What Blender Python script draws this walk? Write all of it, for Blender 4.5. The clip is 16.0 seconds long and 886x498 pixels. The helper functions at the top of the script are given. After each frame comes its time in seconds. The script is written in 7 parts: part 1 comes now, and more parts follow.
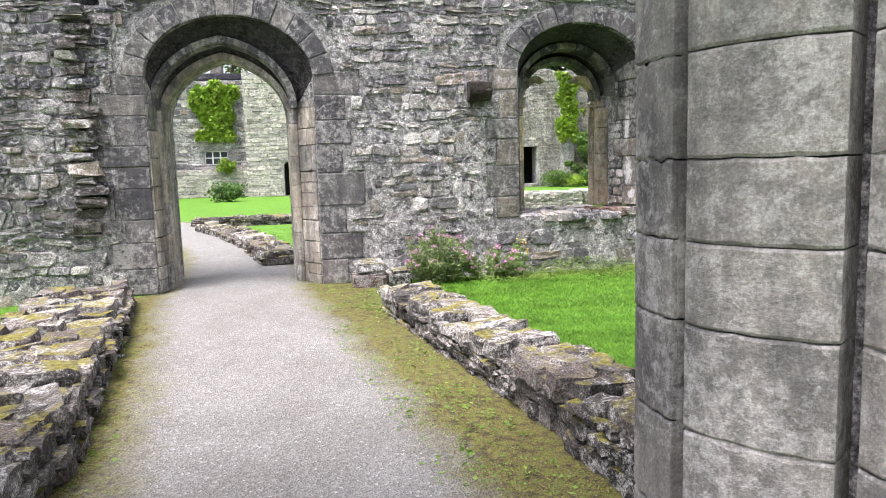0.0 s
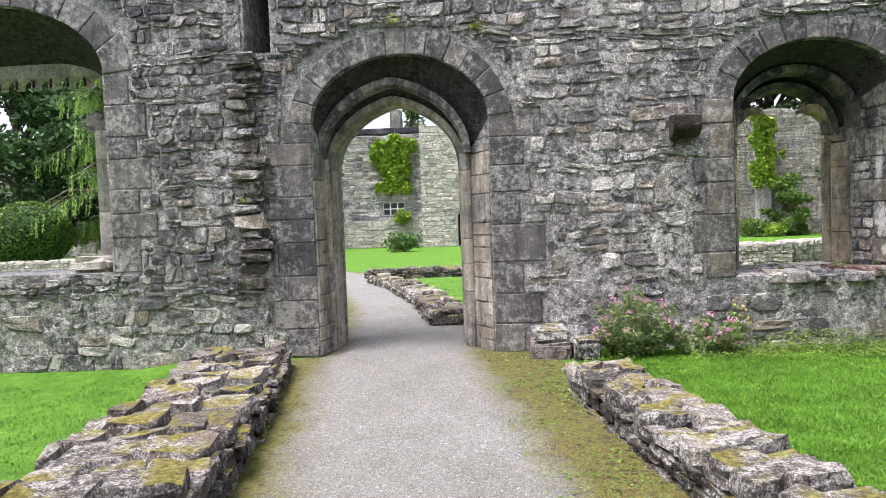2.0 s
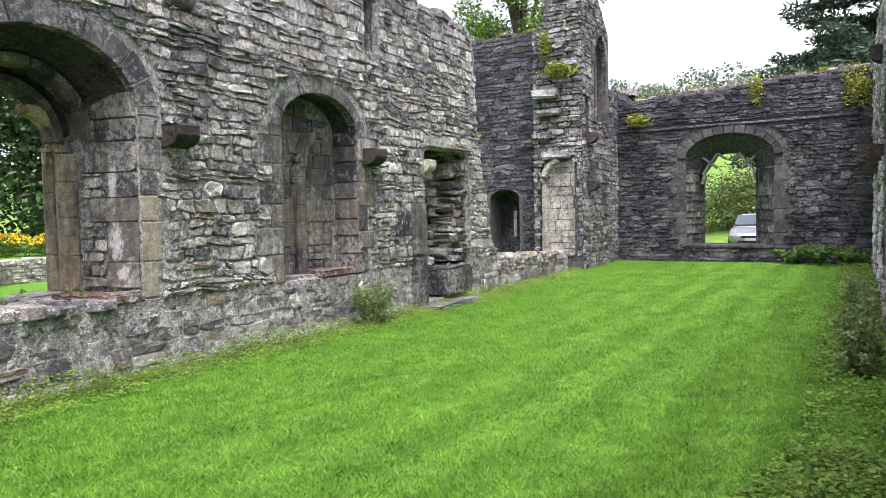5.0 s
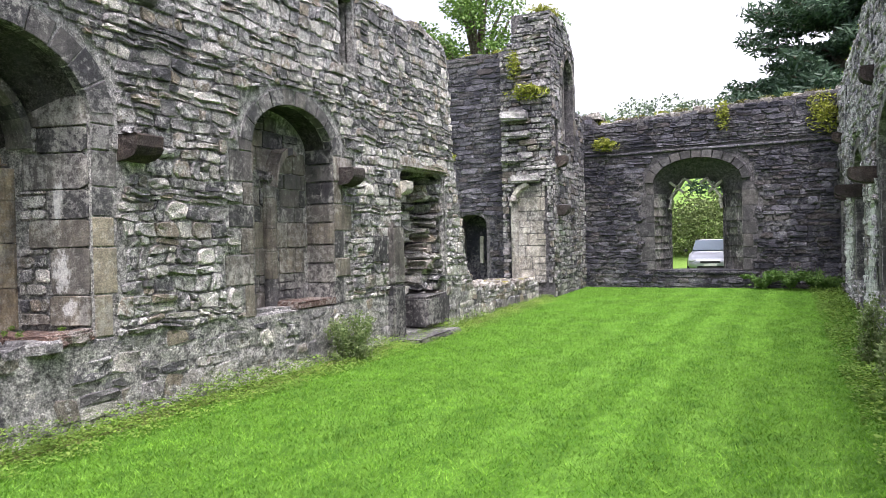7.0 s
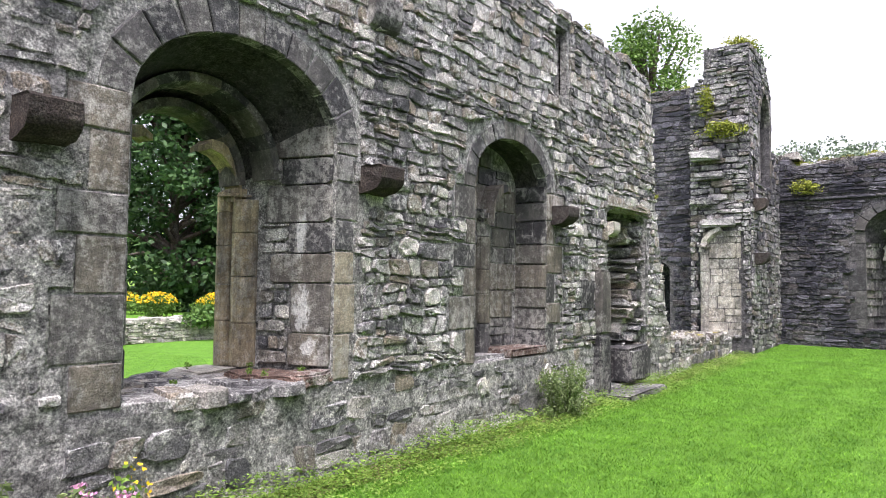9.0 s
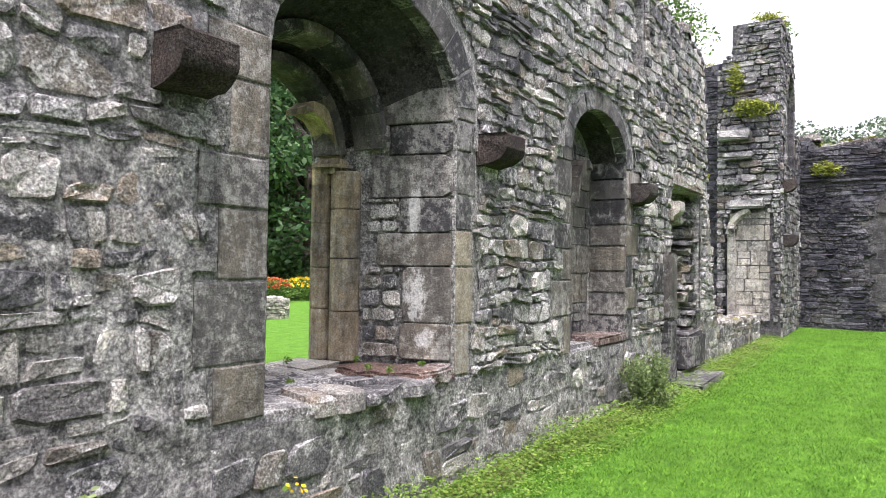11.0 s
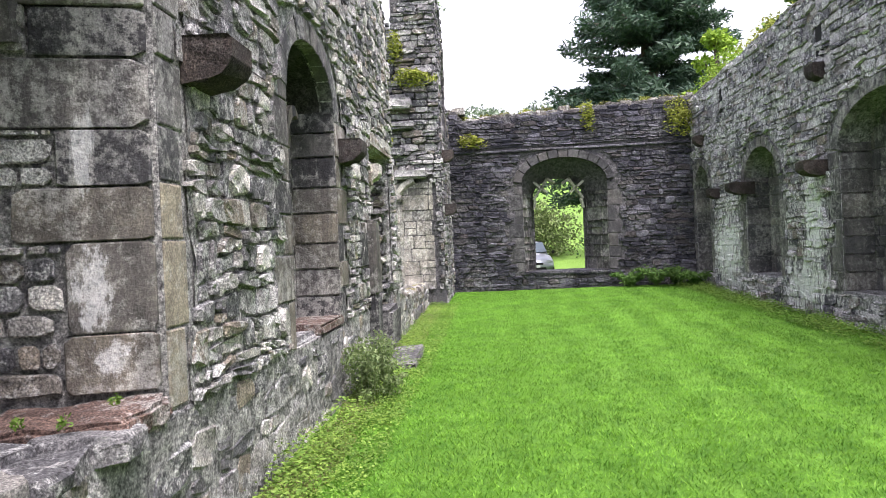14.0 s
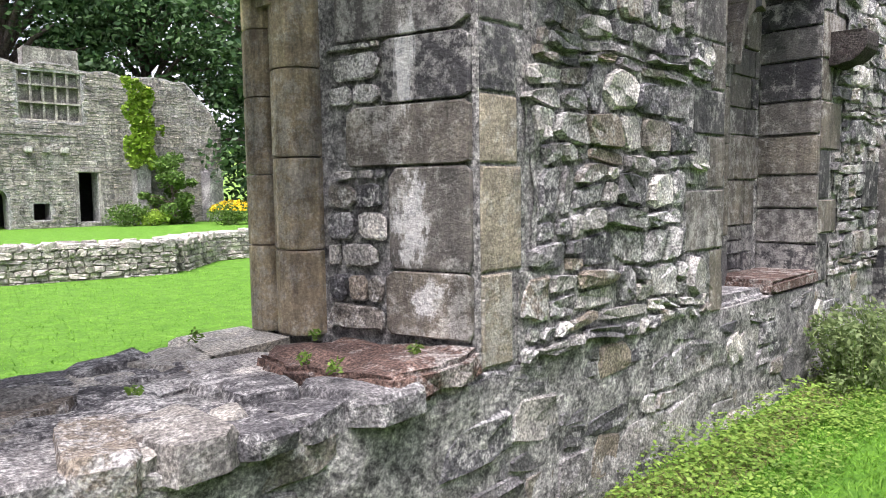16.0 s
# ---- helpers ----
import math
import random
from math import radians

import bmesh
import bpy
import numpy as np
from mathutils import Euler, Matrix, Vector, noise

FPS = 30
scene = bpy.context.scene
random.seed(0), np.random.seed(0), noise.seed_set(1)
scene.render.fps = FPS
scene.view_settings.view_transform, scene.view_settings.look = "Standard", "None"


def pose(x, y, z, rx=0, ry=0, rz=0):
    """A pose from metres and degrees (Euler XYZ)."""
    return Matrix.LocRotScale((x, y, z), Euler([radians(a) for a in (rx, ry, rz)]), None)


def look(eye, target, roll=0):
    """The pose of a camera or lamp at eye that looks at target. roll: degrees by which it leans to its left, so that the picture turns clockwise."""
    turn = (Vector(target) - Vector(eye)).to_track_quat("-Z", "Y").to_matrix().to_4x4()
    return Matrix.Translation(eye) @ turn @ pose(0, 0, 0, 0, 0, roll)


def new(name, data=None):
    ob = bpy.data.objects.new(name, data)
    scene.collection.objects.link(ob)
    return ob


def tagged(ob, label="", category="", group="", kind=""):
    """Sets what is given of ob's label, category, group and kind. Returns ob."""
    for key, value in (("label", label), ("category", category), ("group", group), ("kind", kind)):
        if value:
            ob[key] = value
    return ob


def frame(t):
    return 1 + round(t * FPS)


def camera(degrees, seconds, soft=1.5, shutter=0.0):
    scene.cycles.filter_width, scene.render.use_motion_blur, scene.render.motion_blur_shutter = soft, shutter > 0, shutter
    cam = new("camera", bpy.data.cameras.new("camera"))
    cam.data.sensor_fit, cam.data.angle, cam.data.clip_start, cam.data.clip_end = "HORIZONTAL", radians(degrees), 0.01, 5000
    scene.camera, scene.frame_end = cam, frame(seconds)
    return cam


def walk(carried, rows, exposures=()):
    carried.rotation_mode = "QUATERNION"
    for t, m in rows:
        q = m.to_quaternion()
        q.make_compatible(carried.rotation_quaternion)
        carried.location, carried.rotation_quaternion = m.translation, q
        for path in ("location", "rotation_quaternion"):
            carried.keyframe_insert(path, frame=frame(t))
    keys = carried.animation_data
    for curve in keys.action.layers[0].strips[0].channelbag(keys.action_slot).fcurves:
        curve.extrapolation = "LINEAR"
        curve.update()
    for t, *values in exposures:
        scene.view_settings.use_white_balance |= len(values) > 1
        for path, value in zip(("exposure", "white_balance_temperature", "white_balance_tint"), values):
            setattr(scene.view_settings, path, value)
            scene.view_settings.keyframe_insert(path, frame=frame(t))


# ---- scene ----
cam = camera(65.0, 16.0, soft=0.8)
PATH = [
    (0, (0.406, -8.712, 1.434), (0.747, -6.756, 1.196), -1.7),
    (0.5, (0.45, -8.458, 1.436), (0.439, -6.477, 1.165), -2.4),
    (1, (0.447, -8.173, 1.434), (0.286, -6.191, 1.221), -2.2),
    (1.5, (0.427, -7.848, 1.441), (0.225, -5.863, 1.314), -2.3),
    (2, (0.392, -7.522, 1.45), (0.25, -5.529, 1.369), -2.1),
    (2.5, (0.327, -7.249, 1.457), (0.442, -5.254, 1.382), -1.4),
    (3, (0.273, -7.0, 1.466), (0.861, -5.09, 1.383), -0.6),
    (3.5, (0.293, -6.756, 1.472), (1.363, -5.069, 1.385), 0.2),
    (4, (0.305, -6.503, 1.477), (1.721, -5.093, 1.394), 0.1),
    (4.5, (0.284, -6.262, 1.482), (1.887, -5.07, 1.395), -0.4),
    (5, (0.295, -6.05, 1.485), (2.011, -5.028, 1.391), -1.1),
    (5.2, (0.323, -5.964, 1.485), (2.072, -4.998, 1.394), -0.9),
    (7.3, (0.8, -5.034, 1.468), (2.597, -4.155, 1.454), -1.3),
    (7.5, (0.83, -4.929, 1.47), (2.618, -4.034, 1.469), -0.9),
    (8, (0.81, -4.615, 1.486), (2.561, -3.65, 1.518), -0.2),
    (8.5, (0.77, -4.31, 1.496), (2.465, -3.252, 1.567), 0.4),
    (9, (0.77, -3.997, 1.48), (2.367, -2.798, 1.587), 0.7),
    (9.2, (0.753, -3.865, 1.478), (2.288, -2.588, 1.602), 0.7),
    (11.3, (0.577, -2.463, 1.483), (2.295, -1.44, 1.507), 0.8),
    (11.5, (0.592, -2.346, 1.482), (2.367, -1.423, 1.504), 0.6),
    (12, (0.704, -2.069, 1.477), (2.579, -1.371, 1.481), 0.4),
    (12.5, (0.888, -1.824, 1.471), (2.83, -1.345, 1.477), 0.1),
    (13, (1.095, -1.619, 1.456), (3.078, -1.362, 1.464), -0.4),
    (13.5, (1.362, -1.524, 1.433), (3.359, -1.411, 1.43), -1.3),
    (14, (1.692, -1.465, 1.416), (3.686, -1.316, 1.402), -2.5),
    (14.5, (2.01, -1.435, 1.394), (3.995, -1.194, 1.36), -3.1),
    (15, (2.325, -1.501, 1.389), (4.293, -1.148, 1.324), -2.0),
    (15.5, (2.641, -1.597, 1.404), (4.46, -0.776, 1.285), -0.8),
    (16, (2.824, -1.735, 1.397), (4.199, -0.292, 1.229), -0.8),
]
EXPOSURE = [(0, 2.25), (0.5, 2.08), (1.2, 1.98), (2.6, 1.9), (3.5, 1.9), (5, 2.0), (9, 2.05), (13.5, 2.1), (16, 2.15)]
walk(cam, [(t, look(eye, target, roll)) for t, eye, target, roll in PATH], EXPOSURE)
SKY_STRENGTH = 0.132
SUN_STRENGTH = 1.5
scene.view_settings.use_white_balance = True
scene.view_settings.white_balance_temperature = 6500
scene.view_settings.white_balance_tint = 22

# ---- world and light ----
world = bpy.data.worlds.new("overcast_sky")
scene.world = world
world.use_nodes = True
wn, wl = world.node_tree.nodes, world.node_tree.links
wn.clear()
w_out = wn.new("ShaderNodeOutputWorld")
w_bg = wn.new("ShaderNodeBackground")
w_sky = wn.new("ShaderNodeTexSky")
w_sky.sky_type = 'NISHITA'
w_sky.sun_disc = False
w_sky.sun_elevation = radians(70)
w_sky.sun_rotation = radians(239)
w_sky.air_density, w_sky.dust_density, w_sky.ozone_density = 1.0, 4.0, 1.0
w_hs = wn.new("ShaderNodeHueSaturation")
w_hs.inputs["Saturation"].default_value = 0.22
w_co = wn.new("ShaderNodeTexCoord")
w_no = wn.new("ShaderNodeTexNoise")
w_no.inputs["Scale"].default_value = 2.2
w_no.inputs["Detail"].default_value = 6
w_ra = wn.new("ShaderNodeValToRGB")
w_ra.color_ramp.elements[0].position, w_ra.color_ramp.elements[0].color = 0.38, (0.5, 0.55, 0.61, 1)
w_ra.color_ramp.elements[1].position, w_ra.color_ramp.elements[1].color = 0.66, (1.0, 1.0, 1.0, 1)
w_mx = wn.new("ShaderNodeMix")
w_mx.data_type, w_mx.blend_type = 'RGBA', 'MULTIPLY'
w_mx.inputs[0].default_value = 1.0
wl.new(w_sky.outputs[0], w_hs.inputs["Color"])
wl.new(w_co.outputs["Generated"], w_no.inputs["Vector"])
wl.new(w_no.outputs["Fac"], w_ra.inputs[0])
wl.new(w_hs.outputs[0], w_mx.inputs[6])
wl.new(w_ra.outputs[0], w_mx.inputs[7])
wl.new(w_mx.outputs[2], w_bg.inputs["Color"])
w_bg.inputs["Strength"].default_value = SKY_STRENGTH
wl.new(w_bg.outputs[0], w_out.inputs[0])

sun = new("sun", bpy.data.lights.new("sun", 'SUN'))
sun.data.energy, sun.data.angle, sun.data.color = SUN_STRENGTH, radians(28), (1.0, 0.97, 0.92)
sun.matrix_world = look((-8, -4.6, 26), (0, 0, 0))


# ---- materials ----
def nodes(name, rough=0.9):
    m = bpy.data.materials.new(name)
    m.use_nodes = True
    nt = m.node_tree
    b = nt.nodes["Principled BSDF"]
    b.inputs["Roughness"].default_value = rough
    b.inputs["Specular IOR Level"].default_value = 0.25
    return m, nt, b


def noise_node(nt, scale, detail=4, rough=0.6, coord=None):
    n = nt.nodes.new("ShaderNodeTexNoise")
    n.inputs["Scale"].default_value, n.inputs["Detail"].default_value, n.inputs["Roughness"].default_value = scale, detail, rough
    if coord is None:
        g = nt.nodes.new("ShaderNodeNewGeometry")
        coord = g.outputs["Position"]
    nt.links.new(coord, n.inputs["Vector"])
    return n.outputs["Fac"]


def ramp(nt, fac, stops, steps=False):
    r = nt.nodes.new("ShaderNodeValToRGB")
    e = r.color_ramp.elements
    while len(e) < len(stops):
        e.new(0.5)
    for el, (p, c) in zip(e, stops):
        el.position, el.color = p, (*c, 1) if len(c) == 3 else c
    if steps:
        r.color_ramp.interpolation = 'CONSTANT'
    nt.links.new(fac, r.inputs[0])
    return r.outputs[0]


def mix(nt, fac, a, b, mode='MIX'):
    n = nt.nodes.new("ShaderNodeMix")
    n.data_type, n.blend_type = 'RGBA', mode
    for sock, v in ((n.inputs[0], fac), (n.inputs[6], a), (n.inputs[7], b)):
        if isinstance(v, (int, float)):
            sock.default_value = v
        elif isinstance(v, tuple):
            sock.default_value = (*v, 1)
        else:
            nt.links.new(v, sock)
    return n.outputs[2]


def math_node(nt, op, a, b=0.0):
    n = nt.nodes.new("ShaderNodeMath")
    n.operation = op
    for sock, v in zip(n.inputs, (a, b)):
        if isinstance(v, (int, float)):
            sock.default_value = v
        else:
            nt.links.new(v, sock)
    return n.outputs[0]


def piece_random(nt):
    o = nt.nodes.new("ShaderNodeObjectInfo")
    g = nt.nodes.new("ShaderNodeNewGeometry")
    return math_node(nt, 'FRACT', math_node(nt, 'ADD', o.outputs["Random"], g.outputs["Random Per Island"]))


def bump(nt, b, height, strength, dist=0.02):
    n = nt.nodes.new("ShaderNodeBump")
    n.inputs["Strength"].default_value, n.inputs["Distance"].default_value = strength, dist
    nt.links.new(height, n.inputs["Height"])
    nt.links.new(n.outputs[0], b.inputs["Normal"])


def lime_crusts(nt, base, crusts, lime=0.95):
    """Lime crusts with a place and shape of their own: middle, half sizes, how far they run down in streaks."""
    for mid, half, streak in crusts:
        g = nt.nodes.new("ShaderNodeNewGeometry")
        mp = nt.nodes.new("ShaderNodeMapping")
        mp.vector_type = 'POINT'
        mp.inputs["Scale"].default_value = tuple(1 / h for h in half)
        mp.inputs["Location"].default_value = tuple(-m0 / h for m0, h in zip(mid, half))
        nt.links.new(g.outputs["Position"], mp.inputs[0])
        ln = nt.nodes.new("ShaderNodeVectorMath")
        ln.operation = 'LENGTH'
        nt.links.new(mp.outputs[0], ln.inputs[0])
        m2 = nt.nodes.new("ShaderNodeMapping")
        m2.inputs["Scale"].default_value = (9, 9, 9 / streak)
        nt.links.new(g.outputs["Position"], m2.inputs[0])
        edge = math_node(nt, 'ADD', ln.outputs["Value"], math_node(nt, 'MULTIPLY', math_node(nt, 'SUBTRACT', noise_node(nt, 1.6, 6, 0.75, m2.outputs[0]), 0.5), 4.0))
        k = ramp(nt, edge, [(0.6, (lime, lime, lime)), (0.95, (0, 0, 0))])
        base = mix(nt, k, base, ramp(nt, noise_node(nt, 40, 6, 0.75), [(0.36, (0.34, 0.36, 0.38)), (0.46, (0.72, 0.73, 0.74)), (0.6, (0.92, 0.92, 0.91))]))
    return base


def stone_material(name, shades, lichen=0.35, soot=0.5, moss=0.0, grain=26.0, relief=0.9, white=(0.52, 0.52, 0.50), crusts=(), harsh=0.75, lime=0.95, cover=0.0, speckle=1.0, streak=0.0):
    """Weathered stone: one shade a block, mottled, with pale lichen, black crust and moss on what faces up."""
    m, nt, b = nodes(name, 0.92)
    rnd = piece_random(nt)
    n = len(shades)
    base = ramp(nt, rnd, [(i / n, c) for i, c in enumerate(shades)], True)
    mott = noise_node(nt, 7.0, 6, 0.7)
    base = mix(nt, harsh, base, ramp(nt, mott, [(0.27, (0.30, 0.30, 0.31)), (0.48, (0.85, 0.84, 0.83)), (0.72, (1.9, 1.85, 1.75))]), 'MULTIPLY')
    dark = noise_node(nt, 0.9, 5, 0.7)
    base = mix(nt, ramp(nt, dark, [(0.5, (0, 0, 0)), (0.66, (soot, soot, soot))]), base, mix(nt, 1.0, base, (0.38, 0.39, 0.43), 'MULTIPLY'))
    lich = math_node(nt, 'MULTIPLY', noise_node(nt, 15.0, 8, 0.8), math_node(nt, 'ADD', noise_node(nt, 1.4, 3), 0.5))
    base = mix(nt, ramp(nt, lich, [(0.49 - cover, (0, 0, 0)), (0.60 - cover, (lichen, lichen, lichen))]), base, white)
    speck = noise_node(nt, 85.0, 5, 0.7)
    if streak:
        g2 = nt.nodes.new("ShaderNodeNewGeometry")
        mp = nt.nodes.new("ShaderNodeMapping")
        mp.inputs["Scale"].default_value = (6.0, 6.0, 0.9)
        nt.links.new(g2.outputs["Position"], mp.inputs[0])
        base = mix(nt, streak, base, ramp(nt, noise_node(nt, 1.0, 6, 0.7, mp.outputs[0]), [(0.36, (0.32, 0.32, 0.34)), (0.5, (0.95, 0.94, 0.92)), (0.64, (1.7, 1.66, 1.58))]), 'MULTIPLY')
    base = mix(nt, min(1.0, harsh * 1.15) * speckle, base, ramp(nt, speck, [(0.38, (0.25, 0.25, 0.26)), (0.5, (0.95, 0.95, 0.95)), (0.62, (2.0, 2.0, 1.95))]), 'MULTIPLY')
    base = lime_crusts(nt, base, crusts, lime)
    if moss:
        g = nt.nodes.new("ShaderNodeNewGeometry")
        s = nt.nodes.new("ShaderNodeSeparateXYZ")
        nt.links.new(g.outputs["Normal"], s.inputs[0])
        up = math_node(nt, 'MULTIPLY', math_node(nt, 'MAXIMUM', s.outputs[2], 0.15), noise_node(nt, 3.3, 5, 0.7))
        base = mix(nt, ramp(nt, up, [(0.50 - 0.12 * moss, (0, 0, 0)), (0.60 - 0.1 * moss, (0.9, 0.9, 0.9))]), base,
                   ramp(nt, noise_node(nt, 30, 3), [(0.35, (0.08, 0.07, 0.012)), (0.65, (0.26, 0.24, 0.045))]))
    nt.links.new(base, b.inputs["Base Color"])
    h = math_node(nt, 'ADD', noise_node(nt, grain, 8, 0.7), math_node(nt, 'MULTIPLY', noise_node(nt, 6.0, 4, 0.6), 1.5))
    bump(nt, b, h, relief, 0.03)
    return m


RUBBLE = [tuple(1.34 * v for v in c) for c in (
          (0.10, 0.10, 0.105), (0.20, 0.196, 0.19), (0.13, 0.13, 0.136), (0.29, 0.283, 0.27), (0.16, 0.148, 0.132), (0.075, 0.076, 0.083),
          (0.24, 0.234, 0.222), (0.15, 0.147, 0.148), (0.38, 0.37, 0.35), (0.112, 0.111, 0.116), (0.20, 0.175, 0.145))]
M_RUBBLE = stone_material("rubble_stone", RUBBLE, 0.75, 0.6, relief=1.0, harsh=0.66, white=(0.56, 0.56, 0.55))
M_RUBBLE_DARK = stone_material("dark_rubble_stone", [(0.62 * r, 0.62 * g, 0.66 * b) for r, g, b in RUBBLE], 0.6, 0.6, relief=1.0, harsh=0.66, white=(0.5, 0.5, 0.5))
M_NEAR_BLACK = stone_material("near_black_stone", [(0.055, 0.054, 0.058), (0.08, 0.076, 0.076), (0.085, 0.083, 0.086), (0.045, 0.045, 0.05)], 0.12, 0.5, grain=40, relief=0.6, harsh=0.45)
S_CRUSTS = [((13.1, -6.4, 0.55), (0.75, 0.6, 0.42), 6.0), ((12.8, -6.4, 1.5), (0.35, 0.6, 0.8), 7.0), ((16.8, -6.4, 1.1), (0.75, 0.6, 0.8), 6.0)]
M_SOUTH = stone_material("lime_streaked_rubble", [(0.85 * r, 0.83 * g, 0.96 * b) for r, g, b in RUBBLE], 0.9, 0.5, relief=1.0, cover=0.03, white=(0.62, 0.61, 0.64), crusts=S_CRUSTS, lime=0.95)
# Dark rubble, darkened further in colour to offset sunlight on the east wall.
M_DARK = stone_material("darkened_rubble_stone", [(0.21 * r, 0.215 * g, 0.285 * b) for r, g, b in RUBBLE], 0.16, 0.6, relief=1.0, harsh=0.62)
M_TOWER = stone_material("weathered_tower_stone", [(0.58 * r, 0.58 * g, 0.64 * b) for r, g, b in RUBBLE], 0.55, 0.6, relief=1.0, harsh=0.62)
M_ASHLAR = stone_material("dressed_sandstone", [(0.12, 0.118, 0.117), (0.145, 0.134, 0.12), (0.07, 0.07, 0.075), (0.17, 0.156, 0.134),
                                                (0.11, 0.106, 0.106), (0.152, 0.138, 0.118), (0.06, 0.06, 0.066), (0.135, 0.128, 0.12)], 0.45, 0.85, grain=34, relief=0.7, harsh=0.5, speckle=0.5, streak=0.6,
                          crusts=[((4.57, 0.27, 1.25), (0.2, 0.085, 0.2), 2.0), ((4.6, 0.22, 0.98), (0.2, 0.1, 0.08), 1.0), ((4.6, 0.3, 1.9), (0.2, 0.05, 0.2), 5.0)], lime=0.5)
M_BUFF = stone_material("buff_sandstone", [(0.42, 0.345, 0.215), (0.31, 0.26, 0.18), (0.46, 0.385, 0.25), (0.27, 0.225, 0.16)], 0.35, 0.9, grain=40, relief=0.6, harsh=0.5, speckle=0.5, streak=0.85)
M_QUOIN = stone_material("pale_buff_corner_stone", [(0.36, 0.325, 0.25), (0.30, 0.27, 0.215), (0.33, 0.305, 0.25), (0.25, 0.235, 0.205)], 0.4, 0.7, grain=55, relief=0.7, harsh=0.5, speckle=0.7, streak=0.4)
M_DOORJAMB = stone_material("weathered_grey_buff_stone", [(0.25, 0.235, 0.205), (0.32, 0.295, 0.25), (0.19, 0.182, 0.17), (0.28, 0.255, 0.21)], 0.5, 0.8, grain=40, relief=0.6, harsh=0.5, speckle=0.5, streak=0.7)
M_COPING = stone_material("mossy_wall_stone", [(0.085, 0.08, 0.075), (0.16, 0.15, 0.138), (0.055, 0.052, 0.05), (0.21, 0.198, 0.18), (0.105, 0.094, 0.086), (0.13, 0.114, 0.104)],
                          0.62, 0.5, 0.3, relief=1.0)
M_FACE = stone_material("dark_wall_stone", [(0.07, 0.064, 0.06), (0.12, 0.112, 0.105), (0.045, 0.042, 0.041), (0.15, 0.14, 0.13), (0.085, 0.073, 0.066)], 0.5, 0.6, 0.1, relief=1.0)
M_ARCH = stone_material("grey_arch_stone", [(0.095, 0.096, 0.101), (0.13, 0.128, 0.13), (0.072, 0.073, 0.08), (0.16, 0.154, 0.148), (0.11, 0.108, 0.11)], 0.45, 0.7, grain=40, relief=0.7, harsh=0.55, speckle=0.6, streak=0.45)
M_PALE = stone_material("pale_limestone", [(0.36, 0.345, 0.31), (0.45, 0.43, 0.385), (0.27, 0.26, 0.24), (0.40, 0.385, 0.345)], 0.4, 0.5, harsh=0.6)
M_RANGE = stone_material("grey_limestone", [(0.22, 0.212, 0.195), (0.29, 0.278, 0.252), (0.17, 0.165, 0.155), (0.25, 0.24, 0.215)], 0.5, 0.7, harsh=0.7, streak=0.5)
M_RED = stone_material("red_sandstone", [(0.085, 0.068, 0.062), (0.12, 0.08, 0.068)], 0.45, 0.7, 0.0, grain=40)


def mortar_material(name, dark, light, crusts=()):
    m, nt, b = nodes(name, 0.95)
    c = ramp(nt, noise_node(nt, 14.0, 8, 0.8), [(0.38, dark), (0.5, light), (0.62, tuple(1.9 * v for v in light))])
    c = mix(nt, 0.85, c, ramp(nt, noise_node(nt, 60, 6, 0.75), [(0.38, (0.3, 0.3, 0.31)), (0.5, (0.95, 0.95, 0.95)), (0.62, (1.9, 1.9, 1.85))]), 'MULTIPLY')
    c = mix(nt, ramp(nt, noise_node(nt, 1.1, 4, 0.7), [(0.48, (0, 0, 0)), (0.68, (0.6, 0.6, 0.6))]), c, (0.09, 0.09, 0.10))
    c = lime_crusts(nt, c, crusts)
    nt.links.new(c, b.inputs["Base Color"])
    bump(nt, b, math_node(nt, 'ADD', noise_node(nt, 22, 8, 0.75), noise_node(nt, 7, 4)), 1.0, 0.05)
    return m


M_MORTAR = mortar_material("lime_mortar", (0.09, 0.09, 0.092), (0.34, 0.338, 0.33))
# Near-black mortar: the shade under the arches is put into its colour.
M_SOFFIT = mortar_material("shaded_soffit_mortar", (0.018, 0.018, 0.02), (0.055, 0.052, 0.052))
M_MORTAR_SOUTH = mortar_material("lime_streaked_mortar", (0.075, 0.075, 0.08), (0.29, 0.288, 0.295), S_CRUSTS)
M_MORTAR_DARK = mortar_material("dark_mortar", (0.032, 0.032, 0.037), (0.095, 0.092, 0.097))


def plain(name, col, rough=0.6, metal=0.0, vary=0.25, scale=12.0):
    m, nt, b = nodes(name, rough)
    b.inputs["Metallic"].default_value = metal
    c = mix(nt, vary, col, ramp(nt, noise_node(nt, scale, 5), [(0.3, tuple(0.5 * v for v in col)), (0.7, tuple(min(1, 1.5 * v) for v in col))]))
    nt.links.new(c, b.inputs["Base Color"])
    return m


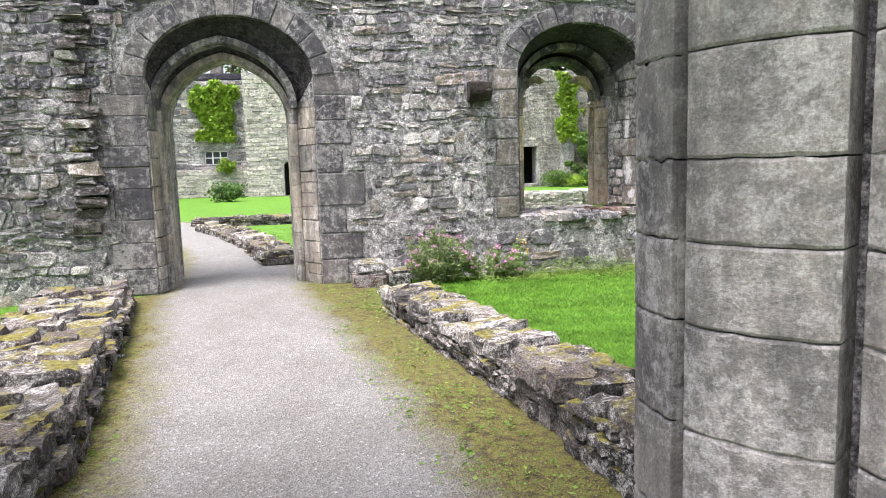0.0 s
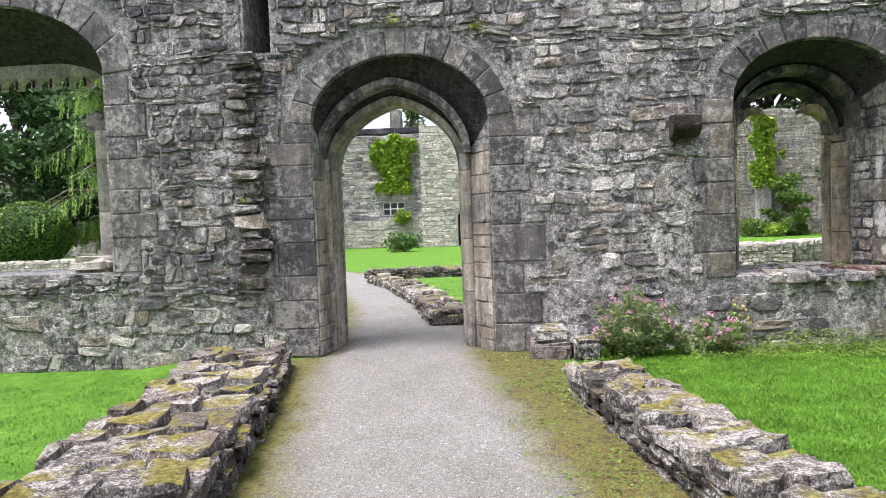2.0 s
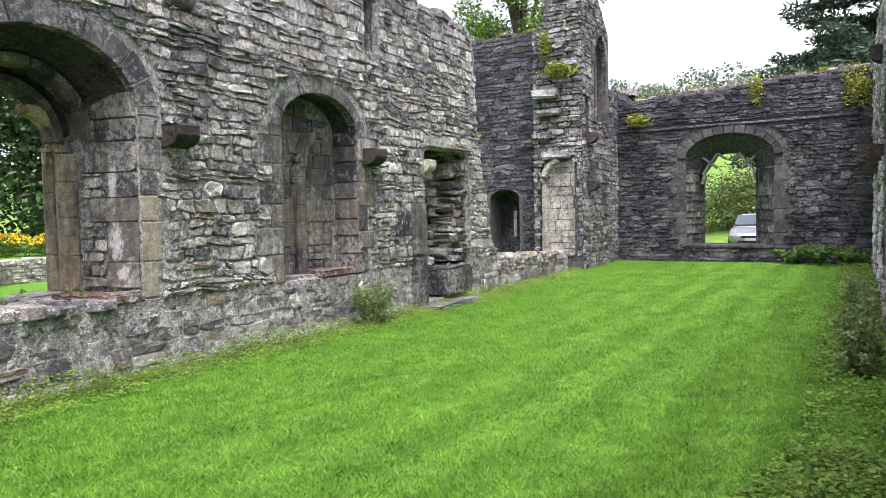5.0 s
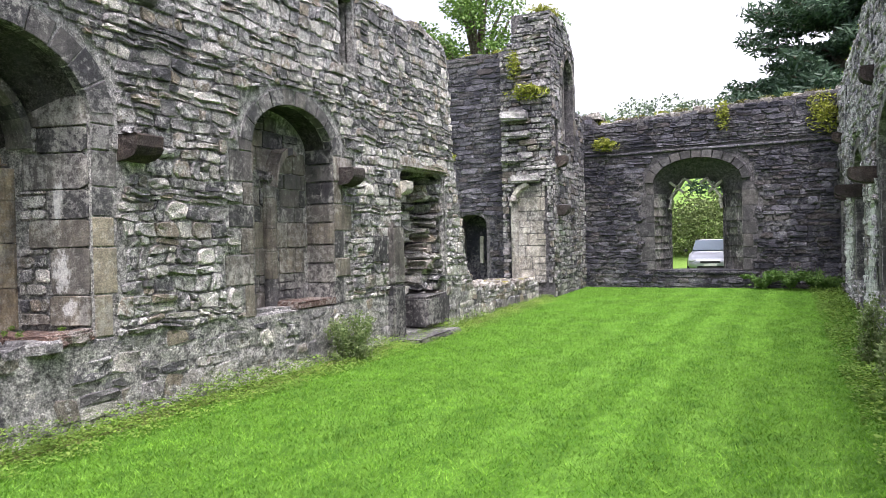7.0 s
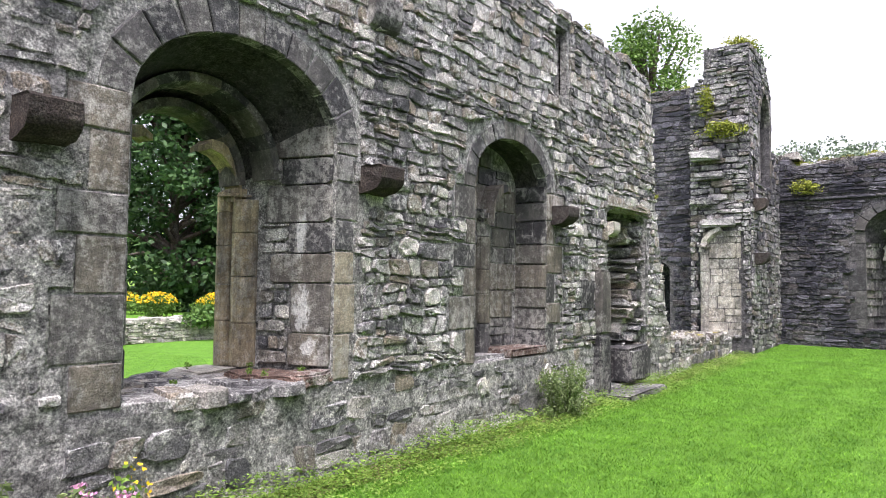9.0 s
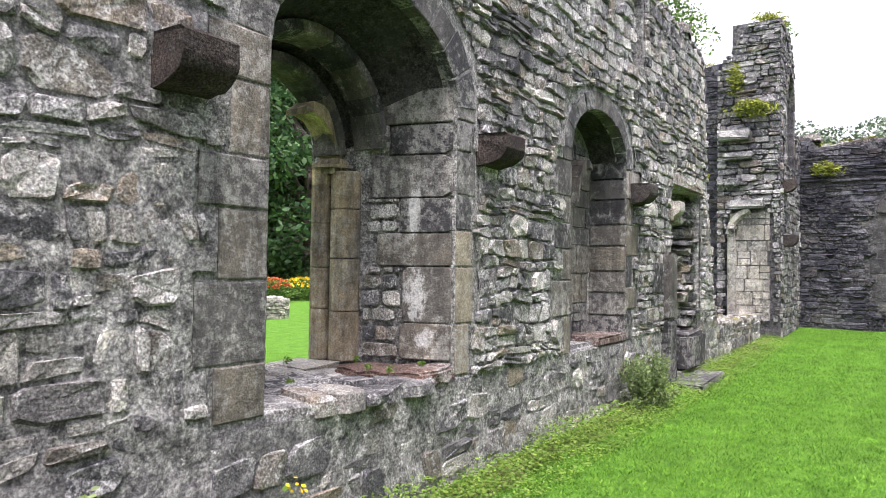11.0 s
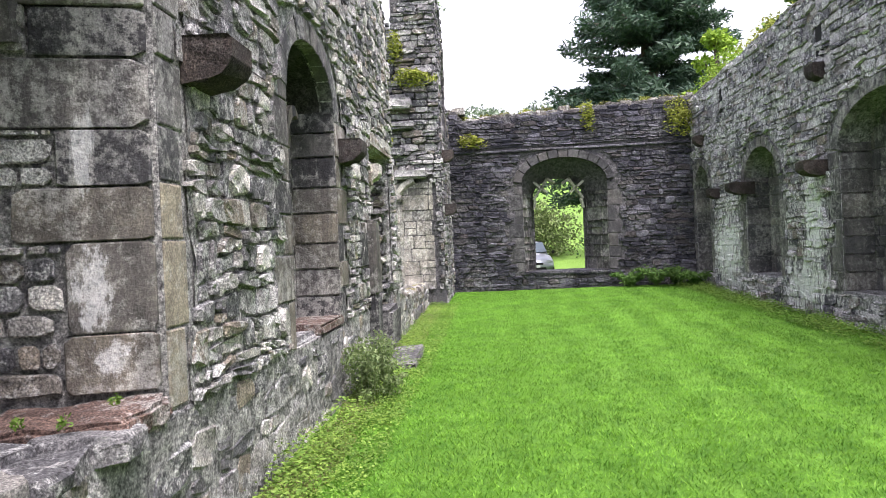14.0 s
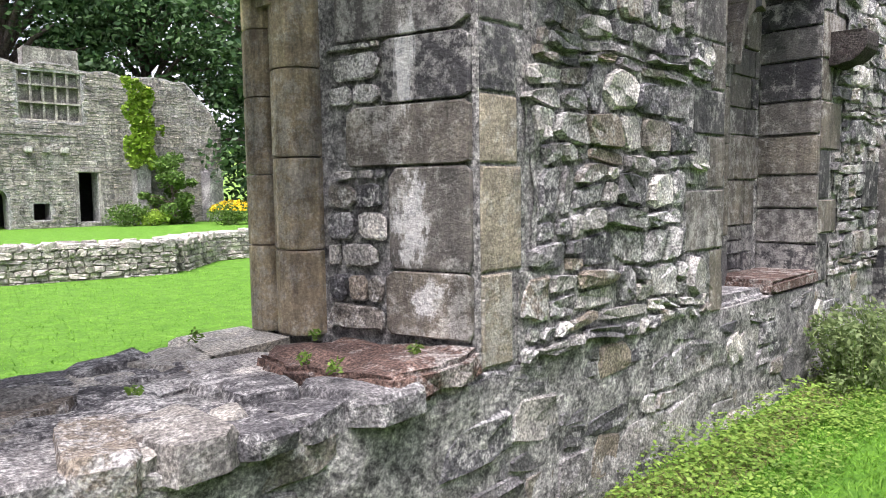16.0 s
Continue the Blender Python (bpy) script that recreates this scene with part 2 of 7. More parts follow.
def mowing(nt, c):
    """Pale and dark mowing stripes that run along the court."""
    g = nt.nodes.new("ShaderNodeNewGeometry")
    s = nt.nodes.new("ShaderNodeSeparateXYZ")
    nt.links.new(g.outputs["Position"], s.inputs[0])
    wob = math_node(nt, 'MULTIPLY', noise_node(nt, 0.5, 4), 0.9)
    y = math_node(nt, 'ADD', math_node(nt, 'ADD', s.outputs[1], wob), math_node(nt, 'MULTIPLY', s.outputs[0], 0.03))
    stripe = math_node(nt, 'SINE', math_node(nt, 'MULTIPLY', y, 9.0))
    near = math_node(nt, 'MULTIPLY', ramp(nt, math_node(nt, 'MULTIPLY', s.outputs[1], -0.1), [(0.12, (0.15, 0.15, 0.15)), (0.36, (1, 1, 1))]), ramp(nt, noise_node(nt, 0.45, 3), [(0.3, (0.1, 0.1, 0.1)), (0.6, (1, 1, 1))]))
    return mix(nt, near, c, ramp(nt, math_node(nt, 'ADD', math_node(nt, 'MULTIPLY', stripe, 0.5), 0.5), [(0.25, (0.86, 0.9, 0.84)), (0.75, (1.24, 1.18, 1.5))]), 'MULTIPLY')


def leaf_material(name, a, b2, trans=0.25, mown=False):
    m, nt, b = nodes(name, 0.55)
    c = ramp(nt, piece_random(nt), [(0.0, a), (0.5, tuple((x + y) / 2 for x, y in zip(a, b2))), (1.0, b2)])
    c = mix(nt, 0.6, c, ramp(nt, noise_node(nt, 1.2, 3), [(0.3, (0.6, 0.6, 0.6)), (0.7, (1.35, 1.35, 1.3))]), 'MULTIPLY')
    if mown:
        c = mowing(nt, c)
        c = mix(nt, 0.9, c, ramp(nt, noise_node(nt, 5.0, 7, 0.75), [(0.36, (0.62, 0.68, 0.6)), (0.5, (0.95, 0.95, 0.95)), (0.64, (1.3, 1.22, 1.3))]), 'MULTIPLY')
    nt.links.new(c, b.inputs["Base Color"])
    if trans:
        t = nt.nodes.new("ShaderNodeBsdfTranslucent")
        nt.links.new(c, t.inputs[0])
        s = nt.nodes.new("ShaderNodeMixShader")
        s.inputs[0].default_value = trans
        nt.links.new(b.outputs[0], s.inputs[1])
        nt.links.new(t.outputs[0], s.inputs[2])
        nt.links.new(s.outputs[0], nt.nodes["Material Output"].inputs[0])
    return m


M_BLADE = leaf_material("grass_blade", (0.06, 0.18, 0.014), (0.19, 0.38, 0.045), 0.4, True)
M_LEAF = leaf_material("broad_leaf", (0.05, 0.11, 0.022), (0.13, 0.23, 0.045))
M_LEAF_DARK = leaf_material("dark_leaf", (0.022, 0.06, 0.024), (0.07, 0.14, 0.045))
M_LEAF_LIGHT = leaf_material("fresh_leaf", (0.12, 0.22, 0.02), (0.28, 0.42, 0.05))
M_NEEDLE = leaf_material("pine_needle", (0.025, 0.055, 0.038), (0.07, 0.12, 0.075), 0.15)
M_CEDAR = leaf_material("cedar_needle", (0.04, 0.09, 0.03), (0.11, 0.2, 0.06), 0.2)
M_CEDAR_TIP = leaf_material("cedar_tip", (0.2, 0.36, 0.08), (0.42, 0.58, 0.2), 0.35)
M_PINK = leaf_material("pink_petal", (0.48, 0.16, 0.36), (0.68, 0.37, 0.58))
M_YELLOW = leaf_material("yellow_petal", (0.70, 0.42, 0.01), (0.85, 0.62, 0.03))
M_RED_FLOWER = leaf_material("red_petal", (0.45, 0.04, 0.02), (0.6, 0.12, 0.04))
M_BARK = stone_material("tree_bark", [(0.07, 0.055, 0.045), (0.10, 0.08, 0.065)], 0.15, 0.4)


def grass_ground_material():
    m, nt, b = nodes("lawn", 0.9)
    c = ramp(nt, noise_node(nt, 24, 6, 0.7), [(0.3, (0.042, 0.12, 0.008)), (0.55, (0.075, 0.195, 0.013)), (0.75, (0.125, 0.275, 0.028))])
    c = mix(nt, ramp(nt, noise_node(nt, 1.7, 5, 0.7), [(0.45, (0, 0, 0)), (0.75, (0.7, 0.7, 0.7))]), c, (0.10, 0.225, 0.028))
    c = mowing(nt, c)
    c = mix(nt, 0.9, c, ramp(nt, noise_node(nt, 5.0, 7, 0.75), [(0.36, (0.62, 0.68, 0.6)), (0.5, (0.95, 0.95, 0.95)), (0.64, (1.3, 1.22, 1.3))]), 'MULTIPLY')
    g = nt.nodes.new("ShaderNodeNewGeometry")
    s = nt.nodes.new("ShaderNodeSeparateXYZ")
    nt.links.new(g.outputs["Position"], s.inputs[0])
    field = ramp(nt, math_node(nt, 'MULTIPLY', s.outputs[0], 0.01), [(0.28, (0, 0, 0)), (0.32, (1, 1, 1))])
    c = mix(nt, field, c, ramp(nt, noise_node(nt, 0.3, 6, 0.7), [(0.35, (0.085, 0.165, 0.026)), (0.65, (0.135, 0.24, 0.04))]))
    nt.links.new(c, b.inputs["Base Color"])
    bump(nt, b, noise_node(nt, 60, 5, 0.7), 0.8, 0.03)
    return m


def path_material():
    m, nt, b = nodes("gravel_path", 0.85)
    v = nt.nodes.new("ShaderNodeTexVoronoi")
    v.inputs["Scale"].default_value = 90
    g = nt.nodes.new("ShaderNodeNewGeometry")
    nt.links.new(g.outputs["Position"], v.inputs["Vector"])
    c = ramp(nt, v.outputs["Color"], [(0.1, (0.14, 0.141, 0.13)), (0.5, (0.215, 0.217, 0.204)), (0.85, (0.28, 0.281, 0.266)), (0.97, (0.5, 0.5, 0.48))])
    c = mix(nt, 0.7, c, ramp(nt, noise_node(nt, 1.3, 5, 0.7), [(0.3, (0.75, 0.73, 0.70)), (0.7, (1.15, 1.15, 1.15))]), 'MULTIPLY')
    at = nt.nodes.new("ShaderNodeAttribute")
    at.attribute_name = "wear"
    edge = math_node(nt, 'ADD', at.outputs["Fac"], math_node(nt, 'MULTIPLY', math_node(nt, 'SUBTRACT', noise_node(nt, 2.6, 7, 0.75), 0.5), 0.75))
    dirt = ramp(nt, noise_node(nt, 16, 7, 0.8), [(0.36, (0.035, 0.032, 0.018)), (0.45, (0.09, 0.078, 0.035)), (0.53, (0.15, 0.138, 0.035)), (0.60, (0.07, 0.11, 0.02)), (0.70, (0.24, 0.23, 0.18))])
    dirt = mix(nt, 0.6, dirt, ramp(nt, v.outputs["Color"], [(0.1, (0.5, 0.5, 0.5)), (0.9, (1.5, 1.5, 1.5))]), 'MULTIPLY')
    c = mix(nt, ramp(nt, edge, [(0.60, (0, 0, 0)), (0.92, (1, 1, 1))]), c, dirt)
    nt.links.new(c, b.inputs["Base Color"])
    bump(nt, b, math_node(nt, 'ADD', v.outputs["Distance"], noise_node(nt, 30, 5)), 0.9, 0.015)
    return m


M_LAWN, M_PATH = grass_ground_material(), path_material()


# ---- mesh helpers ----
def mesh_object(name, verts, faces, material, parent=None, smooth=False, label=""):
    me = bpy.data.meshes.new(name)
    me.from_pydata(verts, [], faces)
    me.materials.append(material)
    if smooth:
        me.polygons.foreach_set("use_smooth", [True] * len(me.polygons))
    me.update()
    ob = new(name, me)
    ob.parent = parent
    if label:
        ob["label"] = label
    return ob


def part(name, bm, material, parent, label=""):
    me = bpy.data.meshes.new(name)
    bm.to_mesh(me)
    bm.free()
    me.materials.append(material)
    ob = new(name, me)
    ob.parent = parent
    if label:
        ob["label"] = label
    return ob


class Soup:
    """Verts and faces that are gathered and linked as one mesh."""

    def __init__(self):
        self.v, self.f = [], []

    def add(self, verts, faces):
        o = len(self.v)
        self.v.extend(verts)
        self.f.extend([tuple(i + o for i in f) for f in faces])

    def box(self, x0, x1, y0, y1, z0, z1):
        self.add([(x0, y0, z0), (x1, y0, z0), (x1, y1, z0), (x0, y1, z0), (x0, y0, z1), (x1, y0, z1), (x1, y1, z1), (x0, y1, z1)],
                 [(0, 3, 2, 1), (4, 5, 6, 7), (0, 1, 5, 4), (1, 2, 6, 5), (2, 3, 7, 6), (3, 0, 4, 7)])

    def link(self, name, material, parent=None, smooth=False, label=""):
        return mesh_object(name, self.v, self.f, material, parent, smooth, label)


RNG = random.Random(7)


def stone_variant(rough, inset=None):
    """A unit block with cut corners, an uneven face and worn edges; x and z from -0.5 to 0.5, its face towards -y at y = -1."""
    r = RNG.uniform
    k = 0.06 + 0.26 * rough
    low = 0.012 + 0.04 * rough
    i0, i1 = inset or ((0.83, 0.96) if rough > 0.5 else (0.945, 0.985))
    ring = []
    for sx, sz in ((-1, -1), (1, -1), (1, 1), (-1, 1)):
        a, c = r(low, k), r(low, k)
        p, q = (sx * 0.5, sz * (0.5 - c)), (sx * (0.5 - a), sz * 0.5)
        ring += [p, q] if sx * sz > 0 else [q, p]
    pts = sorted(ring, key=lambda p: math.atan2(p[1], p[0]))
    j = 0.05 * rough
    base = [(x, 0.35, z) for x, z in pts]
    mid = [(x + r(-j, j), -0.55 + r(-.2, .2) * rough, z + r(-j, j)) for x, z in pts]
    top = [(x * r(i0, i1), -1 + r(-0.2, 0.26) * rough, z * r(i0, i1)) for x, z in pts]
    verts = base + mid + top + [(r(-.1, .1), -1.0 + r(-.2, .3) * rough, r(-.1, .1))]
    faces = []
    for i in range(8):
        n = (i + 1) % 8
        faces += [(i, n, 8 + n, 8 + i), (8 + i, 8 + n, 16 + n, 16 + i), (16 + i, 16 + n, 24)]
    return verts, faces


ROUGH_STONES = [stone_variant(1.0) for _ in range(24)]
CUT_STONES = [stone_variant(0.22) for _ in range(10)]
FLAT_STONES = [stone_variant(0.85, (0.86, 0.97)) for _ in range(16)]
_shared = {}


def stone_mesh(kind, i, material):
    key = (kind, i, material.name)
    if key not in _shared:
        me = bpy.data.meshes.new("stone")
        v, f = {"rough": ROUGH_STONES, "cut": CUT_STONES, "flat": FLAT_STONES}[kind][i]
        me.from_pydata(v, [], f)
        me.materials.append(material)
        _shared[key] = me
    return _shared[key]


def stone_matrix(origin, U, V, N, u, v, w, h, d, tilt=0.0):
    """The pose of a unit block on a wall: U along, V up, N out of the wall."""
    c, s = math.cos(tilt), math.sin(tilt)
    U2, V2 = U * c + V * s, V * c - U * s
    p = origin + U * u + V * v
    m = Matrix.Identity(4)
    for col, vec in ((0, U2 * w), (1, N * -d), (2, V2 * h)):
        m[0][col], m[1][col], m[2][col] = vec
    m[0][3], m[1][3], m[2][3] = p
    return m


def courses(u0, u1, v0, v1, hs, ws, free, rng, gap=0.012):
    """Rectangles of stones in uneven courses over a wall, where free(u, v) holds."""
    out, v = [], v0
    while v < v1 - 0.03:
        h = min(rng.uniform(*hs), v1 - v)
        u = u0 - rng.uniform(0, ws[0])
        while u < u1:
            w = rng.uniform(*ws) * (0.7 + 0.6 * rng.random() ** 2)
            a, b = max(u, u0), min(u + w, u1)
            split = h > 0.13 and rng.random() < 0.25
            for c, d in ((v, v + h * 0.5), (v + h * 0.5, v + h)) if split else ((v, v + h),):
                for a2, b2, c2, d2 in ((a, b, c, d), (a, a + (b - a) * .6, c, d), (a + (b - a) * .4, b, c, d), (a, b, c, c + (d - c) * .5), (a, b, c + (d - c) * .5, d),
                                       (a, a + (b - a) * .35, c, d), (a + (b - a) * .65, b, c, d)):
                    if b2 - a2 < 0.05 or d2 - c2 < 0.03:
                        continue
                    if all(free(a2 + (b2 - a2) * i / 3, c2 + (d2 - c2) * k / 2) for i in range(4) for k in range(3)):
                        out.append(((a2 + b2) / 2, (c2 + d2) / 2, b2 - a2 - gap, d2 - c2 - gap))
                        break
            u += w
        v += h
    return out


def bend(u, v, free):
    """An uneven drift of the courses, so that no stone stays square; it stops where free(u, v) ends."""
    a = u + 0.055 * noise.noise((u * 3.1, v * 4.3, 11.0)) + 0.022 * noise.noise((u * 9.0, v * 11.0, 5.0))
    b = v + 0.05 * noise.noise((u * 2.3, v * 3.7, 23.0)) + 0.02 * noise.noise((u * 8.0, v * 10.0, 31.0))
    return (a, b) if free(a, b) else (u, v)


def lay(parent, rects, origin, U, V, N, depth, material, rng, kind="rough", single=None, tilt=0.03, name="stone", label="", free=None):
    """Lays stones on a wall: those that single(u, v) names as objects of their own, the rest as one mesh."""
    origin, U, V, N = Vector(origin), Vector(U), Vector(V), Vector(N)
    soup = Soup()
    variants = ROUGH_STONES if kind == "rough" else CUT_STONES
    for u, v, w, h in rects:
        i = rng.randrange(len(variants))
        wave = 0.022 * noise.noise((u * 0.9, v * 0.9, 3.0)) if kind == "rough" else 0.0
        d, lean = rng.uniform(*depth), rng.uniform(-tilt, tilt)
        m = stone_matrix(origin, U, V, N, u, v + wave, w, h, d, lean)
        own = single and single(u, v)
        vv, ff = variants[i]
        if free:
            c, sn = math.cos(lean), math.sin(lean)
            pts = []
            for px, py, pz in vv:
                a, b = bend(u + px * w * c - pz * h * sn, v + wave + px * w * sn + pz * h * c, free)
                pts.append(tuple(origin + U * a + V * b - N * (py * d)))
            if own:
                mesh_object(name, pts, ff, material, parent)
            else:
                soup.add(pts, ff)
        elif own:
            ob = new(name, stone_mesh(kind, i, material))
            ob.parent = parent
            ob.matrix_basis = m
        else:
            soup.add([tuple(m @ Vector(p)) for p in vv], ff)
    if soup.v:
        ob = soup.link(name + "_courses", material, parent, label=label)
        ob["kind"] = "stuff"
    return soup


def arch_points(x0, x1, spring, apex, n=20, point=0.0):
    """An arch from the springing on the low side to the one on the high side; point: how far it is pointed (0 round, 1 sharp)."""
    cx, hw, hh = (x0 + x1) / 2, (x1 - x0) / 2, apex - spring
    out = []
    for i in range(n + 1):
        a = math.pi * (1 - i / n)
        c = math.cos(a)
        rnd = math.sqrt(max(0, 1 - c * c))
        k = abs(c)
        sharp = math.sqrt(max(0.0, 1 - ((k + 0.6) / 1.6) ** 2)) / math.sqrt(1 - 0.375 ** 2)
        out.append((cx + hw * c, spring + hh * ((1 - point) * rnd + point * sharp)))
    return out


class Opening:
    """An arched opening: sides at x0 and x1, its foot at z0, the springing and the apex."""

    def __init__(self, x0, x1, z0, spring, apex, point=0.0, n=20):
        self.x0, self.x1, self.z0, self.spring, self.apex = x0, x1, z0, spring, apex
        self.arch = arch_points(x0, x1, spring, apex, n, point)

    def top(self, x):
        if x <= self.x0 or x >= self.x1:
            return self.spring
        for (a, za), (b, zb) in zip(self.arch, self.arch[1:]):
            if a <= x <= b:
                return za + (zb - za) * (x - a) / max(b - a, 1e-6)
        return self.spring

    def inside(self, x, z, grow=0.0):
        if not (self.x0 - grow < x < self.x1 + grow) or z < self.z0:
            return False
        if z <= self.spring:
            return True
        cx = (self.x0 + self.x1) / 2
        k = (self.x1 - self.x0) / (self.x1 - self.x0 + 2 * grow)
        return z < self.top(cx + (x - cx) * k) + grow

    def loop(self):
        return [(self.x0, self.z0)] + self.arch + [(self.x1, self.z0)]


def sheet(soup, xs, top, openings, to3, thick, base=0.0):
    """A slab of wall with openings, built in upright strips: to3(u, depth, z) puts it into the world."""
    cuts = sorted(set(round(x, 4) for x in list(xs) + [p[0] for o in openings for p in o.loop()]))
    cuts = [x for x in cuts if xs[0] - 1e-6 <= x <= xs[-1] + 1e-6]
    for a, b in zip(cuts, cuts[1:]):
        if b - a < 1e-4:
            continue
        mid = (a + b) / 2
        holes = sorted((o.z0, o) for o in openings if o.x0 < mid < o.x1)
        spans, za, zb = [], base, base
        for z0, o in holes:
            spans.append((za, zb, z0, z0))
            za, zb = o.top(a), o.top(b)
        spans.append((za, zb, top(a), top(b)))
        for l0, r0, l1, r1 in spans:
            if l1 - l0 < 1e-4 and r1 - r0 < 1e-4:
                continue
            v = [to3(u, d, z) for d in (0, thick) for u, z in ((a, l0), (b, r0), (b, r1), (a, l1))]
            soup.add(v, [(0, 1, 2, 3), (7, 6, 5, 4), (0, 4, 5, 1), (3, 2, 6, 7), (0, 3, 7, 4), (1, 5, 6, 2)])


def reveal(soup, front, back, to3, d0, d1, closed=True):
    """The splayed inner faces of an opening, from its loop in front to its loop behind."""
    n = len(front)
    soup.add([to3(u, d0, z) for u, z in front] + [to3(u, d1, z) for u, z in back],
             [(i, i + 1, n + i + 1, n + i) for i in range(n - 1)] + ([(n - 1, 0, n, 2 * n - 1)] if closed else []))


def reveal_sides(sides, arch, front, back, to3, d0, d1):
    """The same, with the sides and the sill in one mesh and the underside of the arch in another."""
    for a, b in ((0, 1), (len(front) - 2, len(front) - 1), (len(front) - 1, 0)):
        reveal(sides, [front[a], front[b]], [back[a], back[b]], to3, d0, d1, False)
    reveal(arch, front[1:-1], back[1:-1], to3, d0, d1, False)


def voussoirs(parent, op, ring, count, to3, proud, material, deep=0.1, name="voussoir", rng=RNG, gap=0.014):
    """The wedge-shaped blocks round an arch, each one an object of its own."""
    arch = op.arch
    cx = (op.x0 + op.x1) / 2
    lengths = [0.0]
    for (a, b), (c, d) in zip(arch, arch[1:]):
        lengths.append(lengths[-1] + math.hypot(c - a, d - b))

    def at(s):
        s = min(max(s, 0), lengths[-1])
        for i in range(len(arch) - 1):
            if s <= lengths[i + 1] or i == len(arch) - 2:
                k = (s - lengths[i]) / max(lengths[i + 1] - lengths[i], 1e-6)
                p = (arch[i][0] + (arch[i + 1][0] - arch[i][0]) * k, arch[i][1] + (arch[i + 1][1] - arch[i][1]) * k)
                t = (arch[i + 1][0] - arch[i][0], arch[i + 1][1] - arch[i][1])
                l = math.hypot(*t)
                return p, (-t[1] / l, t[0] / l)
    step = lengths[-1] / count
    for i in range(count):
        r = ring * rng.uniform(0.9, 1.12)
        pr = proud + rng.uniform(-0.008, 0.008)
        ss = [i * step + gap / 2, (i + 0.5) * step, (i + 1) * step - gap / 2]
        inner, outer = [], []
        for s in ss:
            p, nrm = at(s)
            inner.append(p)
            outer.append((p[0] + nrm[0] * r, p[1] + nrm[1] * r))
        prof = inner + outer[::-1]
        c = (sum(p[0] for p in prof) / 6, sum(p[1] for p in prof) / 6)
        face = [(c[0] + (p[0] - c[0]) * 0.93, c[1] + (p[1] - c[1]) * 0.93) for p in prof]
        v = [to3(u, deep, z) for u, z in prof] + [to3(u, -pr * 0.55, z) for u, z in prof] + [to3(u, -pr, z) for u, z in face]
        f = [tuple(range(12, 18))]
        for k in range(6):
            n = (k + 1) % 6
            f += [(k, n, 6 + n, 6 + k), (6 + k, 6 + n, 12 + n, 12 + k)]
        mesh_object(name, v, f, material, parent)


def quoins(parent, x, side, z0, z1, to3, material, rng, wide=(0.22, 0.42), tall=(0.24, 0.4), proud=0.01, ret=0.25, used=None, name="quoin", heights=()):
    """Dressed blocks up the side of an opening; side: which way along the wall they reach."""
    z, k = z0, 0
    while z < z1 - 0.08:
        h = min(heights[k] if k < len(heights) else rng.uniform(*tall), z1 - z)
        w = wide[k % 2] * rng.uniform(0.85, 1.15)
        a, b = (x, x + w) if side > 0 else (x - w, x)
        g, e = 0.006, 0.014
        pr = proud + rng.uniform(-0.004, 0.006)
        v = [to3(u, ret, zz) for u, zz in ((a + g, z + g), (b - g, z + g), (b - g, z + h - g), (a + g, z + h - g))]
        v += [to3(u, -pr * 0.5, zz) for u, zz in ((a + g, z + g), (b - g, z + g), (b - g, z + h - g), (a + g, z + h - g))]
        v += [to3(u, -pr, zz) for u, zz in ((a + e, z + e), (b - e, z + e), (b - e, z + h - e), (a + e, z + h - e))]
        f = [(8, 9, 10, 11)]
        for i in range(4):
            n = (i + 1) % 4
            f += [(i, n, 4 + n, 4 + i), (4 + i, 4 + n, 8 + n, 8 + i)]
        mesh_object(name, v, f, material, parent)
        if used is not None:
            used.append((a, b, z, z + h))
        z += h
        k += 1


def blocked(rects, u, v, grow=0.01):
    return any(a - grow < u < b + grow and c - grow < v < d + grow for a, b, c, d in rects)


# ---- ground ----
def ground_z(x, y):
    z = 0.0
    if -6.4 < y < 0:
        z += 0.02 * min(max(x - 10, 0), 9)
        z -= 0.2 * min(max((-2.6 - x) / 1.5, 0), 1)
    if x > 20.2:
        z -= 0.12
    if x > 34:
        z += 0.2 * min(x - 34, 90)
    z += 0.02 * noise.noise((x * 0.4, y * 0.4, 0))
    return z


def build_ground():
    def axis(lo, hi, step, far):
        near = list(np.arange(lo, hi + 1e-6, step))
        out = [far[0], far[0] / 2, far[0] / 5, lo - 20, lo - 6] + near + [hi + 6, hi + 20, far[1] / 5, far[1] / 2, far[1]]
        return sorted(set(out))
    xs, ys = axis(-12, 44, 0.8, (-600, 600)), axis(-14, 36, 0.8, (-600, 600))
    v = [(x, y, ground_z(x, y)) for y in ys for x in xs]
    n = len(xs)
    f = [(j * n + i, j * n + i + 1, (j + 1) * n + i + 1, (j + 1) * n + i) for j in range(len(ys) - 1) for i in range(n - 1)]
    ob = mesh_object("ground", v, f, M_LAWN, smooth=True)
    tagged(ob, "bright green mown lawn with faint mowing stripes", "lawn", kind="structure")


build_ground()


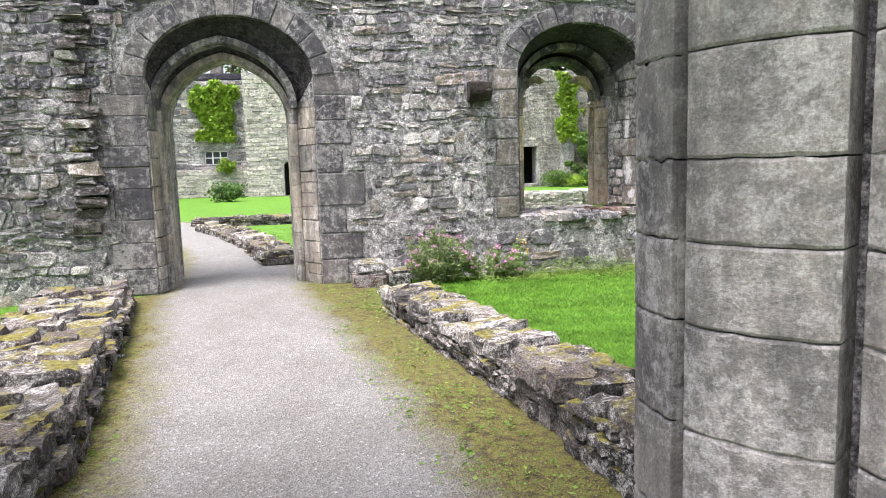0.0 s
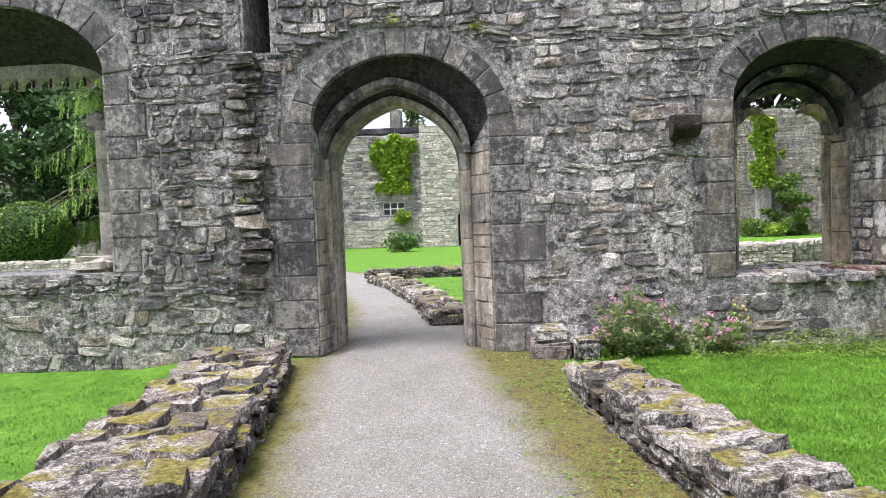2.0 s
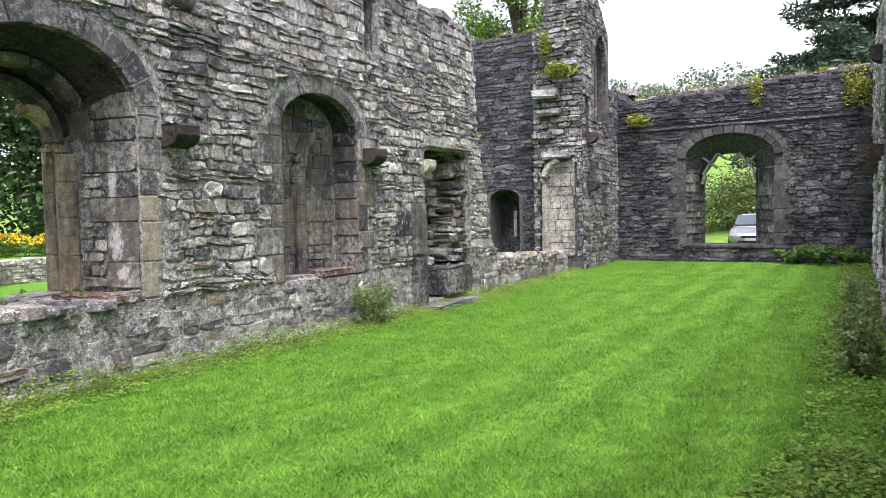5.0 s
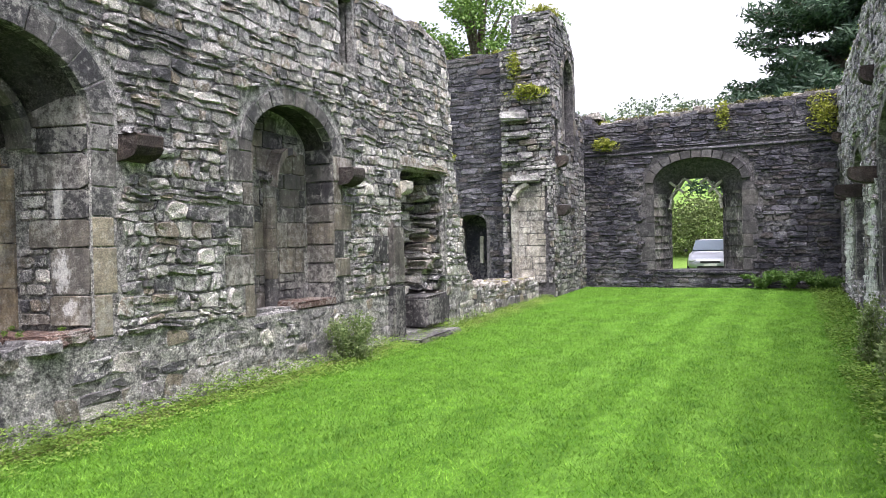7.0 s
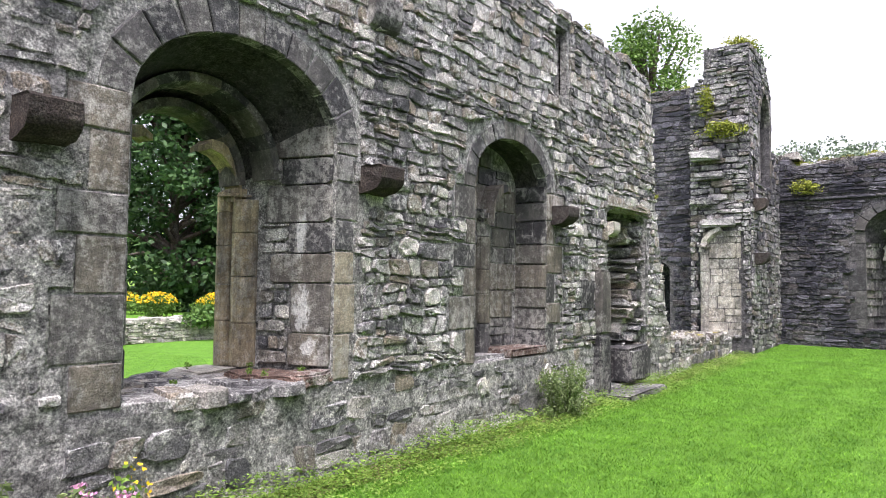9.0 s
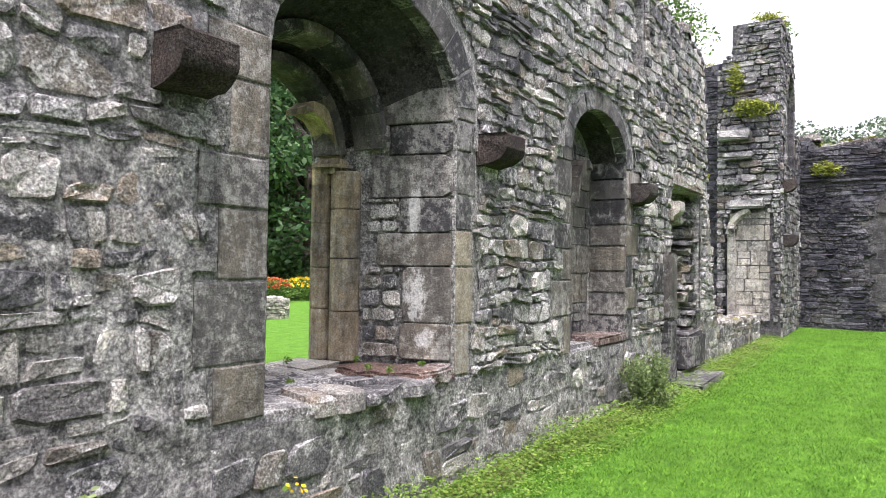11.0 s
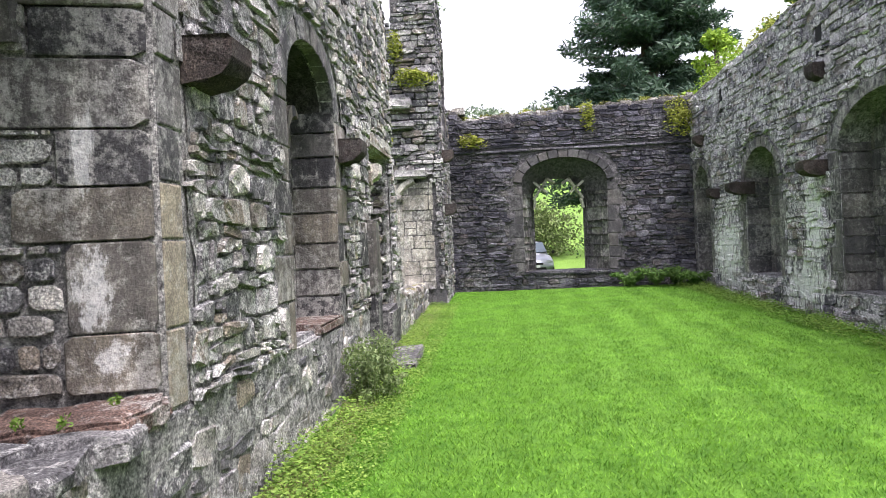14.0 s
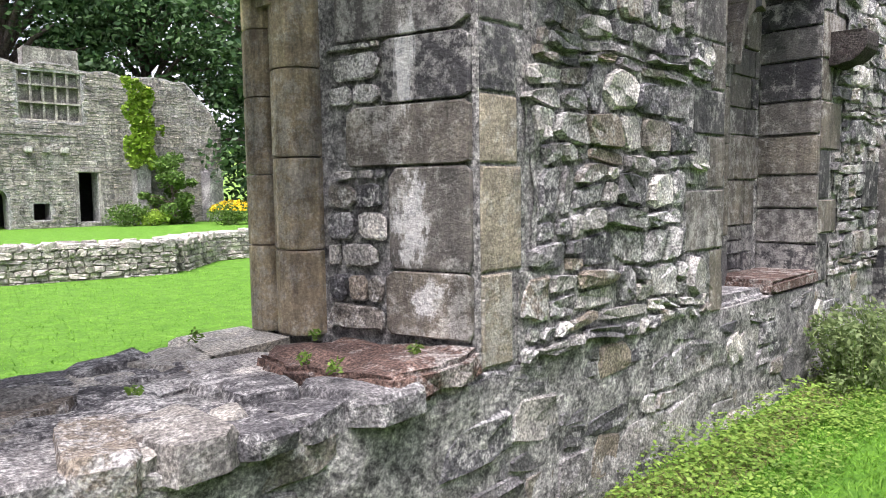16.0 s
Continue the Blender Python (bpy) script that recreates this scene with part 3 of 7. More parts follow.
def strip(name, mids, half, z, material, label, category, wob=0.06):
    """A strip of ground along a line of middles (x, y), with uneven sides."""
    v, f = [], []
    pts = []
    for (a, b), (c, d) in zip(mids, mids[1:]):
        k = max(2, int(math.hypot(c - a, d - b) / 0.25))
        pts += [(a + (c - a) * i / k, b + (d - b) * i / k) for i in range(k)]
    pts.append(mids[-1])
    for i, (x, y) in enumerate(pts):
        p, q = pts[max(i - 1, 0)], pts[min(i + 1, len(pts) - 1)]
        tx, ty = q[0] - p[0], q[1] - p[1]
        l = math.hypot(tx, ty)
        nx, ny = -ty / l, tx / l
        for k in (-1, -0.5, 0, 0.5, 1):
            w = half * k + (wob * noise.noise((x * 1.7, y * 1.7, k * 9)) if abs(k) == 1 else 0)
            px, py = x + nx * w, y + ny * w
            v.append((px, py, ground_z(px, py) + z - (0.02 if abs(k) == 1 else 0)))
    for i in range(len(pts) - 1):
        for k in range(4):
            f.append((i * 5 + k, i * 5 + k + 1, i * 5 + k + 6, i * 5 + k + 5))
    ob = mesh_object(name, v, f, material, smooth=True)
    return tagged(ob, label, category, kind="structure")


PATH_MIDS = [(0.35, -12), (0.35, -7.5), (0.15, -5), (-0.25, -2.5), (-0.62, -0.6), (-0.68, 1.2), (-1.1, 4), (-2.2, 7.5), (-3.6, 11), (-5.5, 14)]


def build_path():
    """Gravel in the middle that thins out into mossy verges; the mix is kept in a vertex attribute."""
    pts = []
    for (a, b), (c, d) in zip(PATH_MIDS, PATH_MIDS[1:]):
        k = max(2, int(math.hypot(c - a, d - b) / 0.2))
        pts += [(a + (c - a) * i / k, b + (d - b) * i / k) for i in range(k)]
    v, f, wear = [], [], []
    cols = [-1, -0.85, -0.7, -0.55, -0.4, 0, 0.4, 0.55, 0.7, 0.85, 1]
    for i, (x, y) in enumerate(pts):
        p, q = pts[max(i - 1, 0)], pts[min(i + 1, len(pts) - 1)]
        tx, ty = q[0] - p[0], q[1] - p[1]
        l = math.hypot(tx, ty)
        half = 1.85 if y < -0.1 else 1.0 if y < 1.2 else 1.15
        for k in cols:
            px, py = x + ty / l * half * k, y - tx / l * half * k
            v.append((px, py, ground_z(px, py) + 0.04 - 0.055 * abs(k) ** 3 + 0.01 * noise.noise((px * 3, py * 3, 0))))
            wear.append(abs(k) * half)
    n = len(cols)
    f = [(i * n + k, i * n + k + 1, (i + 1) * n + k + 1, (i + 1) * n + k) for i in range(len(pts) - 1) for k in range(n - 1)]
    ob = mesh_object("path", v, f, M_PATH, smooth=True)
    at = ob.data.attributes.new("wear", 'FLOAT', 'POINT')
    at.data.foreach_set("value", wear)
    tagged(ob, "pale grey gravel path with mossy worn verges", "path", kind="structure")


build_path()

# ---- north wall ----
wall_north = tagged(new("wall_north"), "ruined grey rubble wall with arched doorway and windows", "wall", kind="structure")
N3 = lambda u, d, z: (u, d, z)
DOOR = Opening(-1.54, 0.39, -0.4, 2.55, 3.26)
DOOR_IN = Opening(-1.46, 0.08, -0.4, 2.08, 2.86, 0.75)
WIN_W = Opening(-6.75, -3.85, 1.0, 3.2, 4.05)
WIN_W_IN = Opening(-6.25, -4.4, 1.0, 3.35, 3.6)
WIN = Opening(2.95, 4.66, 0.74, 2.6, 3.2)
WIN_IN = Opening(3.2, 4.38, 0.74, 2.3, 2.9)
BLIND = Opening(6.63, 8.15, 0.70, 2.6, 3.12)
SLOT_W = Opening(-2.24, -1.95, 3.35, 4.6, 4.61)
SLOT_M = Opening(5.0, 5.28, 3.95, 4.7, 4.71)
SLOT_E = Opening(8.36, 8.68, 3.86, 4.75, 4.76)
HEARTH = Opening(9.9, 11.35, 0.1, 2.5, 2.66)
N_OPEN = [DOOR, WIN_W, WIN, BLIND, SLOT_W, SLOT_M, SLOT_E, HEARTH]
N_TOP = [(-10, 5.3), (6.5, 5.2), (7.6, 4.95), (9.6, 4.9), (11.5, 4.82), (11.62, 4.6), (11.75, 3.0), (12.0, 2.1), (12.25, 1.1), (12.6, 0.6), (16.5, 0.5)]


def north_top(x):
    for (a, za), (b, zb) in zip(N_TOP, N_TOP[1:]):
        if a <= x <= b:
            return za + (zb - za) * (x - a) / (b - a)
    return 5.4


def mortar_skin(parent, u0, u1, v0, v1, step, to3, free, material, extra):
    """A lumpy sheet of mortar over a wall face."""
    nu, nv = int((u1 - u0) / step), int((v1 - v0) / step)
    v, ids, f = [], {}, []
    for j in range(nv + 1):
        for i in range(nu + 1):
            u, z = u0 + i * step, v0 + j * step
            if free(u, z):
                d = 0.016 + 0.016 * noise.noise((u * 4.5, z * 5.5, 1.0)) + 0.012 * noise.noise((u * 13, z * 15, 2.0)) + extra(u, z) * (0.6 + 0.9 * noise.noise((u * 2, z * 2, 8.0)))
                ids[i, j] = len(v)
                v.append(to3(u + 0.4 * step * noise.noise((u * 20, z * 20, 4.0)), -d, z + 0.4 * step * noise.noise((u * 20, z * 20, 6.0))))
    for j in range(nv):
        for i in range(nu):
            q = [ids.get(k) for k in ((i, j), (i + 1, j), (i + 1, j + 1), (i, j + 1))]
            if None not in q:
                f.append(tuple(q))
    mesh_object("smeared_mortar", v, f, material, parent, True)


def build_north():
    rng = random.Random(11)
    xs = list(np.arange(-10, 16.41, 0.2)) + [p[0] for p in N_TOP]
    xs = sorted(set(round(x, 3) for x in xs if x <= 16.4))
    core = Soup()
    sheet(core, xs, north_top, N_OPEN, N3, 0.12, -0.5)
    back = lambda u, d, z: (u, d + 0.98, z)
    sheet(core, xs, lambda x: north_top(x) - 0.02, [DOOR_IN, WIN_W_IN, WIN_IN], back, 0.14, -0.5)
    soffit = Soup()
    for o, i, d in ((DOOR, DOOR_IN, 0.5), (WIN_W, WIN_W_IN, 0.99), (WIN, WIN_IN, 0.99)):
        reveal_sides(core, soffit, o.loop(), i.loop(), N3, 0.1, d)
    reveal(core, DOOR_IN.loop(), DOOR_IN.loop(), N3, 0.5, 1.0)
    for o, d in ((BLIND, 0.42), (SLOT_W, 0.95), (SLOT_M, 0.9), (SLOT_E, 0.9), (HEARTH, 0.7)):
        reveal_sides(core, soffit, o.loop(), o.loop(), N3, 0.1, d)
        core.add([N3(u, d, z) for u, z in o.loop()], [tuple(range(len(o.loop())))])
    # Wall head, from face to face.
    for a, b in zip(xs, xs[1:]):
        za, zb = north_top(a) - 0.03, north_top(b) - 0.03
        core.add([(a, 0.1, za), (b, 0.1, zb), (b, 1.0, zb), (a, 1.0, za)], [(0, 1, 2, 3)])
    core.link("wall_core", M_MORTAR, wall_north)
    soffit.link("soffit", M_SOFFIT, wall_north, label="underside of the arches, with its shade put into a near-black colour")

    used = []
    for o, wide in ((DOOR, (0.34, 0.5)), (WIN, (0.28, 0.44)), (WIN_W, (0.3, 0.5)), (BLIND, (0.18, 0.4))):
        for x, s in ((o.x0, -1), (o.x1, 1)):
            if o is WIN and s > 0:
                # The corner stones of the great window share their courses with its splayed side; the lower ones are pale buff.
                quoins(wall_north, x, s, 0.73, 1.75, N3, M_QUOIN, rng, (0.2, 0.24), used=used, heights=(0.36, 0.40, 0.26))
                quoins(wall_north, x, s, 1.75, o.spring + 0.05, N3, M_ARCH, rng, (0.2, 0.26), used=used, heights=(0.25, 0.31, 0.22))
            else:
                quoins(wall_north, x, s, max(o.z0, 0.0), o.spring + 0.05, N3, M_ARCH if o in (DOOR, WIN_W) else M_ASHLAR, rng, wide, used=used)
    rings = [(DOOR, 0.26, 13), (WIN, 0.22, 11), (BLIND, 0.17, 10), (WIN_W, 0.3, 13)]
    for o, r, n in rings:
        voussoirs(wall_north, o, r, n, N3, 0.016, M_ARCH)

    def free(u, v):
        if v > north_top(u) - 0.01:
            return False
        if blocked(used, u, v):
            return False
        for o, r, _ in rings:
            if o.inside(u, v, r + 0.03 if v > o.spring else 0.02):
                return False
        return not any(o.inside(u, v, 0.02) for o in (SLOT_W, SLOT_M, SLOT_E, HEARTH))
    near = lambda u, v: 4.7 < u < 6.2 and v < 2.9
    smear = lambda r: not ((0.6 < r[0] < 3.0 and r[1] < 3.2 or r[1] < 0.72 and r[0] < 12) and rng.random() < (0.24 if r[1] < 0.72 else 0.14) and not near(r[0], r[1]))
    lower = courses(-9.9, 16.3, -0.1, 0.72, (0.09, 0.22), (0.15, 0.42), free, rng)
    lower = [r for r in lower if smear(r)]
    lay(wall_north, lower, (0, 0, 0), (1, 0, 0), (0, 0, 1), (0, -1, 0), (0.014, 0.042), M_RUBBLE, rng, single=near, tilt=0.1, free=free)
    upper = courses(-9.9, 12.6, 0.72, 5.5, (0.055, 0.19), (0.09, 0.34), free, rng, 0.02)
    upper = [r for r in upper if smear(r)]
    flat = [r for r in upper if 0.6 < r[0] < 3.0]
    west = [r for r in upper if r[0] < -1.5]
    upper = [r for r in upper if r[0] > 3.0 or -1.5 <= r[0] <= 0.6]
    lay(wall_north, west, (0, 0, 0), (1, 0, 0), (0, 0, 1), (0, -1, 0), (0.022, 0.055), M_RUBBLE_DARK, rng, tilt=0.07, free=free)
    lay(wall_north, flat, (0, 0, 0), (1, 0, 0), (0, 0, 1), (0, -1, 0), (0.022, 0.046), M_RUBBLE, rng, free=free)
    lay(wall_north, upper, (0, 0, 0), (1, 0, 0), (0, 0, 1), (0, -1, 0), (0.03, 0.064), M_RUBBLE, rng, single=near, tilt=0.07, free=free)
    # Mortar that was smeared over the joints, uneven and lumpy; it buries some stones and leaves others proud.
    mortar_skin(wall_north, -9.0, 12.5, -0.1, 5.3, 0.042, N3, free, M_MORTAR, lambda u, v: 0.011 if v < 0.75 and u > -1.5 or 0.6 < u < 2.9 and v < 2.6 else 0.002)
    # Stones on the wall head.
    head = []
    x = -9.9
    while x < 16.3:
        w = rng.uniform(0.18, 0.45)
        for y in (0.15, 0.5, 0.85):
            head.append((x + w / 2, y + rng.uniform(-.06, .06), w, rng.uniform(0.26, 0.36)))
        x += w + 0.01
    soup = Soup()
    for u, y, w, h in head:
        m = Matrix.Translation((u, y, north_top(u) - 0.03)) @ Matrix.Rotation(rng.uniform(-.15, .15), 4, 'Z') @ Matrix.Diagonal((w, h, 1, 1)) @ Matrix.Rotation(radians(-90), 4, 'X') @ Matrix.Diagonal((1, rng.uniform(0.05, 0.13), 1, 1))
        vv, ff = ROUGH_STONES[rng.randrange(24)]
        soup.add([tuple(m @ Vector(p)) for p in vv], ff)
    ob = soup.link("coping_stones", M_COPING, wall_north)
    ob["kind"] = "stuff"

    # Dressed stone on the splayed sides of the openings.
    for o, i, d, mat in ((DOOR, DOOR_IN, 0.5, M_DOORJAMB), (WIN_W, WIN_W_IN, 0.99, M_PALE), (WIN, WIN_IN, 0.99, M_ASHLAR)):
        for side in (0, 1):
            xf, xb = (o.x0, i.x0) if side == 0 else (o.x1, i.x1)
            U = Vector((xb - xf, d, 0))
            length = U.length
            U.normalize()
            org = Vector((xf, 0, 0))
            Nn = Vector((U.y, -U.x, 0)) if side == 0 else Vector((-U.y, U.x, 0))
            if side == 0:
                U, org = -U, Vector((xb, d, 0))
            if o is WIN:
                # Large dressed blocks at the front, a band of small packing stones behind them.
                flip = (lambda p: length - p) if side == 0 else (lambda p: p)
                rects, z = [], 0.83
                for h, w in ((0.26, 0.42), (0.40, 0.40), (0.24, 0.60), (0.25, 0.42), (0.31, 0.64), (0.22, 0.5), (0.25, 0.6)):
                    p0, p1 = sorted((flip(0.02), flip(w)))
                    rects.append(((p0 + p1) / 2, z + h / 2, p1 - p0 - 0.012, h - 0.01))
                    q0, q1 = sorted((flip(w), flip(0.70)))
                    if q1 - q0 > 0.1:
                        pack = courses(q0, q1, z, z + h, (0.08, 0.13), (0.12, 0.3), lambda u, v: True, rng, 0.02)
                        lay(wall_north, pack, org, U, (0, 0, 1), Nn, (0.01, 0.03), M_RUBBLE, rng, single=lambda u, v: True, name="packing_stone")
                    z += h
            else:
                rects = courses(0.0, length, max(o.z0, 0), min(o.spring, i.spring) + 0.2, (0.2, 0.36), (0.3, 0.6), lambda u, v: True, rng, 0.01)
            lay(wall_north, rects, org, U, (0, 0, 1), Nn, (0.01, 0.02), mat, rng, "cut", single=lambda u, v: True, tilt=0.0, name="jamb_stone")


build_north()

# ---- ruined cross wall at the north-east ----
wall_cross = tagged(new("wall_cross"), "tall ruined end of dark rubble wall with a pointed window", "wall", kind="structure")
T_OPEN = [Opening(17.25, 18.25, 3.85, 5.2, 6.0, 0.9), Opening(16.62, 16.8, 3.35, 4.25, 4.26)]


def cross_top(x):
    return 6.8 if x < 17.7 else 6.8 - (x - 17.7) * 0.9 if x < 18.45 else 4.75


def build_cross():
    rng = random.Random(21)
    T3 = lambda u, d, z: (u, d - 0.4, z)
    core = Soup()
    xs = sorted(set([16.4, 17.7, 18.44, 18.46, 19.3] + [round(v, 2) for v in np.arange(16.4, 19.3, 0.25)]))
    sheet(core, xs, cross_top, T_OPEN, T3, 0.95, -0.5)
    core.link("wall_core", M_MORTAR_DARK, wall_cross)
    used = []
    for o in T_OPEN[:1]:
        for x, s in ((o.x0, -1), (o.x1, 1)):
            quoins(wall_cross, x, s, o.z0, o.spring, T3, M_ASHLAR, rng, (0.12, 0.18), used=used)
        voussoirs(wall_cross, o, 0.15, 10, T3, 0.03, M_ASHLAR)
    free = lambda u, v: v < cross_top(u) and not blocked(used, u, v) and not T_OPEN[0].inside(u, v, 0.17) and not T_OPEN[1].inside(u, v, 0.02)
    lay(wall_cross, courses(16.4, 19.2, -0.1, 6.8, (0.08, 0.18), (0.14, 0.45), free, rng), (0, -0.4, 0), (1, 0, 0), (0, 0, 1), (0, -1, 0), (0.01, 0.045), M_TOWER, rng, free=free)
    # West side: broken masonry above the side of a lost window.
    jamb = Opening(-0.62, 0.22, 0.55, 2.4, 2.85)
    side = lambda u, v: v < 6.8 - max(0, -u - 0.3) * 1.6 and not jamb.inside(u, v, 0.03)
    lay(wall_cross, courses(-0.85, 0.4, 0.45, 6.9, (0.07, 0.17), (0.14, 0.42), side, rng), (16.4, 0, 0), (0, -1, 0), (0, 0, 1), (-1, 0, 0), (0.03, 0.11), M_TOWER, rng, tilt=0.1)
    lay(wall_cross, courses(-0.6, 0.2, 0.5, 2.75, (0.22, 0.34), (0.3, 0.5), lambda u, v: True, rng), (16.4, 0, 0), (0, -1, 0), (0, 0, 1), (-1, 0, 0), (0.01, 0.03),
        M_RANGE, rng, "cut", tilt=0.0, name="jamb_stone", single=lambda u, v: True)
    # The wall that runs north from it.
    gap = Opening(-2.35, -1.5, 0.3, 1.9, 2.15)
    B3 = lambda u, d, z: (16.9 + d, -u, z)
    top = lambda u: 6.15 + 0.1 * noise.noise((u * 2, 0, 0))
    core = Soup()
    ys = [round(v, 2) for v in np.arange(-7, -0.5, 0.25)]
    sheet(core, ys, top, [gap], B3, 0.9, -0.5)
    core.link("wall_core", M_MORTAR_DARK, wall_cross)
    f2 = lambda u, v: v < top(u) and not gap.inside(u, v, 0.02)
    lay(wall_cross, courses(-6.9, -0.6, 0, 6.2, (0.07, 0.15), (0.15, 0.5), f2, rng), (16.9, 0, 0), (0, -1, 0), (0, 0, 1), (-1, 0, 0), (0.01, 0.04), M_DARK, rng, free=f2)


build_cross()

# ---- east wall ----
wall_east = tagged(new("wall_east"), "dark rubble wall with a traceried window", "wall", kind="structure")
EX = 19.25
E3 = lambda u, d, z: (EX + d, -u, z)
E_WIN = Opening(2.2, 4.3, 0.62, 2.85, 3.45)
E_IN = Opening(2.52, 3.8, 0.62, 2.55, 3.0)


def east_top(u):
    return 4.45 + 0.055 * u + 0.05 * noise.noise((u * 1.5, 3, 0)) + (0.25 if u < 0.75 else 0)


def build_east():
    rng = random.Random(31)
    core = Soup()
    us = [round(v, 2) for v in np.arange(0.2, 7.41, 0.2)]
    sheet(core, us, east_top, [E_WIN], E3, 0.15, -0.5)
    sheet(core, us, lambda u: east_top(u) - 0.02, [E_IN], lambda u, d, z: E3(u, d + 0.75, z), 0.15, -0.5)
    reveal(core, E_WIN.loop(), E_IN.loop(), E3, 0.1, 0.76)
    for a, b in zip(us, us[1:]):
        za, zb = east_top(a) - 0.03, east_top(b) - 0.03
        core.add([E3(a, 0.1, za), E3(b, 0.1, zb), E3(b, 0.8, zb), E3(a, 0.8, za)], [(0, 1, 2, 3)])
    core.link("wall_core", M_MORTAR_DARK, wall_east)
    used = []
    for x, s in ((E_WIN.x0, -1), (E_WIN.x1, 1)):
        quoins(wall_east, x, s, 0.62, 2.85, E3, M_NEAR_BLACK, rng, (0.2, 0.34), used=used)
    voussoirs(wall_east, E_WIN, 0.2, 11, E3, 0.06, M_NEAR_BLACK)
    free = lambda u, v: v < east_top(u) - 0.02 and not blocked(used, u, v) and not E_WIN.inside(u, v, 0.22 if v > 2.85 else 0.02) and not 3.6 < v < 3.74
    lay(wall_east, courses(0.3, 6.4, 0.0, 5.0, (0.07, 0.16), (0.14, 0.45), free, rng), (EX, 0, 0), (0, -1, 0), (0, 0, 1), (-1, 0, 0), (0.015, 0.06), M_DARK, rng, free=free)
    # String course below the wall head.
    u = 0.35
    while u < 6.3:
        w = rng.uniform(0.4, 0.8)
        z = 3.67 + rng.uniform(-0.01, 0.01)
        b = bmesh.new()
        bmesh.ops.create_cube(b, size=1, matrix=Matrix.Translation((EX - 0.02, -(u + w / 2), z)) @ Matrix.Diagonal((0.1, w - 0.01, 0.06, 1)))
        bmesh.ops.bevel(b, geom=b.edges[:], offset=0.015, segments=1, affect='EDGES')
        part("string_stone", b, M_DARK, wall_east)
        u += w
    soup = Soup()
    u = 0.3
    while u < 6.4:
        w = rng.uniform(0.2, 0.45)
        for d in (0.15, 0.45, 0.72):
            x, y, z = E3(u + w / 2, d, east_top(u) - 0.03)
            m = Matrix.Translation((x, y, z)) @ Matrix.Diagonal((0.3, w, 1, 1)) @ Matrix.Rotation(radians(-90), 4, 'X') @ Matrix.Diagonal((1, rng.uniform(0.05, 0.14), 1, 1))
            vv, ff = ROUGH_STONES[rng.randrange(24)]
            soup.add([tuple(m @ Vector(p)) for p in vv], ff)
        u += w
    ob = soup.link("coping_stones", M_COPING, wall_east)
    ob["kind"] = "stuff"
    for side in (0, 1):
        xf, xb = (E_WIN.x0, E_IN.x0) if side == 0 else (E_WIN.x1, E_IN.x1)
        A, B = Vector(E3(xf, 0, 0)), Vector(E3(xb, 0.75, 0))
        U = (B - A)
        length = U.length
        U.normalize()
        up = Vector((0, 0, 1))
        org = A
        if side == 0:
            U, org = -U, B
        Nn = U.cross(up)
        rects = courses(0.0, length, 0.62, 2.6, (0.22, 0.36), (0.3, 0.5), lambda u, v: True, rng, 0.01)
        lay(wall_east, rects, org, U, up, Nn, (0.012, 0.028), M_ARCH, rng, "cut", single=lambda u, v: True, tilt=0.0, name="jamb_stone")


build_east()

# ---- south wall ----
wall_south = tagged(new("wall_south"), "dark rubble wall with arched recesses and white lime stains", "wall", kind="structure")
SY = -6.4
S3 = lambda u, d, z: (-u, SY - d, z)
S_BLIND = [Opening(-19.05, -17.95, 0.5, 2.45, 3.0, 0.6), Opening(-15.7, -14.1, 0.6, 2.35, 2.95), Opening(-11.98, -9.7, 0.5, 2.5, 3.15)]
S_DOOR = Opening(-1.55, 0.95, -0.4, 2.9, 3.7)
S_DOOR_OUT = Opening(-2.6, 1.6, -0.4, 3.0, 4.0)


def south_top(u):
    return 4.75 + 0.06 * noise.noise((u * 1.3, 7, 0)) + 0.35 * min(max((u + 19) / 8, 0), 1)


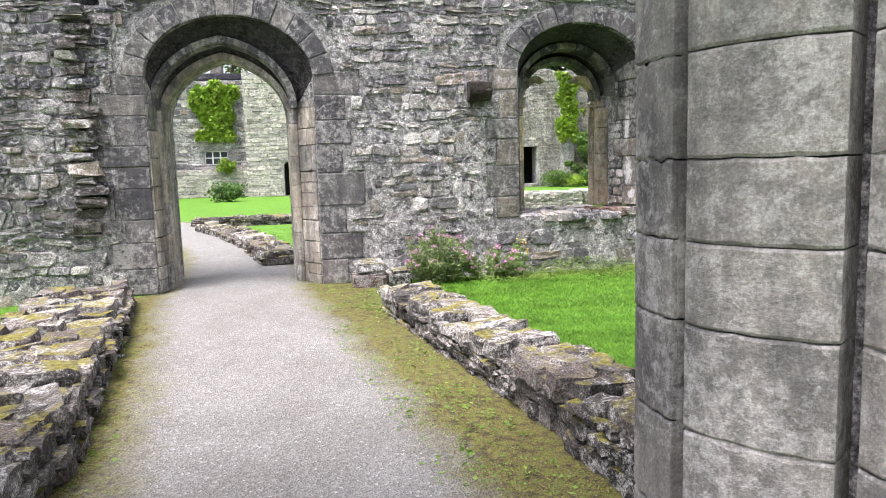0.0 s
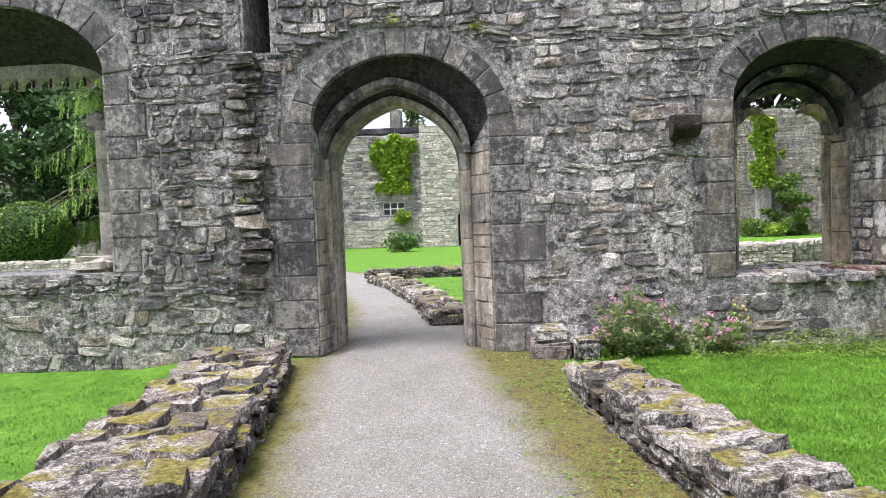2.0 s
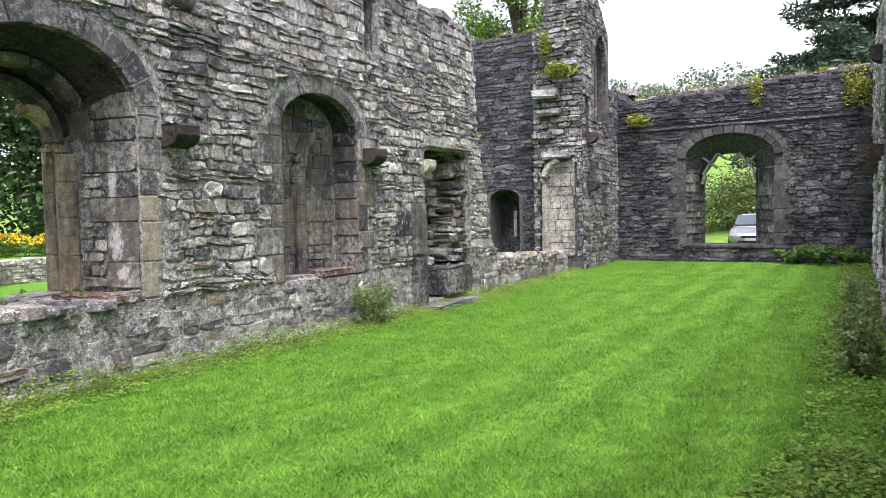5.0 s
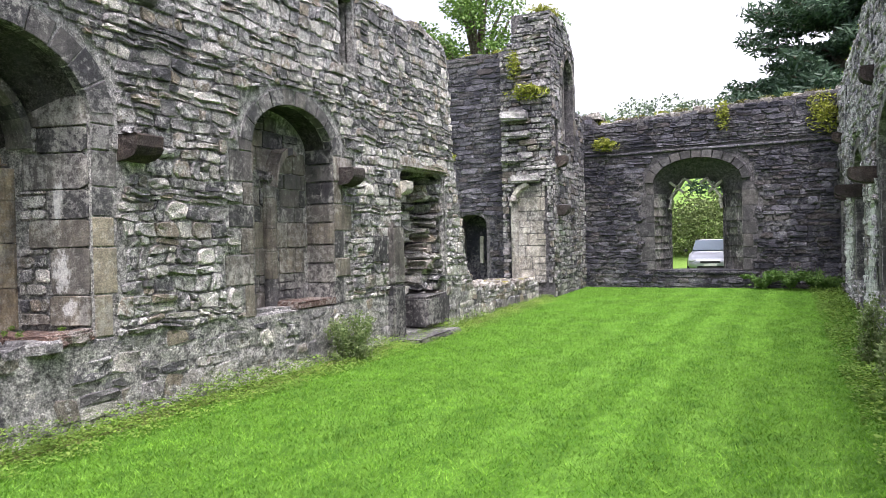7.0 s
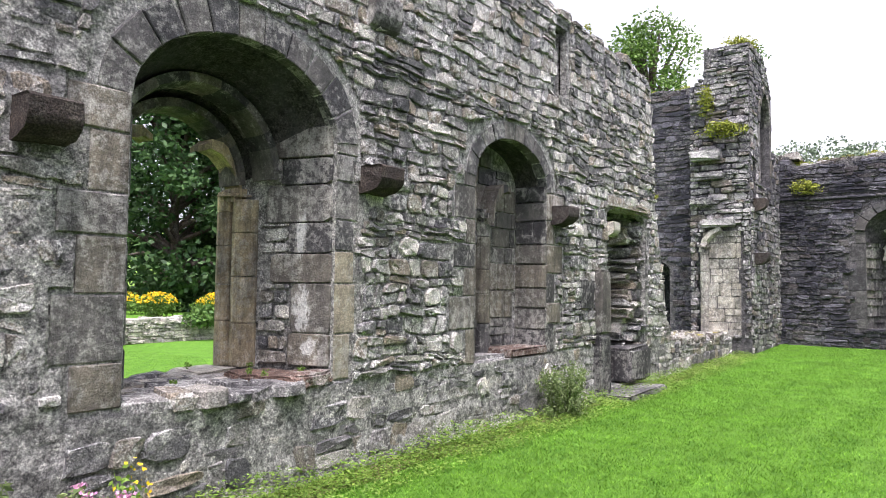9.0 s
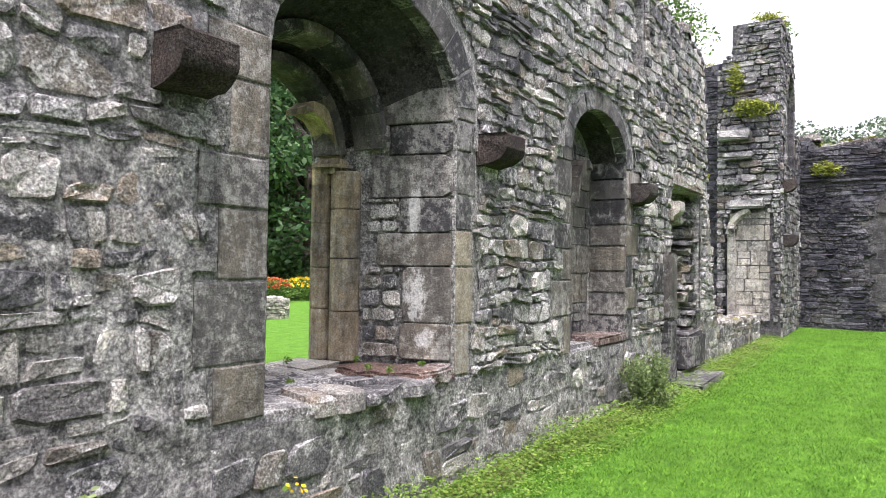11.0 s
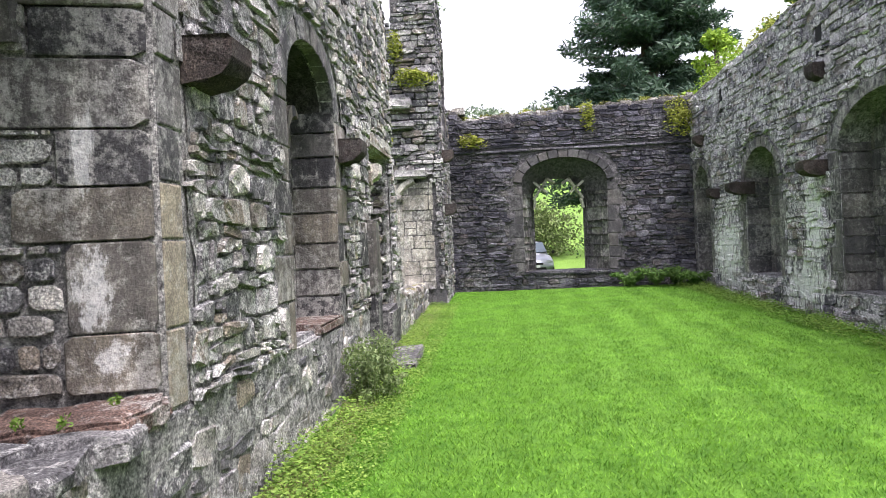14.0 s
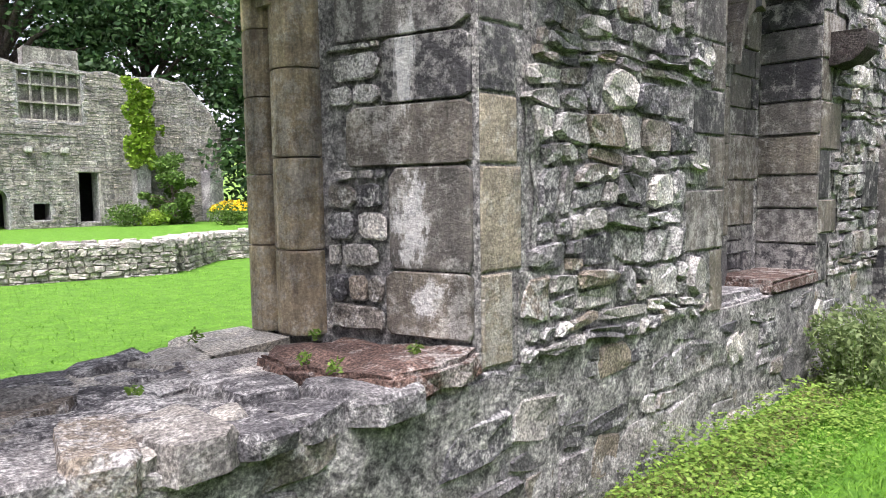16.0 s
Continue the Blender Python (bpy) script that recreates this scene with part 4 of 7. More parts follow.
def build_south():
    rng = random.Random(41)
    core = Soup()
    us = sorted(set(round(v, 2) for v in np.arange(-19.25, 9.01, 0.25)))
    sheet(core, us, south_top, S_BLIND + [S_DOOR], S3, 0.15, -0.5)
    sheet(core, us, lambda u: south_top(u) - 0.02, [S_DOOR_OUT], lambda u, d, z: S3(u, d + 1.15, z), 0.15, -0.5)
    reveal(core, S_DOOR.loop(), S_DOOR_OUT.loop(), S3, 0.1, 1.2)
    for o in S_BLIND:
        reveal(core, o.loop(), o.loop(), S3, 0.1, 0.45)
        core.add([S3(u, 0.45, z) for u, z in o.loop()], [tuple(range(len(o.loop())))])
    for a, b in zip(us, us[1:]):
        za, zb = south_top(a) - 0.03, south_top(b) - 0.03
        core.add([S3(a, 0.1, za), S3(b, 0.1, zb), S3(b, 1.2, zb), S3(a, 1.2, za)], [(0, 1, 2, 3)])
    core.link("wall_core", M_MORTAR_SOUTH, wall_south)
    used = []
    for o in S_BLIND:
        for x, s in ((o.x0, -1), (o.x1, 1)):
            quoins(wall_south, x, s, o.z0, o.spring, S3, M_ARCH, rng, (0.16, 0.3), used=used)
        voussoirs(wall_south, o, 0.17, 9, S3, 0.035, M_ARCH)
        rects = courses(o.x0 - 0.1, o.x1 + 0.1, o.z0, o.apex + 0.1, (0.2, 0.34), (0.3, 0.6), lambda u, v: o.inside(u, v, 0.15), rng, 0.01)
        lay(wall_south, rects, S3(0, 0.45, 0), (-1, 0, 0), (0, 0, 1), (0, 1, 0), (0.012, 0.03), M_ARCH, rng, "cut", tilt=0.0, name="back_stone", single=lambda u, v: True)
    free = lambda u, v: v < south_top(u) - 0.02 and not blocked(used, u, v) and not any(o.inside(u, v, 0.19 if v > o.spring else 0.02) for o in S_BLIND) and not S_DOOR.inside(u, v, 0.02)
    lay(wall_south, courses(-19.2, 9, 0.0, 5.3, (0.07, 0.17), (0.14, 0.46), free, rng), (0, SY, 0), (-1, 0, 0), (0, 0, 1), (0, 1, 0), (0.02, 0.07), M_SOUTH, rng, tilt=0.06, free=free)
    mortar_skin(wall_south, -19.2, -8.0, 0.0, 5.0, 0.08, S3, free, M_MORTAR_SOUTH, lambda u, v: 0.012 if v < 1.2 else 0.0)
    # The moulded side of the doorway that the walk begins in: rolls and hollows of big dressed blocks.
    heights = [0.3, 0.35, 0.35, 0.27, 0.26, 0.33, 0.35, 0.3, 0.35, 0.3]
    z = -0.1
    for h in heights:
        for (ax, ay), (bx, by), bulge in (((1.54, -6.6), (1.54, -6.33), 0.015), ((1.565, -6.655), (1.555, -6.612), -0.05), ((1.82, -7.03), (1.55, -6.67), 0.045), ((2.12, -7.43), (1.855, -7.075), 0.045)):
            n = 8
            dx, dy = bx - ax, by - ay
            l = math.hypot(dx, dy)
            nx, ny = -dy / l, dx / l
            prof = []
            for i in range(n + 1):
                t = i / n
                k = bulge * math.sin(math.pi * t) ** 0.6 + rng.uniform(-.003, .003)
                prof.append((ax + dx * t + nx * k, ay + dy * t + ny * k))
            e = 0.003
            sag = rng.uniform(-0.012, 0.012)
            ring = lambda zz, s: [(px - nx * s, py - ny * s, zz + sag * math.sin(2.2 * q)) for q, (px, py) in enumerate(prof)] + [(bx - nx * 0.3, by - ny * 0.3, zz), (ax - nx * 0.3, ay - ny * 0.3, zz)]
            v = ring(z + e, 0.008) + ring(z + e + 0.01, 0) + ring(z + h - e - 0.01, 0) + ring(z + h - e, 0.008)
            m = n + 3
            f = [tuple(range(m))[::-1], tuple(range(3 * m, 4 * m))]
            for r in range(3):
                for i in range(m):
                    q = (i + 1) % m
                    f.append((r * m + i, r * m + q, (r + 1) * m + q, (r + 1) * m + i))
            mesh_object("jamb_block", v, f, M_JAMB, wall_south, smooth=False)
        z += h


M_JAMB = stone_material("grey_dressed_stone", [(0.18, 0.177, 0.167), (0.23, 0.224, 0.207), (0.2, 0.194, 0.18)], 0.4, 0.8, grain=60, relief=0.5, harsh=0.5, speckle=0.45, streak=0.35)
build_south()


# ---- low walls ----
def low_wall(name, line, width, height, label, seed, material=None, singles=True, drop=0.25):
    """A ruined low wall along a line of points (x, y): a core, rubble faces and flat stones on top."""
    material = material or M_COPING
    rng = random.Random(seed)
    w = tagged(new(name), label, "low wall", kind="structure")
    core = Soup()
    total = sum(math.dist(a, b) for a, b in zip(line, line[1:]))
    done = 0.0
    for a, b in zip(line, line[1:]):
        A, B = Vector((*a, 0)), Vector((*b, 0))
        U = (B - A).normalized()
        R = Vector((U.y, -U.x, 0))
        L = (B - A).length
        n = max(1, int(L / 0.4))
        for i in range(n):
            p, q = A + U * (L * i / n), A + U * (L * (i + 1) / n)
            h0, h1 = height((done + L * i / n) / total), height((done + L * (i + 1) / n) / total)
            hw = width / 2 - 0.03
            g0, g1 = ground_z(p.x, p.y), ground_z(q.x, q.y)
            v = [p - R * hw, q - R * hw, q + R * hw, p + R * hw]
            z1 = [g0 + h0 - .085, g1 + h1 - .085, g1 + h1 - .085, g0 + h0 - .085]
            core.add([(c.x, c.y, -drop) for c in v] + [(c.x, c.y, z) for c, z in zip(v, z1)],
                     [(0, 3, 2, 1), (4, 5, 6, 7), (0, 1, 5, 4), (1, 2, 6, 5), (2, 3, 7, 6), (3, 0, 4, 7)])
        hh = lambda u: height((done + min(max(u, 0), L)) / total) + ground_z(*(A + U * min(max(u, 0), L)).xy)
        for side, org, UU in ((1, A + R * hw, U), (-1, B - R * hw, -U)):
            top = hh if side > 0 else (lambda u: hh(L - u))
            rects = courses(0, L, -0.08, 0.9, (0.06, 0.13), (0.1, 0.32), lambda u, v: v < top(u) - 0.03, rng, 0.01)
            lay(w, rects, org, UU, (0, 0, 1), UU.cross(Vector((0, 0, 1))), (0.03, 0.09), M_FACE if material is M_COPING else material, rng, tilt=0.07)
        for org, UU, keep in ((A, R, a == line[0]), (B, -R, b == line[-1])):
            if keep:
                rects = courses(-hw, hw, -0.08, hh(0 if UU == R else L) - 0.03, (0.07, 0.13), (0.1, 0.3), lambda u, v: True, rng, 0.01)
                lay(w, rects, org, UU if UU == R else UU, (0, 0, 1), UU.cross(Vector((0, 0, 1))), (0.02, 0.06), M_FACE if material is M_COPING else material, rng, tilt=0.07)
        # Flat stones on top, in rows across the wall.
        u = 0.0
        while u < L:
            lu = rng.uniform(0.16, 0.42)
            s = -width / 2 + rng.uniform(-0.02, 0.03)
            while s < width / 2 - 0.05:
                ws = min(rng.uniform(0.14, 0.42), width / 2 + 0.04 - s)
                p = A + U * (u + lu / 2 + rng.uniform(-.05, .05)) + R * (s + ws / 2)
                z = hh(u + lu / 2) - 0.075 + rng.uniform(-0.02, 0.02)
                ang = math.atan2(U.y, U.x) + rng.uniform(-.25, .25)
                m = Matrix.Translation((p.x, p.y, z)) @ Matrix.Rotation(ang, 4, 'Z') @ Matrix.Rotation(rng.uniform(-.08, .08), 4, 'X') @ Matrix.Rotation(rng.uniform(-.08, .08), 4, 'Y') \
                    @ Matrix.Diagonal((lu * rng.uniform(0.85, 1.02), ws * rng.uniform(0.85, 1.0), 1, 1)) @ Matrix.Rotation(radians(-90), 4, 'X') @ Matrix.Diagonal((1, rng.uniform(0.05, 0.10), 1, 1))
                i = rng.randrange(16)
                if singles:
                    ob = new("cap_stone", stone_mesh("flat", i, material))
                    ob.parent = w
                    ob.matrix_basis = m
                else:
                    core.add([tuple(m @ Vector(p3)) for p3 in FLAT_STONES[i][0]], FLAT_STONES[i][1])
                s += ws
            u += lu
        done += L
    core.link("wall_core", M_MORTAR_DARK if singles else material, w)
    return w


low_wall("low_wall_west", [(-2.1, -0.75), (-1.62, -3.2), (-1.25, -5.3), (-1.2, -6.3)], 0.85, lambda t: 0.27 + 0.12 * t, "low ruined rubble wall with mossy flat top stones", 51)
low_wall("low_wall_path", [(1.22, -1.75), (1.45, -3.2), (1.75, -4.8), (1.95, -6.3)], 0.5, lambda t: 0.25 + 0.1 * t, "low ruined rubble wall with yellow moss beside the path", 52)
low_wall("low_wall_garden_a", [(3.2, 11.6), (7.9, 10.7)], 0.7, lambda t: 0.62, "low dry stone wall across the garden lawn", 53, M_PALE, False)
low_wall("low_wall_garden_b", [(7.9, 10.9), (9.2, 12.3), (14.5, 12.3)], 0.7, lambda t: 0.6, "low dry stone wall across the garden lawn", 54, M_PALE, False)
low_wall("low_wall_garden_c", [(-0.2, 1.9), (-0.7, 4.2), (-1.6, 7.2), (-2.3, 8.8)], 0.55, lambda t: 0.22, "very low broken stone edging beside the path", 55, M_COPING, False)
low_wall("low_wall_garden_d", [(-2.9, 10.4), (3.0, 11.0)], 0.6, lambda t: 0.25, "low broken stone wall by the path", 56, M_COPING, False)
low_wall("low_wall_garden_e", [(-24, 17.5), (-13, 17.0)], 0.7, lambda t: 0.5, "low rubble wall in front of shrubs", 57, M_PALE, False)


# ---- dressed details on the walls ----
def block(name, parent, x0, x1, y0, y1, z0, z1, material, bevel=0.03, jitter=0.015, label="", round_under=0.0, seed=1):
    """A worn block of stone; round_under takes that much off its lower outer edge (towards -y)."""
    rng = random.Random(seed)
    b = bmesh.new()
    bmesh.ops.create_cube(b, size=1, matrix=Matrix.Translation(((x0 + x1) / 2, (y0 + y1) / 2, (z0 + z1) / 2)) @ Matrix.Diagonal((x1 - x0, y1 - y0, z1 - z0, 1)))
    if round_under:
        low = [e for e in b.edges if all(abs(v.co.z - z0) < 1e-5 and abs(v.co.y - y0) < 1e-5 for v in e.verts)]
        bmesh.ops.bevel(b, geom=low, offset=round_under, segments=5, affect='EDGES')
    bmesh.ops.bevel(b, geom=b.edges[:], offset=bevel, segments=2, affect='EDGES')
    for v in b.verts:
        v.co += Vector((rng.uniform(-jitter, jitter), rng.uniform(-jitter, jitter), rng.uniform(-jitter, jitter))) * 0.5
    return part(name, b, material, parent, label)


def corbel_on(parent, to3, u, z, w, h, out, material, seed):
    """A stone bracket that juts out of a wall, rounded underneath."""
    b = bmesh.new()
    n = 7
    prof = [(0.15, z + h / 2), (0.15, z - h / 2)] + [(-out * math.sin(math.pi / 2 * i / n), z - h / 2 + h * 0.55 * (1 - math.cos(math.pi / 2 * i / n))) for i in range(n + 1)] + [(-out, z + h * 0.42), (-out * 0.93, z + h / 2)]
    rng = random.Random(seed)
    sides = []
    for k in (-1, 1):
        sides.append([b.verts.new(to3(u + k * w / 2 * rng.uniform(0.94, 1.03), d, zz + rng.uniform(-.008, .008))) for d, zz in prof])
    m = len(prof)
    b.faces.new(sides[0][::-1])
    b.faces.new(sides[1])
    for i in range(m):
        j = (i + 1) % m
        b.faces.new((sides[0][i], sides[0][j], sides[1][j], sides[1][i]))
    bmesh.ops.recalc_face_normals(b, faces=b.faces[:])
    return part("corbel", b, material, parent, "weathered stone bracket jutting from the wall")


T3 = lambda u, d, z: (u, d - 0.4, z)
M_CRUST = stone_material("black_crusted_stone", [(0.035, 0.028, 0.027), (0.05, 0.04, 0.036)], 0.05, 0.5, grain=45, relief=0.9)
for i, (u, z, out) in enumerate(((2.42, 2.33, 0.24), (5.06, 2.35, 0.26), (8.4, 2.35, 0.24))):
    corbel_on(wall_north, N3, u, z, 0.28, 0.23, out, M_CRUST, i)
corbel_on(wall_north, N3, 5.14, 3.8, 0.36, 0.3, 0.12, M_ASHLAR, 5)
corbel_on(wall_north, N3, 8.55, 3.72, 0.36, 0.26, 0.05, M_ASHLAR, 6)
corbel_on(wall_cross, T3, 16.75, 2.15, 0.26, 0.26, 0.28, M_CRUST, 7)
corbel_on(wall_cross, T3, 16.72, 3.3, 0.24, 0.26, 0.26, M_CRUST, 8)
for i, (x, z, out) in enumerate(((15.75, 2.25, 0.34), (12.45, 2.3, 0.36), (18.3, 3.55, 0.22), (12.4, 3.72, 0.2), (17.3, 2.25, 0.25))):
    corbel_on(wall_south, S3, -x, z, 0.28, 0.24, out, M_CRUST, 20 + i)


def rib(parent, pts, to3, d0, d1, thick, material, name="arch_rib"):
    """A moulded stone rib along an arch, in lengths, each one a piece."""
    for k, (a, b) in enumerate(zip(pts, pts[1:])):
        if math.dist(a, b) < 0.01:
            continue
        t = Vector((b[0] - a[0], b[1] - a[1])).normalized()
        nn = Vector((t.y, -t.x))
        v = []
        for p in (a, b):
            for s, d in ((-0.04, d0), (thick * 0.55, d0), (thick, d0 + (d1 - d0) * 0.3), (thick, d1), (-0.04, d1)):
                v.append(to3(p[0] + nn.x * s, d, p[1] + nn.y * s))
        f = [(0, 1, 2, 3, 4), (9, 8, 7, 6, 5)] + [(i, (i + 1) % 5, 5 + (i + 1) % 5, 5 + i) for i in range(5)]
        mesh_object(name, v, f, material, parent)


def shaft(parent, x, y, r, z0, z1, material, rng, name="shaft_drum", sides=12):
    """A round shaft of drums with fine joints."""
    z = z0
    while z < z1 - 0.03:
        h = min(rng.uniform(0.26, 0.42), z1 - z)
        v = []
        for zz, k in ((z + 0.003, 0.97), (z + 0.012, 1.0), (z + h - 0.012, 1.0), (z + h - 0.003, 0.97)):
            v += [(x + r * k * math.cos(2 * math.pi * i / sides), y + r * k * math.sin(2 * math.pi * i / sides), zz) for i in range(sides)]
        f = [tuple(range(sides))[::-1], tuple(range(3 * sides, 4 * sides))]
        for q in range(3):
            f += [(q * sides + i, q * sides + (i + 1) % sides, (q + 1) * sides + (i + 1) % sides, (q + 1) * sides + i) for i in range(sides)]
        mesh_object(name, v, f, material, parent)
        z += h


def horn(parent, x, k, y, up, material):
    """The broken cusp of a trefoil head: a moulded horn that curves inwards from the side of an opening."""
    line = [(0.0, 2.22), (-0.03, 2.36), (-0.1, 2.5), (-0.2, 2.58), (-0.3, 2.6), (-0.37, 2.56)]
    for (a, za), (c, zc), t in zip(line, line[1:], (0.15, 0.14, 0.13, 0.1, 0.06)):
        q = bmesh.new()
        for px, pz, tt in ((x + k * a, za + up, t), (x + k * c, zc + up, t * 0.8)):
            for dy, dz in ((0.0, -1), (0.1, -0.7), (0.2, -1), (0.2, 1), (0.0, 1)):
                q.verts.new((px, y + dy, pz + dz * tt * 0.5))
        q.verts.ensure_lookup_table()
        q.faces.new(q.verts[:5])
        q.faces.new(q.verts[5:])
        for e in range(5):
            q.faces.new((q.verts[e], q.verts[(e + 1) % 5], q.verts[5 + (e + 1) % 5], q.verts[5 + e]))
        bmesh.ops.recalc_face_normals(q, faces=q.faces[:])
        part("cusp", q, material, parent, "broken moulded cusp")


def build_details():
    rng = random.Random(61)
    # Doorway: a moulded inner order.
    pts = [(DOOR_IN.x0, 0.0), (DOOR_IN.x0, 0.5), (DOOR_IN.x0, 1.0), (DOOR_IN.x0, 1.5)] + DOOR_IN.arch + [(DOOR_IN.x1, 1.5), (DOOR_IN.x1, 1.0), (DOOR_IN.x1, 0.5), (DOOR_IN.x1, 0.0)]
    rib(wall_north, pts, N3, 0.42, 0.7, 0.05, M_DOORJAMB)
    arch2 = [(x, z + 0.12) for x, z in arch_points(DOOR_IN.x0 - 0.07, DOOR_IN.x1 + 0.07, DOOR_IN.spring, DOOR_IN.apex + 0.05, 16, 0.6)]
    rib(wall_north, arch2, N3, 0.22, 0.5, 0.06, M_ARCH)
    for x in (DOOR_IN.x0 - 0.05, DOOR_IN.x1 + 0.05):
        shaft(wall_north, x, 0.36, 0.075, 0.0, 2.2, M_DOORJAMB, rng)
    # Great window: shafts, brackets and a rib at the outer face.
    for x, k in ((WIN_IN.x0, -1), (WIN_IN.x1, 1)):
        shaft(wall_north, x + 0.06 * k, 0.82, 0.12, 0.8, 2.18, M_BUFF, rng)
        shaft(wall_north, x, 1.0, 0.09, 0.8, 2.25, M_BUFF, rng)
        block("capital", wall_north, x - 0.15 * (k < 0) - 0.11 * (k > 0), x + 0.11 * (k < 0) + 0.15 * (k > 0), 0.78, 1.06, 2.16, 2.27, M_BUFF, 0.045, label="moulded stone bracket under the arch", seed=3)
        horn(wall_north, x, k, 0.82, 0.0, M_BUFF)
    inner = arch_points(WIN_IN.x0 + 0.02, WIN_IN.x1 - 0.02, 2.3, 2.86, 16)
    rib(wall_north, inner, N3, 0.8, 1.04, 0.05, M_ASHLAR)
    rib(wall_north, arch_points(WIN_IN.x0 - 0.1, WIN_IN.x1 + 0.1, 2.34, 3.0, 16), N3, 0.5, 0.75, 0.05, M_ASHLAR)
    # Sill: flat broken stones and a red slab by the side of the opening.
    v = [(4.2, -0.045), (4.42, -0.05), (4.66, -0.02), (4.60, 0.3), (4.52, 0.62), (4.2, 0.66), (4.02, 0.5), (4.08, 0.25)]
    b = bmesh.new()
    f = b.faces.new([b.verts.new((x, y, 0.69)) for x, y in v])
    ext = bmesh.ops.extrude_face_region(b, geom=[f])
    bmesh.ops.translate(b, verts=[g for g in ext["geom"] if isinstance(g, bmesh.types.BMVert)], vec=(0, 0, 0.115))
    bmesh.ops.recalc_face_normals(b, faces=b.faces[:])
    bmesh.ops.bevel(b, geom=b.edges[:], offset=0.02, segments=2, affect='EDGES')
    bmesh.ops.triangulate(b, faces=b.faces[:])
    bmesh.ops.subdivide_edges(b, edges=[e for e in b.edges if e.calc_length() > 0.09], cuts=3, use_grid_fill=True)
    for q in b.verts:
        q.co += Vector((noise.noise(q.co * 9), noise.noise(q.co * 9 + Vector((5, 0, 0))), 0.8 * noise.noise(q.co * 7 + Vector((0, 5, 0))))) * 0.05
    part("sill_slab", b, M_RED, wall_north, "broken red sandstone slab")
    for i in range(26):
        x, y = rng.uniform(3.05, 4.05), rng.uniform(0.12, 0.95)
        w, h = rng.uniform(0.2, 0.4), rng.uniform(0.16, 0.3)
        m = Matrix.Translation((x, y, 0.715 + 0.02 * y)) @ Matrix.Rotation(rng.uniform(-.6, .6), 4, 'Z') @ Matrix.Diagonal((w, h, 1, 1)) @ Matrix.Rotation(radians(-90), 4, 'X') @ Matrix.Diagonal((1, rng.uniform(0.035, 0.065), 1, 1))
        ob = new("sill_stone", stone_mesh("rough", rng.randrange(24), M_PALE if i % 4 == 0 else M_RUBBLE))
        ob.parent = wall_north
        ob.matrix_basis = m
    block("sill_stone", wall_north, 3.95, 4.35, 0.72, 1.2, 0.70, 0.80, M_PALE, 0.04, 0.04, seed=9)
    block("sill_stone", wall_north, 3.0, 3.25, 0.7, 1.0, 0.74, 0.9, M_PALE, 0.05, 0.04, seed=10)
    # Irregular flat stones along the front edge of the sill.
    x = 2.95
    while x < 4.05:
        w = rng.uniform(0.16, 0.34)
        m = Matrix.Translation((x + w / 2, 0.10 + rng.uniform(-.03, .03), 0.70 + rng.uniform(-.02, .015))) @ Matrix.Rotation(rng.uniform(-.25, .25), 4, 'Z') @ Matrix.Diagonal((w * 1.05, rng.uniform(0.26, 0.36), 1, 1)) @ Matrix.Rotation(radians(-90), 4, 'X') @ Matrix.Diagonal((1, rng.uniform(0.05, 0.085), 1, 1))
        ob = new("sill_stone", stone_mesh("flat", rng.randrange(16), M_PALE if rng.random() < 0.4 else M_RUBBLE))
        ob.parent = wall_north
        ob.matrix_basis = m
        x += w
    # Dressed sides of the south recesses.
    for o in S_BLIND:
        for x, k in ((-o.x0, 1), (-o.x1, -1)):
            z = o.z0
            while z < o.spring:
                h = rng.uniform(0.22, 0.36)
                block("jamb_stone", wall_south, x - (0.03 if k > 0 else 0.06), x + (0.06 if k > 0 else 0.03), SY - 0.46, SY - 0.005, z + 0.004, min(z + h, o.spring + 0.1) - 0.004, M_ARCH, 0.01, 0.004, seed=int(z * 77))
                z += h
    # West window: cusped head, side shafts and brackets.
    for x, k in ((WIN_W_IN.x0, 1), (WIN_W_IN.x1, -1)):
        shaft(wall_north, x, 0.92, 0.11, 1.0, 2.85, M_PALE, rng)
        block("capital", wall_north, x - (0.3 if k < 0 else 0.05), x + (0.3 if k > 0 else 0.05), 0.85, 1.1, 2.72, 2.95, M_PALE, 0.07, label="broken moulded bracket", seed=4)
    block("window_head", wall_north, WIN_W_IN.x0, WIN_W_IN.x1, 0.95, 1.1, 3.42, 3.62, M_PALE, 0.02)
    for i in range(8):
        u = WIN_W_IN.x0 + 0.14 + i * 0.225
        rib(wall_north, arch_points(u - 0.115, u + 0.115, 3.3, 3.45, 8), N3, 0.97, 1.08, 0.03, M_PALE, "cusp")
    block("sill_stone", wall_north, -4.45, -4.0, 0.1, 0.9, 1.0, 1.18, M_PALE, 0.05, 0.05, seed=12)
    block("sill_stone", wall_north, -6.6, -6.15, 0.1, 0.9, 1.0, 1.12, M_PALE, 0.05, 0.05, seed=13)
    # Blind window: dressed blocking, a half-lost shaft and brackets.
    rects = courses(BLIND.x0, BLIND.x1, BLIND.z0, BLIND.apex, (0.18, 0.36), (0.25, 0.5), lambda u, v: BLIND.inside(u, v, -0.03), rng, 0.01)
    lay(wall_north, rects, (0, 0.42, 0), (1, 0, 0), (0, 0, 1), (0, -1, 0), (0.01, 0.03), M_ASHLAR, rng, "cut", tilt=0.0, name="back_stone", single=lambda u, v: True)
